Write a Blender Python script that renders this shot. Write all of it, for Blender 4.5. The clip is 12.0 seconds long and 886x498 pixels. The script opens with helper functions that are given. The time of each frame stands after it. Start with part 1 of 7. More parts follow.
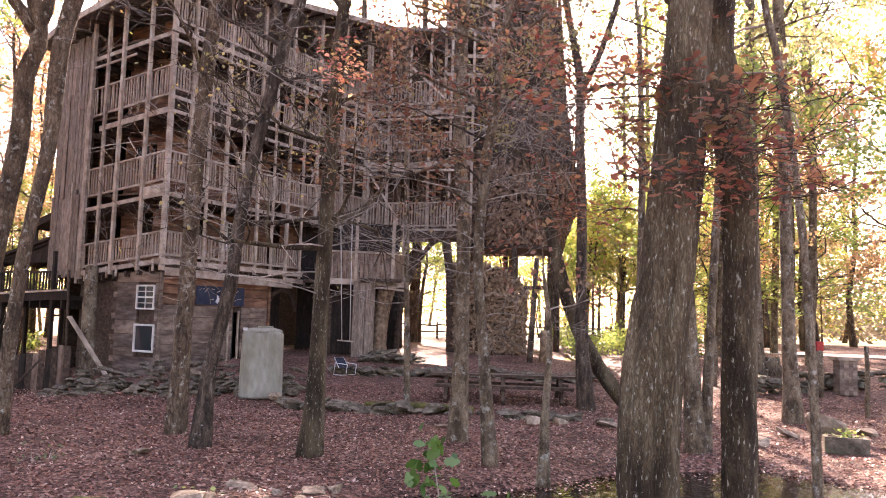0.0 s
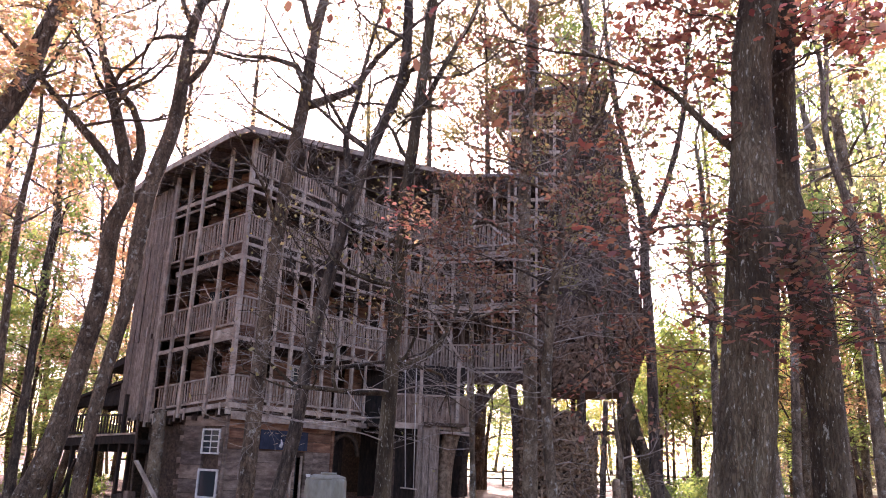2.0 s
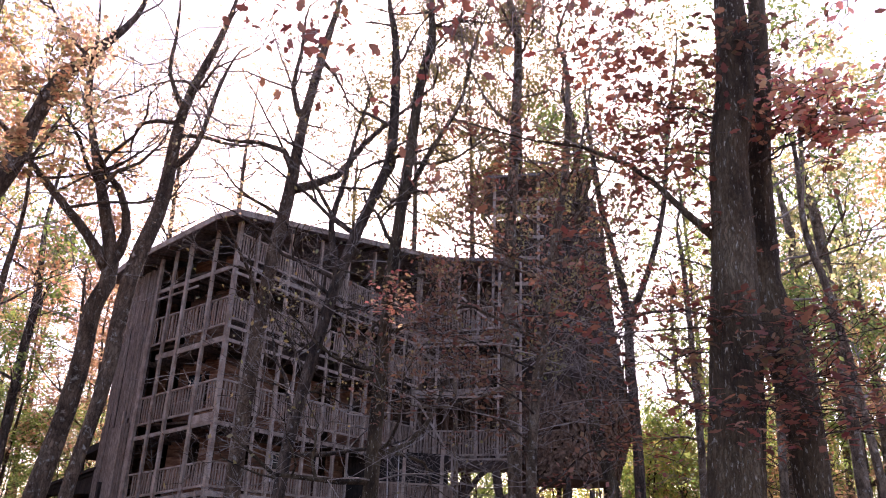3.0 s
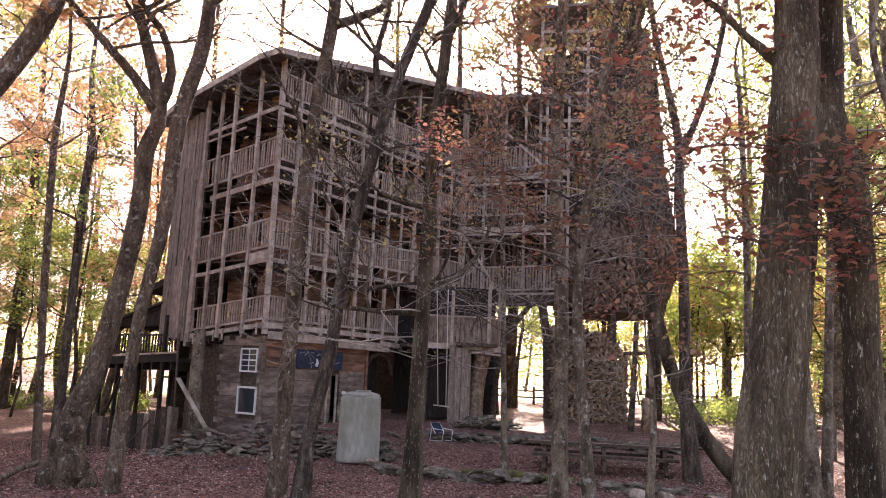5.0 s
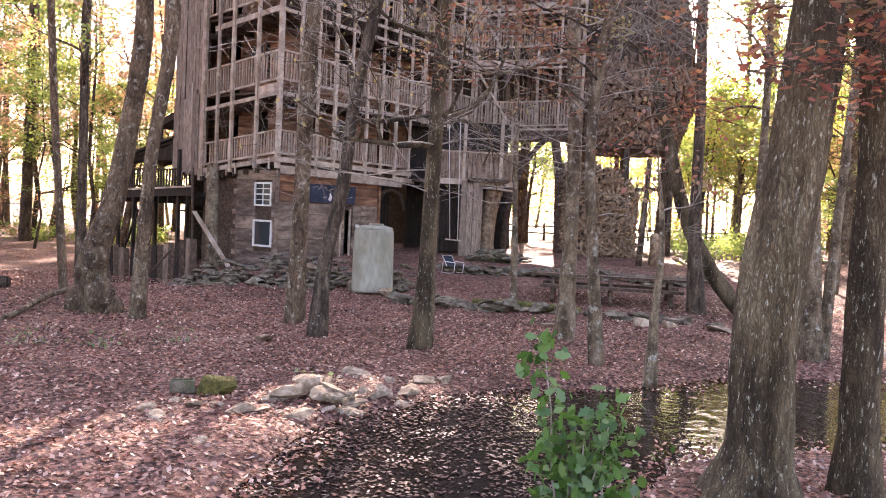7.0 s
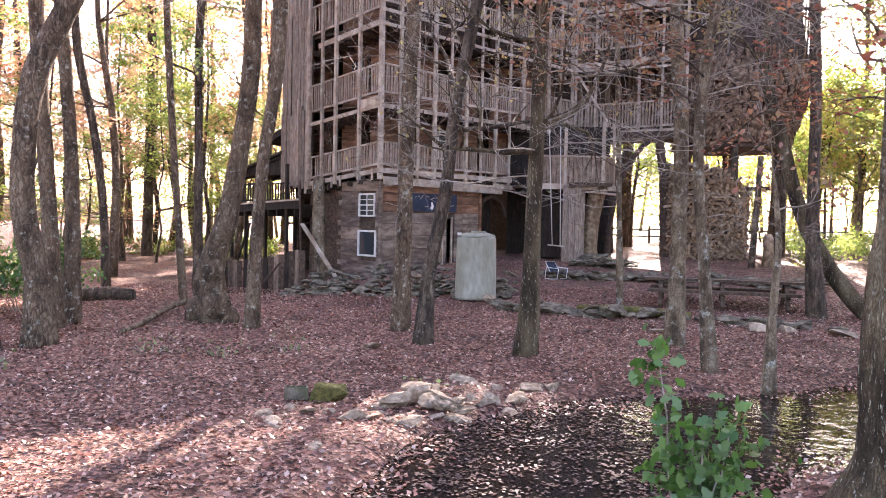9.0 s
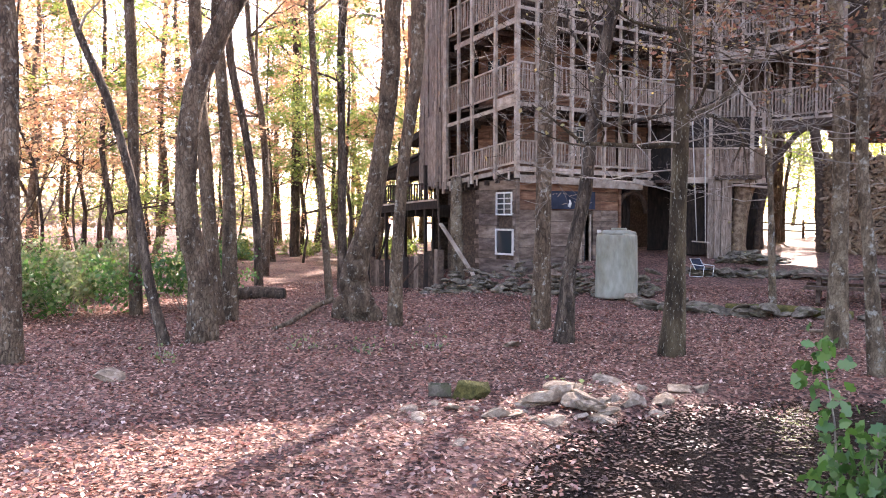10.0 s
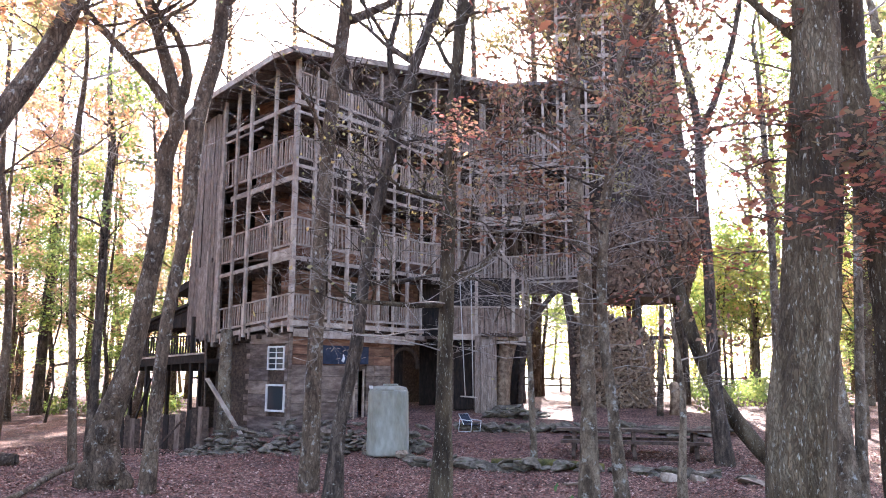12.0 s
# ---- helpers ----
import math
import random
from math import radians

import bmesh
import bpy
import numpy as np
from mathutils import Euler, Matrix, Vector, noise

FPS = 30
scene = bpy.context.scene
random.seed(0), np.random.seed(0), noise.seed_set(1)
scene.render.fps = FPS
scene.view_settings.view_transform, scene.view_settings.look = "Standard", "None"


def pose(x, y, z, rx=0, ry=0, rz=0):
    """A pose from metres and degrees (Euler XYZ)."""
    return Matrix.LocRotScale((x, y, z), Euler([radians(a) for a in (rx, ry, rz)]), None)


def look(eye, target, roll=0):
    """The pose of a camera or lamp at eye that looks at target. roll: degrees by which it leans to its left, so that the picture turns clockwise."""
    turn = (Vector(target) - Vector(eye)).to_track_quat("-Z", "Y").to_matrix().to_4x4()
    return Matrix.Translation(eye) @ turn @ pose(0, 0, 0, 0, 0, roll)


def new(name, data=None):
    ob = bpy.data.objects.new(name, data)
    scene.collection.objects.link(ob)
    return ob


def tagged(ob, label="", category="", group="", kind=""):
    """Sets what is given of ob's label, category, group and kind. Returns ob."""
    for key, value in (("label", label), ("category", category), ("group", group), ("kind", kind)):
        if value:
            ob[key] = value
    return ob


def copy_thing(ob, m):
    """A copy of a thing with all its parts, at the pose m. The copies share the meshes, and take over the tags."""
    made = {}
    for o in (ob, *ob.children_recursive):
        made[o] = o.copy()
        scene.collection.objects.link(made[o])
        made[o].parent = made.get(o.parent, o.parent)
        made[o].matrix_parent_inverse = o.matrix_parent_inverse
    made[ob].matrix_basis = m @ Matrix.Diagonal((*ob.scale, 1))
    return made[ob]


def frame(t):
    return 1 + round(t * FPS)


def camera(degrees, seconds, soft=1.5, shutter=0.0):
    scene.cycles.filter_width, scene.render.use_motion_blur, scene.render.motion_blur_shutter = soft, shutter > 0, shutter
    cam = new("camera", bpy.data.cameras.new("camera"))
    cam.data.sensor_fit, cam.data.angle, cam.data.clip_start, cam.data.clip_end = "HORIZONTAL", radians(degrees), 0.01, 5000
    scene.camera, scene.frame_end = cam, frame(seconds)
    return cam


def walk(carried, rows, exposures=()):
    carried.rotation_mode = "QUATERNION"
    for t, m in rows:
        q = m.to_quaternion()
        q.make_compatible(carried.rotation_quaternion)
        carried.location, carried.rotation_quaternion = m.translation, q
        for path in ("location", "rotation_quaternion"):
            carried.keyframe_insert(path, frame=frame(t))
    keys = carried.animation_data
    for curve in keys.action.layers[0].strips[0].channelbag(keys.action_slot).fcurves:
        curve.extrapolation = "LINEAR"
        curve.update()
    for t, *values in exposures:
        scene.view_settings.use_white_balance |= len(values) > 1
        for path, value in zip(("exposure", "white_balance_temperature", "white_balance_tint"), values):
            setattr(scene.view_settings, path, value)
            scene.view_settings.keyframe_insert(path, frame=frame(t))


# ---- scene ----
cam = camera(58.74, 12.0, soft=1.0)
PATH = (
    (0, 0.000, -0.001, 2.229, 95.00, -1.69, -0.15),
    (0.5, -0.014, -0.003, 2.245, 97.79, -1.85, 2.25),
    (1, -0.023, -0.006, 2.257, 99.89, -2.43, 3.56),
    (1.5, -0.027, -0.009, 2.270, 102.24, -2.40, 4.20),
    (2, -0.028, -0.012, 2.286, 105.03, -2.08, 4.46),
    (2.5, -0.025, -0.018, 2.304, 108.37, -2.26, 3.80),
    (2.7, -0.024, -0.020, 2.311, 109.76, -2.24, 3.54),
    (3.1, -0.025, -0.018, 2.305, 111.21, -2.06, 3.21),
    (3.5, -0.026, -0.017, 2.299, 110.49, -1.76, 3.29),
    (3.9, -0.027, -0.015, 2.293, 108.27, -1.57, 3.78),
    (4.3, -0.028, -0.013, 2.287, 105.26, -1.74, 4.66),
    (4.5, -0.032, -0.011, 2.278, 103.67, -1.95, 5.20),
    (5, -0.040, -0.007, 2.254, 99.37, -2.32, 6.71),
    (5.5, -0.047, -0.005, 2.237, 96.38, -2.23, 7.97),
    (6, -0.051, -0.005, 2.228, 94.90, -2.40, 8.74),
    (6.5, -0.047, -0.004, 2.214, 92.46, -2.50, 8.12),
    (7, -0.043, -0.003, 2.186, 87.54, -2.62, 7.56),
    (7.2, -0.041, -0.003, 2.177, 86.08, -2.70, 7.34),
    (7.6, -0.049, -0.005, 2.179, 84.88, -2.64, 7.50),
    (8, -0.058, -0.006, 2.181, 85.32, -2.31, 8.59),
    (8.4, -0.066, -0.007, 2.183, 86.48, -1.83, 10.49),
    (8.8, -0.074, -0.009, 2.185, 87.46, -1.36, 13.05),
    (9, -0.084, -0.011, 2.187, 87.81, -1.09, 14.84),
    (9.5, -0.115, -0.021, 2.187, 87.67, -0.53, 20.43),
    (10, -0.138, -0.030, 2.186, 87.61, -0.05, 24.67),
    (10.5, -0.116, -0.021, 2.193, 88.85, -0.53, 20.62),
    (11, -0.076, -0.009, 2.217, 92.89, -0.97, 13.37),
    (11.5, -0.056, -0.007, 2.238, 96.57, -0.72, 9.81),
    (12, -0.049, -0.008, 2.250, 98.73, -0.30, 8.58),
)
EXPOSURES = ((0.0, 2.66, 7800, 34), (0.7, 2.68, 7500, 34), (1.5, 2.52, 7050, 35), (2.2, 1.9, 6550, 36), (2.5, 1.62, 6450, 37), (3.5, 1.45, 6400, 36), (4.5, 1.68, 6850, 34), (5.2, 2.4, 7450, 32), (7.0, 2.98, 7400, 29),
             (9.0, 2.95, 6900, 27), (10.5, 2.92, 6750, 25), (12.0, 2.84, 6150, 23))
walk(cam, [(t, pose(x, y, z, rx, ry, rz)) for t, x, y, z, rx, ry, rz in PATH], EXPOSURES)

# ---- world and sun ----
SUN_TURN, SUN_UP = radians(-1), radians(33.4)  # from +y towards +x, and above the horizon
world = bpy.data.worlds.new("world")
scene.world = world
world.use_nodes = True
wn = world.node_tree.nodes
sky = wn.new("ShaderNodeTexSky")
sky.sky_type, sky.sun_disc = "NISHITA", False
sky.sun_elevation, sky.sun_rotation = SUN_UP, SUN_TURN
sky.dust_density = 2.0
world.node_tree.links.new(sky.outputs[0], wn["Background"].inputs[0])
wn["Background"].inputs[1].default_value = 0.15
sun_data = bpy.data.lights.new("sun", "SUN")
sun_data.energy, sun_data.angle, sun_data.color = 5.0, radians(0.55), (1.0, 0.93, 0.82)
sun = new("sun", sun_data)
to_sun = Vector((math.sin(SUN_TURN) * math.cos(SUN_UP), math.cos(SUN_TURN) * math.cos(SUN_UP), math.sin(SUN_UP)))
sun.matrix_basis = look(to_sun * 60, (0, 0, 0))

# ---- materials ----


def ramp(nt, stops, src):
    r = nt.nodes.new("ShaderNodeValToRGB")
    while len(r.color_ramp.elements) < len(stops):
        r.color_ramp.elements.new(0.5)
    for e, (p, c) in zip(r.color_ramp.elements, stops):
        e.position, e.color = p, (*c, 1)
    nt.links.new(src, r.inputs[0])
    return r.outputs[0]


def surface(name, stops, scale=4.0, stretch=(1, 1, 1), rough=0.85, bump=0.4, fine=30.0, rand=0.25, patches=None, patch_scale=1.5,
            patch_at=(0.58, 0.68), spec=0.3, metal=0.0, plates=0.0, furrow=0.5, flecks=False):
    """A rough solid surface: grain along the stretched axis, a finer grain, patches of another colour and a change from piece to piece."""
    m = bpy.data.materials.new(name)
    m.use_nodes = True
    nt = m.node_tree
    n, l = nt.nodes, nt.links
    b = n["Principled BSDF"]
    tc = n.new("ShaderNodeTexCoord")
    info = n.new("ShaderNodeObjectInfo")
    geo = n.new("ShaderNodeNewGeometry")
    shift = n.new("ShaderNodeVectorMath")
    shift.operation = "MULTIPLY_ADD"
    l.new(info.outputs["Random"], shift.inputs[0])
    shift.inputs[1].default_value = (13.0, 7.0, 5.0)
    l.new(tc.outputs["Object"], shift.inputs[2])
    mp = n.new("ShaderNodeMapping")
    mp.inputs["Scale"].default_value = stretch
    l.new(shift.outputs[0], mp.inputs[0])
    big = n.new("ShaderNodeTexNoise")
    big.inputs["Scale"].default_value, big.inputs["Detail"].default_value, big.inputs["Roughness"].default_value = scale, 6, 0.65
    l.new(mp.outputs[0], big.inputs[0])
    col = ramp(nt, [(0.5 + (p - 0.5) * 0.6, c) for p, c in stops], big.outputs["Fac"])
    small = n.new("ShaderNodeTexNoise")
    small.inputs["Scale"].default_value, small.inputs["Detail"].default_value = fine, 4
    l.new(mp.outputs[0], small.inputs[0])
    if patches:
        pn = n.new("ShaderNodeTexNoise")
        pn.inputs["Scale"].default_value, pn.inputs["Detail"].default_value, pn.inputs["Roughness"].default_value = patch_scale, 5, 0.7
        l.new(mp.outputs[0] if flecks else shift.outputs[0], pn.inputs[0])
        fac = ramp(nt, [(patch_at[0], (0, 0, 0)), (patch_at[1], (1, 1, 1))], pn.outputs["Fac"])
        mx = n.new("ShaderNodeMixRGB")
        l.new(fac, mx.inputs[0])
        l.new(col, mx.inputs[1])
        mx.inputs[2].default_value = (*patches, 1)
        col = mx.outputs[0]
    crack = None
    if plates:
        # bark plates: long cells parted by dark furrows
        warp = n.new("ShaderNodeVectorMath")
        warp.operation = "MULTIPLY_ADD"
        l.new(big.outputs["Color"], warp.inputs[0])
        warp.inputs[1].default_value = (0.35, 0.35, 0.35)
        l.new(mp.outputs[0], warp.inputs[2])
        vo = n.new("ShaderNodeTexVoronoi")
        vo.feature = "DISTANCE_TO_EDGE"
        vo.inputs["Scale"].default_value = plates
        l.new(warp.outputs[0], vo.inputs["Vector"])
        crack = ramp(nt, [(0.0, (furrow, furrow * 0.93, furrow * 0.87)), (0.14, (1, 1, 1))], vo.outputs["Distance"])
        mc = n.new("ShaderNodeMixRGB")
        mc.blend_type = "MULTIPLY"
        mc.inputs[0].default_value = 1
        l.new(col, mc.inputs[1])
        l.new(crack, mc.inputs[2])
        col = mc.outputs[0]
    hsv = n.new("ShaderNodeHueSaturation")
    add = n.new("ShaderNodeMath")
    add.operation = "ADD"
    l.new(info.outputs["Random"], add.inputs[0])
    l.new(geo.outputs["Random Per Island"], add.inputs[1])
    val = n.new("ShaderNodeMapRange")
    val.inputs[2].default_value = 2.0
    val.inputs[3].default_value, val.inputs[4].default_value = 1 - rand, 1 + rand
    l.new(add.outputs[0], val.inputs[0])
    mul = n.new("ShaderNodeMath")
    mul.operation = "MULTIPLY"
    grain = n.new("ShaderNodeMapRange")
    grain.inputs[3].default_value, grain.inputs[4].default_value = 0.72, 1.28
    l.new(small.outputs["Fac"], grain.inputs[0])
    l.new(val.outputs[0], mul.inputs[0])
    l.new(grain.outputs[0], mul.inputs[1])
    l.new(mul.outputs[0], hsv.inputs["Value"])
    l.new(col, hsv.inputs["Color"])
    l.new(hsv.outputs[0], b.inputs["Base Color"])
    b.inputs["Roughness"].default_value, b.inputs["Metallic"].default_value = rough, metal
    b.inputs["Specular IOR Level"].default_value = spec
    bm_ = n.new("ShaderNodeBump")
    bm_.inputs["Strength"].default_value, bm_.inputs["Distance"].default_value = bump, 0.03
    mixh = n.new("ShaderNodeMath")
    mixh.operation = "MULTIPLY_ADD"
    l.new(small.outputs["Fac"], mixh.inputs[0])
    mixh.inputs[1].default_value = 0.5
    l.new(big.outputs["Fac"], mixh.inputs[2])
    if crack:
        sum_ = n.new("ShaderNodeMath")
        sum_.operation = "ADD"
        l.new(crack, sum_.inputs[0])
        l.new(mixh.outputs[0], sum_.inputs[1])
        l.new(sum_.outputs[0], bm_.inputs["Height"])
    else:
        l.new(mixh.outputs[0], bm_.inputs["Height"])
    l.new(bm_.outputs[0], b.inputs["Normal"])
    return m


def leafy(name, cols, glow=0.5, rough=0.55):
    """Thin leaves that let light through; the colour changes from leaf to leaf."""
    m = bpy.data.materials.new(name)
    m.use_nodes = True
    nt = m.node_tree
    n, l = nt.nodes, nt.links
    n.remove(n["Principled BSDF"])
    geo = n.new("ShaderNodeNewGeometry")
    k = len(cols)
    c = ramp(nt, [(i / max(1, k - 1), q) for i, q in enumerate(cols)], geo.outputs["Random Per Island"])
    d, t, g = n.new("ShaderNodeBsdfDiffuse"), n.new("ShaderNodeBsdfTranslucent"), n.new("ShaderNodeBsdfGlossy")
    g.inputs["Roughness"].default_value = rough
    mix, mix2 = n.new("ShaderNodeMixShader"), n.new("ShaderNodeMixShader")
    mix.inputs[0].default_value, mix2.inputs[0].default_value = glow, 0.05
    l.new(c, d.inputs[0])
    l.new(c, t.inputs[0])
    l.new(d.outputs[0], mix.inputs[1])
    l.new(t.outputs[0], mix.inputs[2])
    l.new(mix.outputs[0], mix2.inputs[1])
    l.new(g.outputs[0], mix2.inputs[2])
    l.new(mix2.outputs[0], n["Material Output"].inputs[0])
    return m


SIDING_WOOD = surface("weathered_siding", [(0.3, (0.12, 0.086, 0.066)), (0.5, (0.21, 0.158, 0.124)), (0.7, (0.32, 0.252, 0.205))], 7, (6, 6, 0.5), 0.85, 0.35, 40, 0.4, (0.1, 0.07, 0.055), 1.3, (0.45, 0.85))
SHINGLE = surface("brown_split_shingle", [(0.3, (0.062, 0.037, 0.024)), (0.5, (0.13, 0.082, 0.054)), (0.72, (0.215, 0.145, 0.098))], 7, (1, 1, 1), 0.85, 0.3, 40, 0.5, (0.08, 0.05, 0.036), 3, (0.55, 0.65))
BARK_OAK = surface("bark_oak", [(0.25, (0.03, 0.02, 0.011)), (0.42, (0.068, 0.047, 0.027)), (0.58, (0.116, 0.085, 0.049)), (0.75, (0.175, 0.136, 0.085))], 3.4, (1, 1, 0.3), 0.95, 1.0, 60, 0.12,
                   (0.36, 0.345, 0.275), 38.0, (0.585, 0.65), plates=34, furrow=0.68, flecks=True)
BARK_WARM = surface("bark_warm", [(0.3, (0.0712, 0.0468, 0.0298)), (0.5, (0.147, 0.0998, 0.0647)), (0.72, (0.224, 0.159, 0.105))], 4, (1, 1, 0.42), 0.95, 1.0, 30, 0.2,
                    (0.37, 0.345, 0.285), 9.0, (0.57, 0.66), plates=16)
BARK_PALE = surface("bark_pale", [(0.3, (0.0817, 0.0571, 0.0357)), (0.5, (0.181, 0.132, 0.0869)), (0.72, (0.284, 0.221, 0.151))], 5, (1, 1, 0.5), 0.95, 0.8, 34, 0.18,
                    (0.37, 0.352, 0.3), 8.0, (0.56, 0.65), plates=20)
BARK_DARK = surface("bark_dark", [(0.3, (0.046, 0.033, 0.024)), (0.6, (0.13, 0.094, 0.068)), (0.8, (0.25, 0.192, 0.14))], 7, (1, 1, 0.3), 0.95, 1.0, 36, 0.18, (0.3, 0.28, 0.24), 8.0, (0.6, 0.67), plates=16)
TWIG = surface("twig", [(0.3, (0.16, 0.13, 0.108)), (0.7, (0.36, 0.305, 0.26))], 6, (1, 1, 1), 0.9, 0.2, 30, 0.3)
GREY_WOOD = surface("grey_weathered_wood", [(0.3, (0.185, 0.129, 0.0952)), (0.5, (0.304, 0.226, 0.173)), (0.7, (0.408, 0.319, 0.255))], 7, (6, 6, 0.5), 0.85, 0.35, 40, 0.34,
                    (0.13, 0.092, 0.073), 1.3, (0.45, 0.85))
GREY_BEAM = surface("grey_weathered_beam", [(0.3, (0.247, 0.182, 0.138)), (0.5, (0.37, 0.29, 0.228)), (0.7, (0.465, 0.377, 0.305))], 3, (1, 1, 1), 0.85, 0.3, 50, 0.25,
                    (0.2, 0.145, 0.115), 1.2, (0.45, 0.85))
BROWN_WOOD = surface("brown_plank", [(0.3, (0.0999, 0.0429, 0.0252)), (0.55, (0.189, 0.094, 0.054)), (0.75, (0.263, 0.146, 0.0888))], 3, (0.5, 0.5, 2.6), 0.8, 0.3, 40, 0.55,
                     (0.09, 0.048, 0.034), 1.1, (0.5, 0.8))
LOG_WOOD = surface("hewn_log", [(0.3, (0.0846, 0.0571, 0.0433)), (0.5, (0.158, 0.114, 0.0877)), (0.72, (0.261, 0.198, 0.158))], 3, (0.5, 0.5, 1.7), 0.85, 0.5, 40, 0.75,
                   (0.1, 0.062, 0.048), 1.2, (0.48, 0.8))
PORCH_WOOD = surface("shaded_porch_board", [(0.3, (0.1, 0.064, 0.046)), (0.5, (0.18, 0.124, 0.092)), (0.72, (0.26, 0.19, 0.145))], 4, (2, 2, 0.5), 0.85, 0.3, 40, 0.35)
LOG_DARK = surface("dark_hewn_log", [(0.3, (0.06, 0.042, 0.036)), (0.5, (0.115, 0.083, 0.07)), (0.72, (0.2, 0.155, 0.13))], 3, (0.5, 0.5, 1.7), 0.85, 0.5, 40, 0.5)
LOG_TAN = surface("tan_hewn_log", [(0.3, (0.122, 0.0801, 0.0558)), (0.5, (0.2, 0.139, 0.101)), (0.72, (0.286, 0.209, 0.16))], 3, (0.5, 0.5, 1.7), 0.85, 0.5, 40, 0.5)
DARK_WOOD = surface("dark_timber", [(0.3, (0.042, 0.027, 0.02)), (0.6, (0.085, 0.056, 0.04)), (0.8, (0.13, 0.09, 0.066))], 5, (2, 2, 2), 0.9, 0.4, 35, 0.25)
# near-black timber; in recesses and undercroft its colour also stands for shade
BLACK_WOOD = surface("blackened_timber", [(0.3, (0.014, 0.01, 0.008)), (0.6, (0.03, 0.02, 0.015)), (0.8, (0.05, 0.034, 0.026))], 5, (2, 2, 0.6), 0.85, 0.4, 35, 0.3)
ROOF_MAT = surface("roof_boards", [(0.3, (0.09, 0.075, 0.068)), (0.7, (0.2, 0.17, 0.16))], 4, (2, 2, 2), 0.85, 0.3, 35, 0.2)
SPLIT_WOOD = surface("split_firewood", [(0.3, (0.11, 0.0672, 0.0414)), (0.5, (0.212, 0.14, 0.0902)), (0.72, (0.313, 0.225, 0.152))], 7, (1, 1, 1), 0.85, 0.3, 40, 0.5,
                     (0.12, 0.08, 0.055), 3, (0.55, 0.65))
STONE = surface("field_stone", [(0.3, (0.0476, 0.0369, 0.0254)), (0.5, (0.102, 0.082, 0.0599)), (0.72, (0.193, 0.16, 0.121))], 3, (1, 1, 1), 0.9, 0.5, 25, 0.3,
                (0.095, 0.095, 0.05), 2.2, (0.54, 0.68))
WHITE_PAINT = surface("white_paint", [(0.3, (0.5, 0.48, 0.45)), (0.7, (0.66, 0.64, 0.61))], 4, (1, 1, 1), 0.6, 0.1, 30, 0.06)
TANK_MAT = surface("pale_tank_plastic", [(0.3, (0.201, 0.189, 0.14)), (0.55, (0.274, 0.264, 0.216)), (0.8, (0.358, 0.347, 0.295))], 2.2, (1, 1, 0.35), 0.5, 0.06, 14, 0.05)
ROAD_MAT = surface("pale_gravel_road", [(0.3, (0.4, 0.38, 0.35)), (0.7, (0.58, 0.56, 0.53))], 1.0, (1, 1, 1), 0.9, 0.3, 25, 0.1)

STONE_PALE = surface("pale_stone", [(0.3, (0.118, 0.085, 0.058)), (0.5, (0.205, 0.152, 0.108)), (0.72, (0.32, 0.25, 0.185))], 3, (1, 1, 1), 0.9, 0.5, 25, 0.35,
                     (0.12, 0.1, 0.07), 2.5, (0.58, 0.72))
LEAF_YELLOW = leafy("leaf_yellow", [(0.455, 0.416, 0.156), (0.715, 0.598, 0.3), (0.585, 0.533, 0.216), (0.377, 0.429, 0.144)], 0.7)
LEAF_GOLD = leafy("leaf_gold", [(0.25, 0.32, 0.05), (0.44, 0.4, 0.09), (0.19, 0.29, 0.045), (0.5, 0.33, 0.11), (0.31, 0.37, 0.075)], 0.66)
LEAF_THIN = leafy("leaf_thin", [(0.85, 0.55, 0.3), (0.88, 0.68, 0.38), (0.8, 0.48, 0.34), (0.7, 0.66, 0.34)], 0.85)
LEAF_ORANGE = leafy("leaf_orange", [(0.56, 0.235, 0.12), (0.65, 0.36, 0.18), (0.52, 0.43, 0.18), (0.5, 0.22, 0.12), (0.33, 0.35, 0.12)], 0.68)
LEAF_GREEN = leafy("leaf_green", [(0.11, 0.2, 0.042), (0.235, 0.32, 0.075), (0.36, 0.39, 0.1), (0.15, 0.245, 0.053)], 0.64)
LEAF_RED = leafy("leaf_red", [(0.27, 0.065, 0.05), (0.38, 0.13, 0.075), (0.21, 0.075, 0.055), (0.46, 0.2, 0.09), (0.33, 0.15, 0.1)], 0.55)
LEAF_RUST = leafy("leaf_rust", [(0.22, 0.085, 0.055), (0.34, 0.17, 0.1), (0.27, 0.19, 0.09), (0.3, 0.11, 0.075), (0.2, 0.115, 0.07)], 0.5)
LEAF_AMBER = leafy("leaf_amber", [(0.5, 0.22, 0.12), (0.6, 0.34, 0.185), (0.48, 0.38, 0.19), (0.43, 0.21, 0.14)], 0.66)
LEAF_FLAME = leafy("leaf_flame", [(0.85, 0.27, 0.2), (0.9, 0.5, 0.24), (0.75, 0.16, 0.14), (0.9, 0.6, 0.4), (0.88, 0.62, 0.2)], 0.75)
LEAF_BUSH = leafy("leaf_bush", [(0.03, 0.09, 0.014), (0.055, 0.14, 0.024), (0.09, 0.2, 0.035), (0.06, 0.13, 0.035)], 0.5, 0.4)
LEAF_SHRUB = leafy("leaf_shrub", [(0.1, 0.15, 0.05), (0.17, 0.22, 0.08), (0.23, 0.25, 0.1), (0.13, 0.18, 0.06), (0.3, 0.28, 0.16)], 0.5)
LEAF_OLIVE = leafy("leaf_olive", [(0.172, 0.161, 0.055), (0.287, 0.241, 0.088), (0.38, 0.265, 0.099), (0.23, 0.23, 0.077)], 0.6)
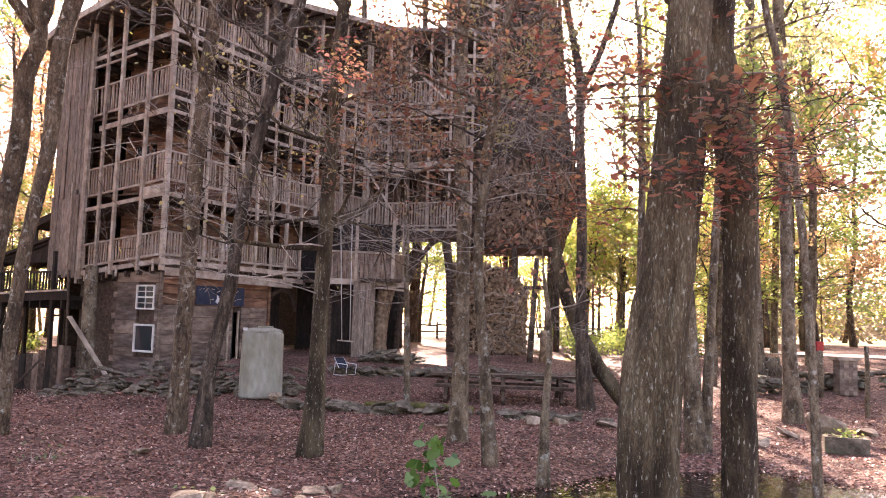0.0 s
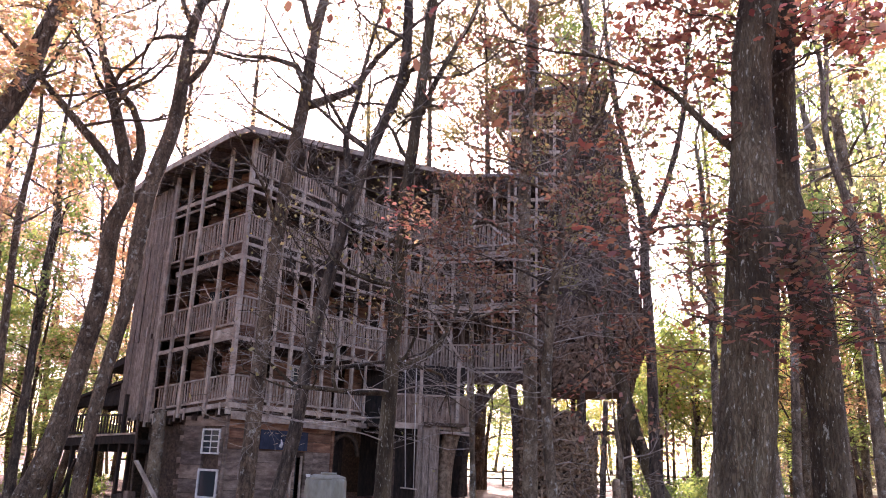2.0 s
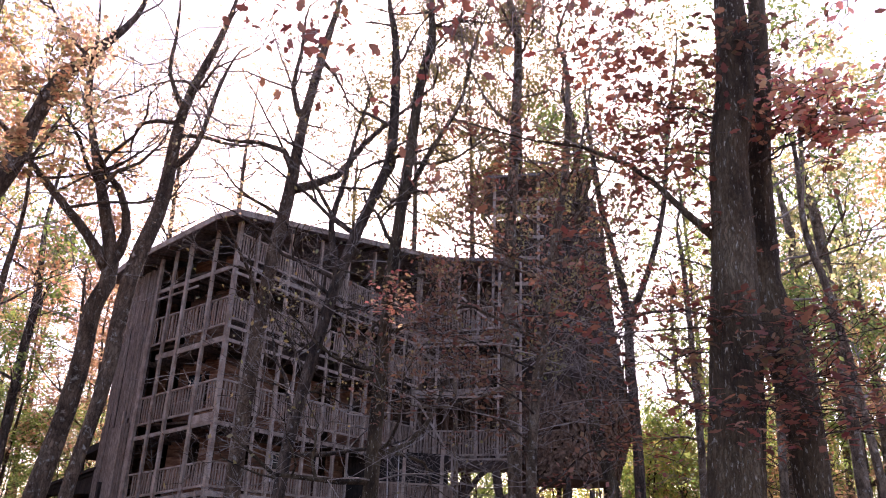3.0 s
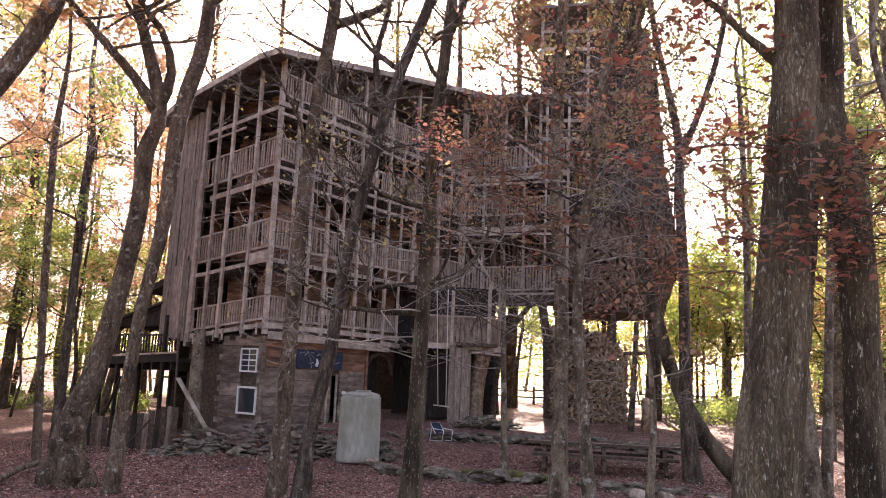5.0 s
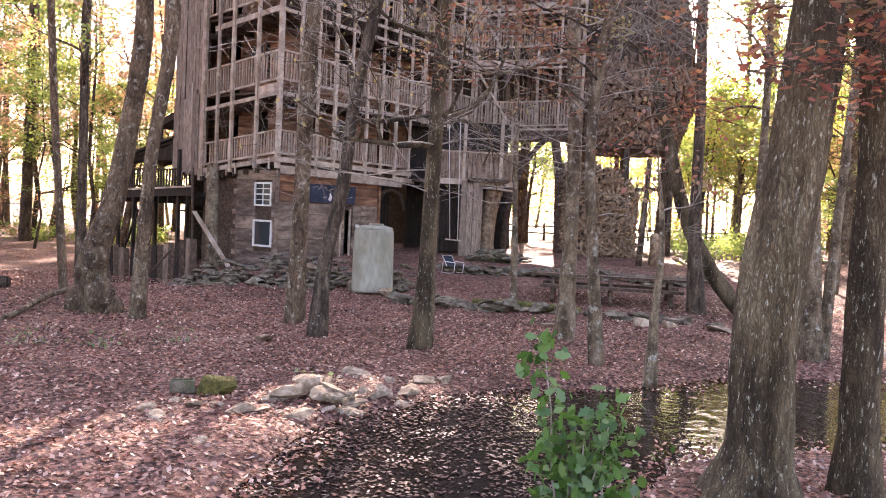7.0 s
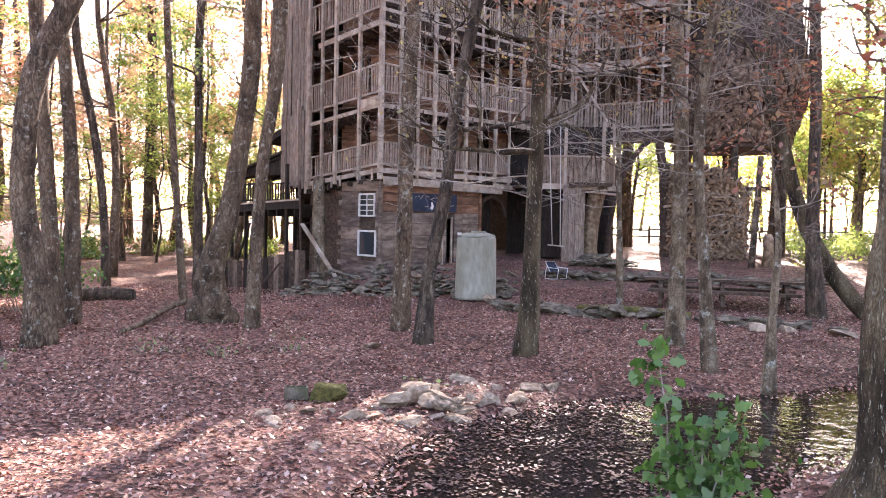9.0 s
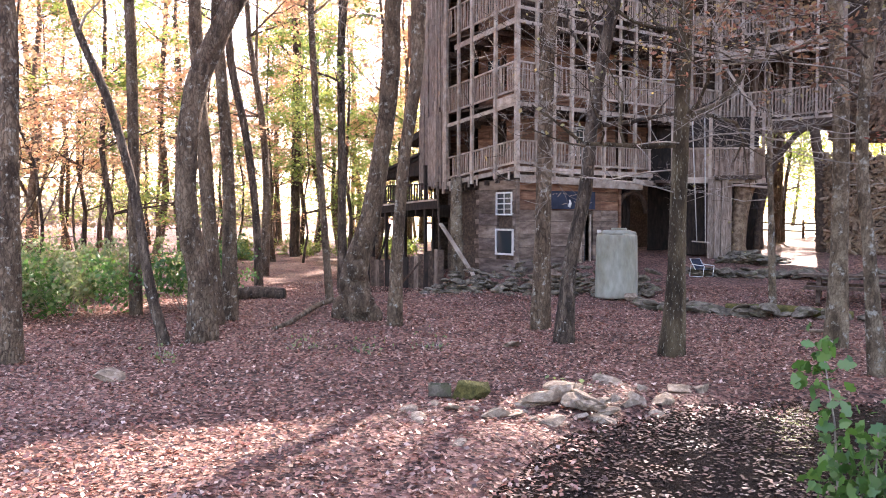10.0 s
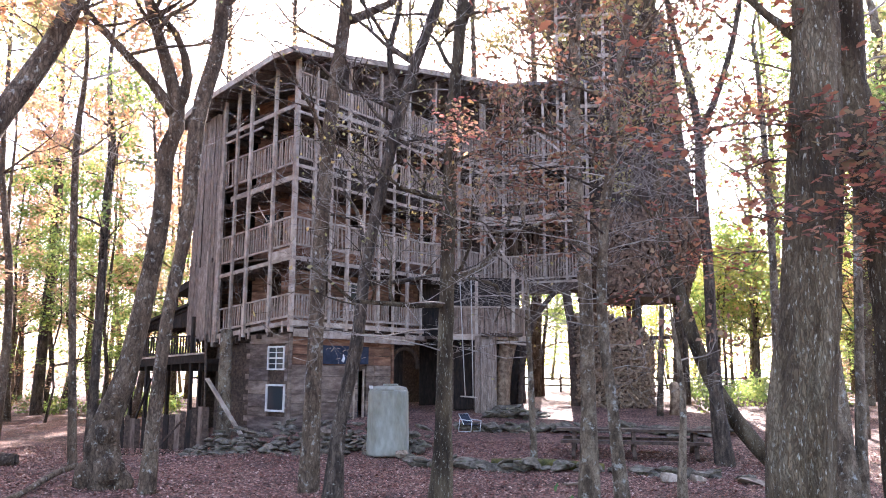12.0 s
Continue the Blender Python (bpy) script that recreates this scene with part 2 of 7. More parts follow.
LITTER_WET = leafy("wet_fallen_leaf", [(0.0703, 0.0388, 0.028), (0.14, 0.0836, 0.0634), (0.0402, 0.0245, 0.0187), (0.211, 0.153, 0.126)], 0.05, 0.3)
LITTER = leafy("fallen_leaf", [(0.154, 0.0569, 0.0395), (0.328, 0.156, 0.113), (0.0512, 0.0228, 0.0159), (0.441, 0.266, 0.202), (0.225, 0.0759, 0.0537), (0.0717, 0.0303, 0.0219), (0.615, 0.436, 0.353)], 0.12, 0.35)


def leaf_litter():
    """Forest floor of fallen leaves: cells of mixed browns over dark earth."""
    m = bpy.data.materials.new("leaf_litter")
    m.use_nodes = True
    nt = m.node_tree
    n, l = nt.nodes, nt.links
    b = n["Principled BSDF"]
    tc = n.new("ShaderNodeTexCoord")
    warp = n.new("ShaderNodeTexNoise")
    warp.inputs["Scale"].default_value = 9
    l.new(tc.outputs["Object"], warp.inputs[0])
    addv = n.new("ShaderNodeVectorMath")
    addv.operation = "MULTIPLY_ADD"
    l.new(warp.outputs["Color"], addv.inputs[0])
    addv.inputs[1].default_value = (0.08, 0.08, 0.08)
    l.new(tc.outputs["Object"], addv.inputs[2])
    vo = n.new("ShaderNodeTexVoronoi")
    vo.inputs["Scale"].default_value = 22
    l.new(addv.outputs[0], vo.inputs["Vector"])
    sep = n.new("ShaderNodeSeparateColor")
    l.new(vo.outputs["Color"], sep.inputs[0])
    col = ramp(nt, [(0.0, (0.0284, 0.0137, 0.01)), (0.25, (0.072, 0.032, 0.023)), (0.5, (0.134, 0.062, 0.046)), (0.75, (0.21, 0.105, 0.08)), (0.95, (0.345, 0.208, 0.162))], sep.outputs[0])
    big = n.new("ShaderNodeTexNoise")
    big.inputs["Scale"].default_value, big.inputs["Detail"].default_value = 0.5, 6
    l.new(tc.outputs["Object"], big.inputs[0])
    fac = ramp(nt, [(0.34, (0.52, 0.47, 0.45)), (0.66, (1.2, 1.15, 1.12))], big.outputs["Fac"])
    mx = n.new("ShaderNodeMixRGB")
    mx.blend_type = "MULTIPLY"
    mx.inputs[0].default_value = 1
    l.new(col, mx.inputs[1])
    l.new(fac, mx.inputs[2])
    l.new(mx.outputs[0], b.inputs["Base Color"])
    b.inputs["Roughness"].default_value = 0.8
    b.inputs["Specular IOR Level"].default_value = 0.3
    bp = n.new("ShaderNodeBump")
    bp.inputs["Strength"].default_value, bp.inputs["Distance"].default_value = 0.8, 0.03
    l.new(vo.outputs["Distance"], bp.inputs["Height"])
    l.new(bp.outputs[0], b.inputs["Normal"])
    return m


def water_material():
    m = bpy.data.materials.new("dark_pond_water")
    m.use_nodes = True
    nt = m.node_tree
    n, l = nt.nodes, nt.links
    b = n["Principled BSDF"]
    b.inputs["Base Color"].default_value = (0.014, 0.01, 0.009, 1)
    b.inputs["Roughness"].default_value = 0.03
    b.inputs["IOR"].default_value = 1.45
    tc, no, bp = n.new("ShaderNodeTexCoord"), n.new("ShaderNodeTexNoise"), n.new("ShaderNodeBump")
    no.inputs["Scale"].default_value, no.inputs["Detail"].default_value = 5, 3
    bp.inputs["Strength"].default_value, bp.inputs["Distance"].default_value = 1.0, 0.015
    l.new(tc.outputs["Object"], no.inputs[0])
    l.new(no.outputs["Fac"], bp.inputs["Height"])
    l.new(bp.outputs[0], b.inputs["Normal"])
    return m


def glass_material():
    m = bpy.data.materials.new("dark_window_glass")
    m.use_nodes = True
    b = m.node_tree.nodes["Principled BSDF"]
    b.inputs["Base Color"].default_value = (0.03, 0.035, 0.04, 1)
    b.inputs["Roughness"].default_value = 0.12
    return m


FIELD_MAT = surface("dry_meadow_grass", [(0.3, (0.3, 0.28, 0.16)), (0.5, (0.45, 0.42, 0.27)), (0.7, (0.58, 0.55, 0.4))], 0.6, (1, 1, 1), 0.9, 0.4, 14, 0.1)
FLOOR_MAT, WATER_MAT, GLASS_MAT = leaf_litter(), water_material(), glass_material()

# ---- mesh tools ----


class Mesh:
    """Gathers boxes, tubes and faces into one mesh."""

    def __init__(self):
        self.v, self.f = [], []

    def box(self, c, s, m=None):
        k = len(self.v)
        for dz in (-0.5, 0.5):
            for dx, dy in ((-0.5, -0.5), (0.5, -0.5), (0.5, 0.5), (-0.5, 0.5)):
                p = Vector((dx * s[0], dy * s[1], dz * s[2]))
                self.v.append((m @ p if m else p) + Vector(c))
        for q in ((3, 2, 1, 0), (4, 5, 6, 7), (0, 1, 5, 4), (1, 2, 6, 5), (2, 3, 7, 6), (3, 0, 4, 7)):
            self.f.append([k + i for i in q])
        return self

    def beam(self, p, q, w, h):
        """A board from p to q, w wide and h high."""
        p, q = Vector(p), Vector(q)
        d = q - p
        x = d.normalized()
        side = x.cross(Vector((0, 0, 1)))
        if side.length < 0.05:
            side = Vector((1, 0, 0)).cross(x)
        side.normalize()
        up = side.cross(x)
        m = Matrix((x, side, up)).transposed()
        return self.box((p + q) / 2, (d.length, w, h), m)

    def tube(self, pts, radii, sides=8, rough=0.0, seed=0, cap=True, lobes=0.0, grooves=()):
        rng = random.Random(seed)
        pts = [Vector(p) for p in pts]
        k0 = len(self.v)
        ref = Vector((0.31, 0.95, 0.05))
        ph = rng.uniform(0, 6.28)
        for i, (p, r) in enumerate(zip(pts, radii)):
            d = (pts[min(i + 1, len(pts) - 1)] - pts[max(i - 1, 0)]).normalized()
            a = (ref - d * ref.dot(d)).normalized()
            b = d.cross(a)
            for j in range(sides):
                t = 2 * math.pi * j / sides
                rr = r * (1 + rng.uniform(-rough, rough) + lobes * max(0, 1 - i / 3) * math.sin(5 * t + ph))
                for g, wide, deep, low, high in grooves:
                    if low < p.z < high:
                        rr -= r * deep * math.exp(-((t - g) / wide) ** 2) * min(1, (high - p.z) / 0.5)
                self.v.append(p + (a * math.cos(t) + b * math.sin(t)) * rr)
        n = len(pts)
        for i in range(n - 1):
            for j in range(sides):
                j2 = (j + 1) % sides
                self.f.append([k0 + i * sides + j, k0 + i * sides + j2, k0 + (i + 1) * sides + j2, k0 + (i + 1) * sides + j])
        if cap:
            self.f.append([k0 + j for j in reversed(range(sides))])
            self.f.append([k0 + (n - 1) * sides + j for j in range(sides)])
        return self

    def make(self, name, material, smooth=False):
        me = bpy.data.meshes.new(name)
        me.from_pydata([tuple(p) for p in self.v], [], self.f)
        me.materials.append(material)
        if smooth:
            me.polygons.foreach_set("use_smooth", [True] * len(me.polygons))
        me.update()
        return me


def array_mesh(name, verts, faces, material):
    """A mesh from numpy arrays: verts N x 3, faces M x k."""
    me = bpy.data.meshes.new(name)
    k = faces.shape[1]
    me.vertices.add(len(verts))
    me.vertices.foreach_set("co", np.ascontiguousarray(verts, dtype=np.float32).ravel())
    me.loops.add(faces.size)
    me.loops.foreach_set("vertex_index", np.ascontiguousarray(faces, dtype=np.int32).ravel())
    me.polygons.add(len(faces))
    me.polygons.foreach_set("loop_start", np.arange(0, faces.size, k, dtype=np.int32))
    me.materials.append(material)
    me.update(calc_edges=True)
    return me


LEAF_SHAPES = {
    "oval": np.array([(-0.5, 0, 0), (0, -0.32, 0.1), (0.5, 0, 0), (0, 0.32, 0.1)]),
    "maple": np.array([(-0.46, 0.0, 0.0), (-0.3, -0.24, -0.05), (-0.14, -0.2, 0.02), (0.02, -0.36, -0.06), (0.16, -0.2, 0.03), (0.3, -0.2, -0.02), (0.54, 0.0, -0.1), (0.3, 0.2, -0.02), (0.16, 0.2, 0.03), (0.02, 0.36, -0.06), (-0.14, 0.2, 0.02), (-0.3, 0.24, -0.05)]),
    "broad": np.array([(-0.5, 0, 0), (-0.25, -0.3, 0.06), (0.1, -0.34, 0.08), (0.5, 0, -0.06), (0.1, 0.34, 0.08), (-0.25, 0.3, 0.06)]),
    "blade": np.array([(-0.06, 0, -0.5), (0.06, 0, -0.5), (0.03, 0.06, 0.1), (0.0, 0.2, 0.5)]),
}


def leaves_mesh(name, centres, size, rng, material, shape="oval", flat=0.0, spread=0.4):
    """A leaf at each centre, turned at random; flat 1 lies level, 0 hangs any way."""
    base = LEAF_SHAPES[shape]
    c = np.asarray(centres, dtype=np.float64)
    n, k = len(c), len(base)
    nz = rng.normal(size=(n, 3))
    nz[:, 2] = np.abs(nz[:, 2]) + flat * 4
    nz /= np.linalg.norm(nz, axis=1)[:, None]
    r = rng.normal(size=(n, 3))
    x = np.cross(r, nz)
    x /= np.linalg.norm(x, axis=1)[:, None]
    y = np.cross(nz, x)
    s = size * (1 + spread * rng.uniform(-1, 1, n))
    bend = rng.uniform(-0.6, 1.6, n)
    v = c[:, None, :] + s[:, None, None] * (base[None, :, 0:1] * x[:, None] + base[None, :, 1:2] * y[:, None] + base[None, :, 2:3] * bend[:, None, None] * nz[:, None])
    return array_mesh(name, v.reshape(-1, 3), np.arange(n * k).reshape(n, k), material)


def thing(name, at, label, category, group="", kind="", turn=0.0):
    ob = new(name)
    ob.matrix_basis = pose(*at, 0, 0, turn)
    return tagged(ob, label, category, group, kind)


def part(name, me, parent, label="", at=None, world=False):
    """Links a mesh under a thing or a part; its numbers count from the parent unless world is set."""
    ob = new(name, me)
    ob.parent = parent
    if world:
        ob.matrix_parent_inverse = parent.matrix_basis.inverted()
    if at is not None:
        ob.matrix_basis = at
    return tagged(ob, label) if label else ob


def whole(name, me, at, label, category, group="", kind="", turn=0.0):
    ob = new(name, me)
    ob.matrix_basis = pose(*at, 0, 0, turn)
    return tagged(ob, label, category, group, kind)


# ---- ground ----


def ease(a, b, x):
    x = np.clip((x - a) / (b - a), 0, 1)
    return x * x * (3 - 2 * x)


POND = [(-2.6, 3.6), (-2.5, 5.8), (-2.4, 8.0), (-1.45, 9.75), (-0.4, 10.5), (1.8, 11.6), (3.0, 12.6), (5.2, 13.2), (6.9, 11.6), (5.6, 9.3), (3.2, 8.5), (1.5, 7.9),
        (0.85, 6.7), (0.7, 5.2), (0.2, 3.6), (-1.2, 3.0)]
POND_Z = -0.1


def pond_depth(x, y):
    """Metres inside the pond's edge (negative outside)."""
    x, y = np.asarray(x, float), np.asarray(y, float)
    inside = np.zeros(x.shape, bool)
    dist = np.full(x.shape, 1e9)
    for (x0, y0), (x1, y1) in zip(POND, POND[1:] + POND[:1]):
        cut = ((y0 > y) != (y1 > y)) & (x < (x1 - x0) * (y - y0) / (y1 - y0 + 1e-12) + x0)
        inside ^= cut
        t = np.clip(((x - x0) * (x1 - x0) + (y - y0) * (y1 - y0)) / ((x1 - x0) ** 2 + (y1 - y0) ** 2), 0, 1)
        dist = np.minimum(dist, np.hypot(x - x0 - t * (x1 - x0), y - y0 - t * (y1 - y0)))
    return np.where(inside, dist, -dist)


def ground_z(x, y):
    x, y = np.asarray(x, float), np.asarray(y, float)
    z = 0.95 * ease(16, 33, y) * ease(-15, -8, x) + 0.35 * ease(35, 90, y) + 0.6 * (1 - ease(0.5, 4.5, y))
    z = z - 0.6 * np.exp(-((x + 12.2) ** 2 + (y - 23.3) ** 2) / 9.0)
    z = z + 0.03 * np.sin(x * 1.7 + y * 0.6) * np.sin(y * 1.3 - x * 0.4) + 0.018 * np.sin(x * 4.1 + 1) * np.sin(y * 3.7)
    return z + np.where(True, -0.42 * ease(-0.35, 0.9, pond_depth(x, y)), 0)


def gz(x, y):
    return float(ground_z(np.array([x]), np.array([y]))[0])


def build_ground():
    def axis(lo, a, b, hi, step, far):
        return np.unique(np.round(np.concatenate([np.linspace(lo, a, far), np.arange(a, b, step), np.linspace(b, hi, far)]), 3))
    xs, ys = axis(-600, -16, 14, 600, 0.16, 36), axis(-300, 2, 32, 900, 0.16, 36)
    X, Y = np.meshgrid(xs, ys)
    Z = ground_z(X.ravel(), Y.ravel())
    nx, ny = len(xs), len(ys)
    i = (np.arange(ny - 1)[:, None] * nx + np.arange(nx - 1)[None, :]).ravel()
    me = array_mesh("ground", np.stack([X.ravel(), Y.ravel(), Z], 1), np.stack([i, i + 1, i + nx + 1, i + nx], 1), FLOOR_MAT)
    me.polygons.foreach_set("use_smooth", [True] * len(me.polygons))
    me.materials.append(FIELD_MAT)
    X0, Y0 = X[:-1, :-1].ravel(), Y[:-1, :-1].ravel()
    me.polygons.foreach_set("material_index", (Y0 > 47 + 3 * np.sin(X0 * 0.3)).astype(np.int32) * (np.abs(X0) < 60))
    whole("ground", me, (0, 0, 0), "forest floor covered with fallen brown leaves", "ground", kind="structure")


build_ground()
m = Mesh()
m.v = [Vector((x, y, POND_Z)) for x, y in ((-4, 2), (8, 2), (8, 14.5), (-4, 14.5))]
m.f = [[0, 1, 2, 3]]
whole("water", m.make("water", WATER_MAT), (0, 0, 0), "dark still pond water with floating leaves", "pond", kind="structure")

# ---- trees ----


def smooth_path(nodes, step=0.45):
    """A smooth line with radii through (x, y, z, r) nodes."""
    q = [Vector(n) for n in nodes]
    out = []
    for i in range(len(q) - 1):
        a, b, c, d = q[max(i - 1, 0)], q[i], q[i + 1], q[min(i + 2, len(q) - 1)]
        n = max(1, int((c - b).length / step))
        for k in range(n):
            t = k / n
            out.append(0.5 * ((2 * b) + (c - a) * t + (2 * a - 5 * b + 4 * c - d) * t * t + (3 * b - a - 3 * c + d) * t ** 3))
    out.append(q[-1])
    return [Vector(p[:3]) for p in out], [max(0.006, p[3]) for p in out]


def branch(m, tips, rng, p, d, length, r, level, bend=0.25, rise=0.12, fork=4, least=0.3):
    """One limb with its side shoots; tips gathers the places where leaves sit."""
    n = 5 if level else 3
    pts, d = [p.copy()], d.normalized()
    for i in range(n):
        d = (d + Vector((rng.gauss(0, bend), rng.gauss(0, bend), rng.gauss(0, bend * 0.7) + rise * 0.5))).normalized()
        pts.append(pts[-1] + d * (length / n))
    radii = [max(0.0035, r * (1 - 0.85 * i / n)) for i in range(n + 1)]
    m.tube(pts, radii, 6 if r > 0.05 else (4 if r > 0.012 else 3), 0.08, rng.random(), cap=False)
    if level <= 0 or length < least:
        for k in range(1, n + 1):
            tips.append(pts[k])
        return
    for k in range(fork):
        t = rng.uniform(0.3, 1.0)
        i = min(n - 1, int(t * n))
        base = pts[i].lerp(pts[i + 1], t * n - i)
        side = Vector((rng.gauss(0, 1), rng.gauss(0, 1), rng.gauss(0.15, 0.6))).normalized()
        out = (pts[i + 1] - pts[i]).normalized() * 0.7 + side * 0.8
        branch(m, tips, rng, base, out, length * rng.uniform(0.4, 0.68), radii[i] * 0.6, level - 1, bend, rise, fork, least)


def leaf_cloud(tips, count, scatter, nrng):
    c = np.array([tuple(t) for t in tips])
    pick = c[nrng.integers(0, len(c), count)]
    return pick + nrng.normal(size=(count, 3)) * scatter


def tree(nodes, label, bark=BARK_OAK, limbs=9, limb_from=0.5, limb_len=2.6, leaf=None, leaf_count=600, leaf_size=0.11, seed=1, top=4.0, name="tree", group="",
         flare=True, level=3, sides=16, shape="oval", scatter=0.16, boughs=(), category="tree", rise=(0.2, 0.9), step=0.3, grooves=()):
    """A trunk along nodes (x, y, z, r), going on upward for top metres, with limbs and a thin crown. boughs: large limbs, as nodes of their own."""
    rng, nrng = random.Random(seed), np.random.default_rng(seed)
    base = nodes[0]
    foot = Vector((base[0], base[1], gz(base[0], base[1])))
    th = thing(name, foot, label, category, group)
    nodes = [tuple(n) for n in nodes]
    nodes[0] = (*nodes[0][:2], foot.z - 0.12, nodes[0][3] * 1.1)
    if top:
        a, b = Vector(nodes[-2][:3]), Vector(nodes[-1][:3])
        d = ((b - a).normalized() + Vector((0, 0, 0.6))).normalized()
        for k in range(1, 4):
            b = b + d * (top / 3) + Vector((rng.gauss(0, 0.12), rng.gauss(0, 0.12), 0)) * (top / 3)
            nodes.append((*b, nodes[-1][3] * 0.6))
    pts, radii = smooth_path(nodes, step)
    pts = [p - foot for p in pts]
    m = Mesh()
    m.tube(pts, radii, sides, 0.055, seed, lobes=0.1 if flare else 0, grooves=grooves)
    part("trunk", m.make("trunk", bark, True), th)
    tips, stems = [], [(pts, radii, limb_from, limbs)]
    for bough in boughs:
        # carry each bough on to a fine tip
        e0, e1 = Vector(bough[-2][:3]), Vector(bough[-1][:3])
        far = e1 + (e1 - e0).normalized() * 0.9 + Vector((rng.gauss(0, 0.2), rng.gauss(0, 0.2), 0.25))
        tip = far + Vector((rng.gauss(0, 0.3), rng.gauss(0, 0.3), 0.5))
        bough = (*bough, (*far, bough[-1][3] * 0.45), (*tip, 0.006))
        bp, br = smooth_path(bough, 0.35)
        bp = [p - foot for p in bp]
        m = Mesh()
        m.tube(bp, br, 9, 0.06, seed + 1)
        part("bough", m.make("bough", bark, True), th)
        stems.append((bp, br, 0.25, 9))
    for sp, sr, lo, count in stems:
        n = len(sp)
        for k in range(count):
            i = min(n - 2, int(n * rng.uniform(lo, 0.98)))
            a = rng.uniform(0, 6.283)
            d = Vector((math.cos(a), math.sin(a), rng.uniform(*rise)))
            L = limb_len * rng.uniform(0.5, 1.2) * (1.15 - 0.5 * i / n)
            lm = Mesh()
            branch(lm, tips, rng, sp[i], d, L, min(sr[i] * 0.5, 0.02 * L), level, 0.28, 0.12, 3)
            tagged(part("limb", lm.make("limb", bark if sr[i] > 0.06 else TWIG, True), th), kind="stuff")
    if leaf and tips:
        c = leaf_cloud(tips, leaf_count, scatter, nrng)
        tagged(part("crown", leaves_mesh("crown", c, leaf_size, nrng, leaf, shape), th), kind="stuff")
    return th


def spray(th, start, end, count, leaf, size, seed, width=0.5, shape="maple", r=0.02, arms=7, thick=0.1):
    """A leafy branch of a tree from start to end, its side twigs spread level, with leaves along them."""
    rng, nrng = random.Random(seed), np.random.default_rng(seed)
    foot = th.matrix_basis.translation
    a, b = Vector(start) - foot, Vector(end) - foot
    m, tips = Mesh(), []
    n = 8
    pts = [a.lerp(b, t / n) + Vector((rng.gauss(0, 0.04), rng.gauss(0, 0.04), 0.12 * math.sin(math.pi * t / n))) for t in range(n + 1)]
    m.tube(pts, [r * (1 - 0.8 * t / n) for t in range(n + 1)], 5, 0.05, seed)
    d = (b - a).normalized()
    for k in range(arms):
        i = rng.randrange(3, n)
        side = Vector((rng.gauss(0, 1), rng.gauss(0, 1), rng.gauss(0, thick))).normalized()
        branch(m, tips, rng, pts[i], d * 0.5 + side, width * rng.uniform(0.7, 1.5), r * 0.4, 1, 0.2, 0.0, 4)
    tagged(part("limb", m.make("limb", BARK_DARK, True), th), kind="stuff")
    c = leaf_cloud(tips, count, 0.06, nrng)
    tagged(part("foliage", leaves_mesh("foliage", c, size, nrng, leaf, shape, 0.5), th), kind="stuff")


def bare_shoots(th, x, y, low, high, count, length, seed):
    """Leafless side shoots of a trunk, reaching out nearly level."""
    rng = random.Random(seed)
    foot = th.matrix_basis.translation
    for k in range(count):
        z, a = rng.uniform(low, high), rng.uniform(0, 6.283)
        m, L = Mesh(), length * rng.uniform(0.6, 1.3)
        branch(m, [], rng, Vector((x, y, z)) - foot, Vector((math.cos(a), math.sin(a), rng.uniform(-0.1, 0.5))), L, 0.0085 * L ** 0.5, 3, 0.22, 0.06, 3, 0.2)
        tagged(part("limb", m.make("limb", TWIG, True), th), kind="stuff")


curved_left = tree(((-9.74, 10.74, -0.00, 0.277), (-9.80, 10.77, 1.02, 0.218), (-9.95, 10.63, 2.08, 0.191), (-9.95, 10.63, 3.33, 0.184), (-9.84, 10.74, 4.38, 0.194), (-9.56, 10.98, 5.32, 0.187), (-8.56, 11.70, 7.90, 0.178), (-8.35, 11.85, 9.05, 0.156), (-8.13, 12.00, 10.15, 0.133), (-7.63, 12.32, 11.18, 0.098)),
     "curving grey oak trunk that bows to one side", bark=BARK_WARM, limbs=8, limb_from=0.6, limb_len=3.0, leaf=LEAF_THIN, leaf_count=2400, leaf_size=0.11, seed=21, top=3)
straight_behind = tree(((-10.72, 12.19, -0.00, 0.169), (-10.84, 12.16, 2.51, 0.140), (-10.93, 12.09, 4.33, 0.132), (-10.99, 12.03, 6.24, 0.125)),
     "straight pale oak trunk behind a bowed one", bark=BARK_WARM, limbs=9, limb_from=0.6, leaf=LEAF_ORANGE, leaf_count=1980, leaf_size=0.12, seed=22, top=8)
twin_a = tree(((-10.88, 12.82, -0.00, 0.165), (-10.91, 12.87, 2.75, 0.130), (-11.02, 12.78, 5.33, 0.118), (-11.07, 12.74, 6.43, 0.110)),
     "slender straight forest tree with dark lower bark", bark=BARK_WARM, limbs=9, limb_from=0.6, leaf=LEAF_YELLOW, leaf_count=1980, leaf_size=0.12, seed=23, top=8)
twin_b = tree(((-16.09, 20.48, -0.00, 0.135), (-16.18, 20.48, 2.19, 0.120), (-16.37, 20.33, 4.48, 0.120), (-16.73, 20.04, 6.90, 0.122), (-16.84, 19.95, 8.45, 0.108)),
     "slender dark tree leaning slightly in the wood", bark=BARK_DARK, limbs=9, limb_from=0.55, leaf=LEAF_ORANGE, leaf_count=1980, leaf_size=0.13, seed=24, top=6)
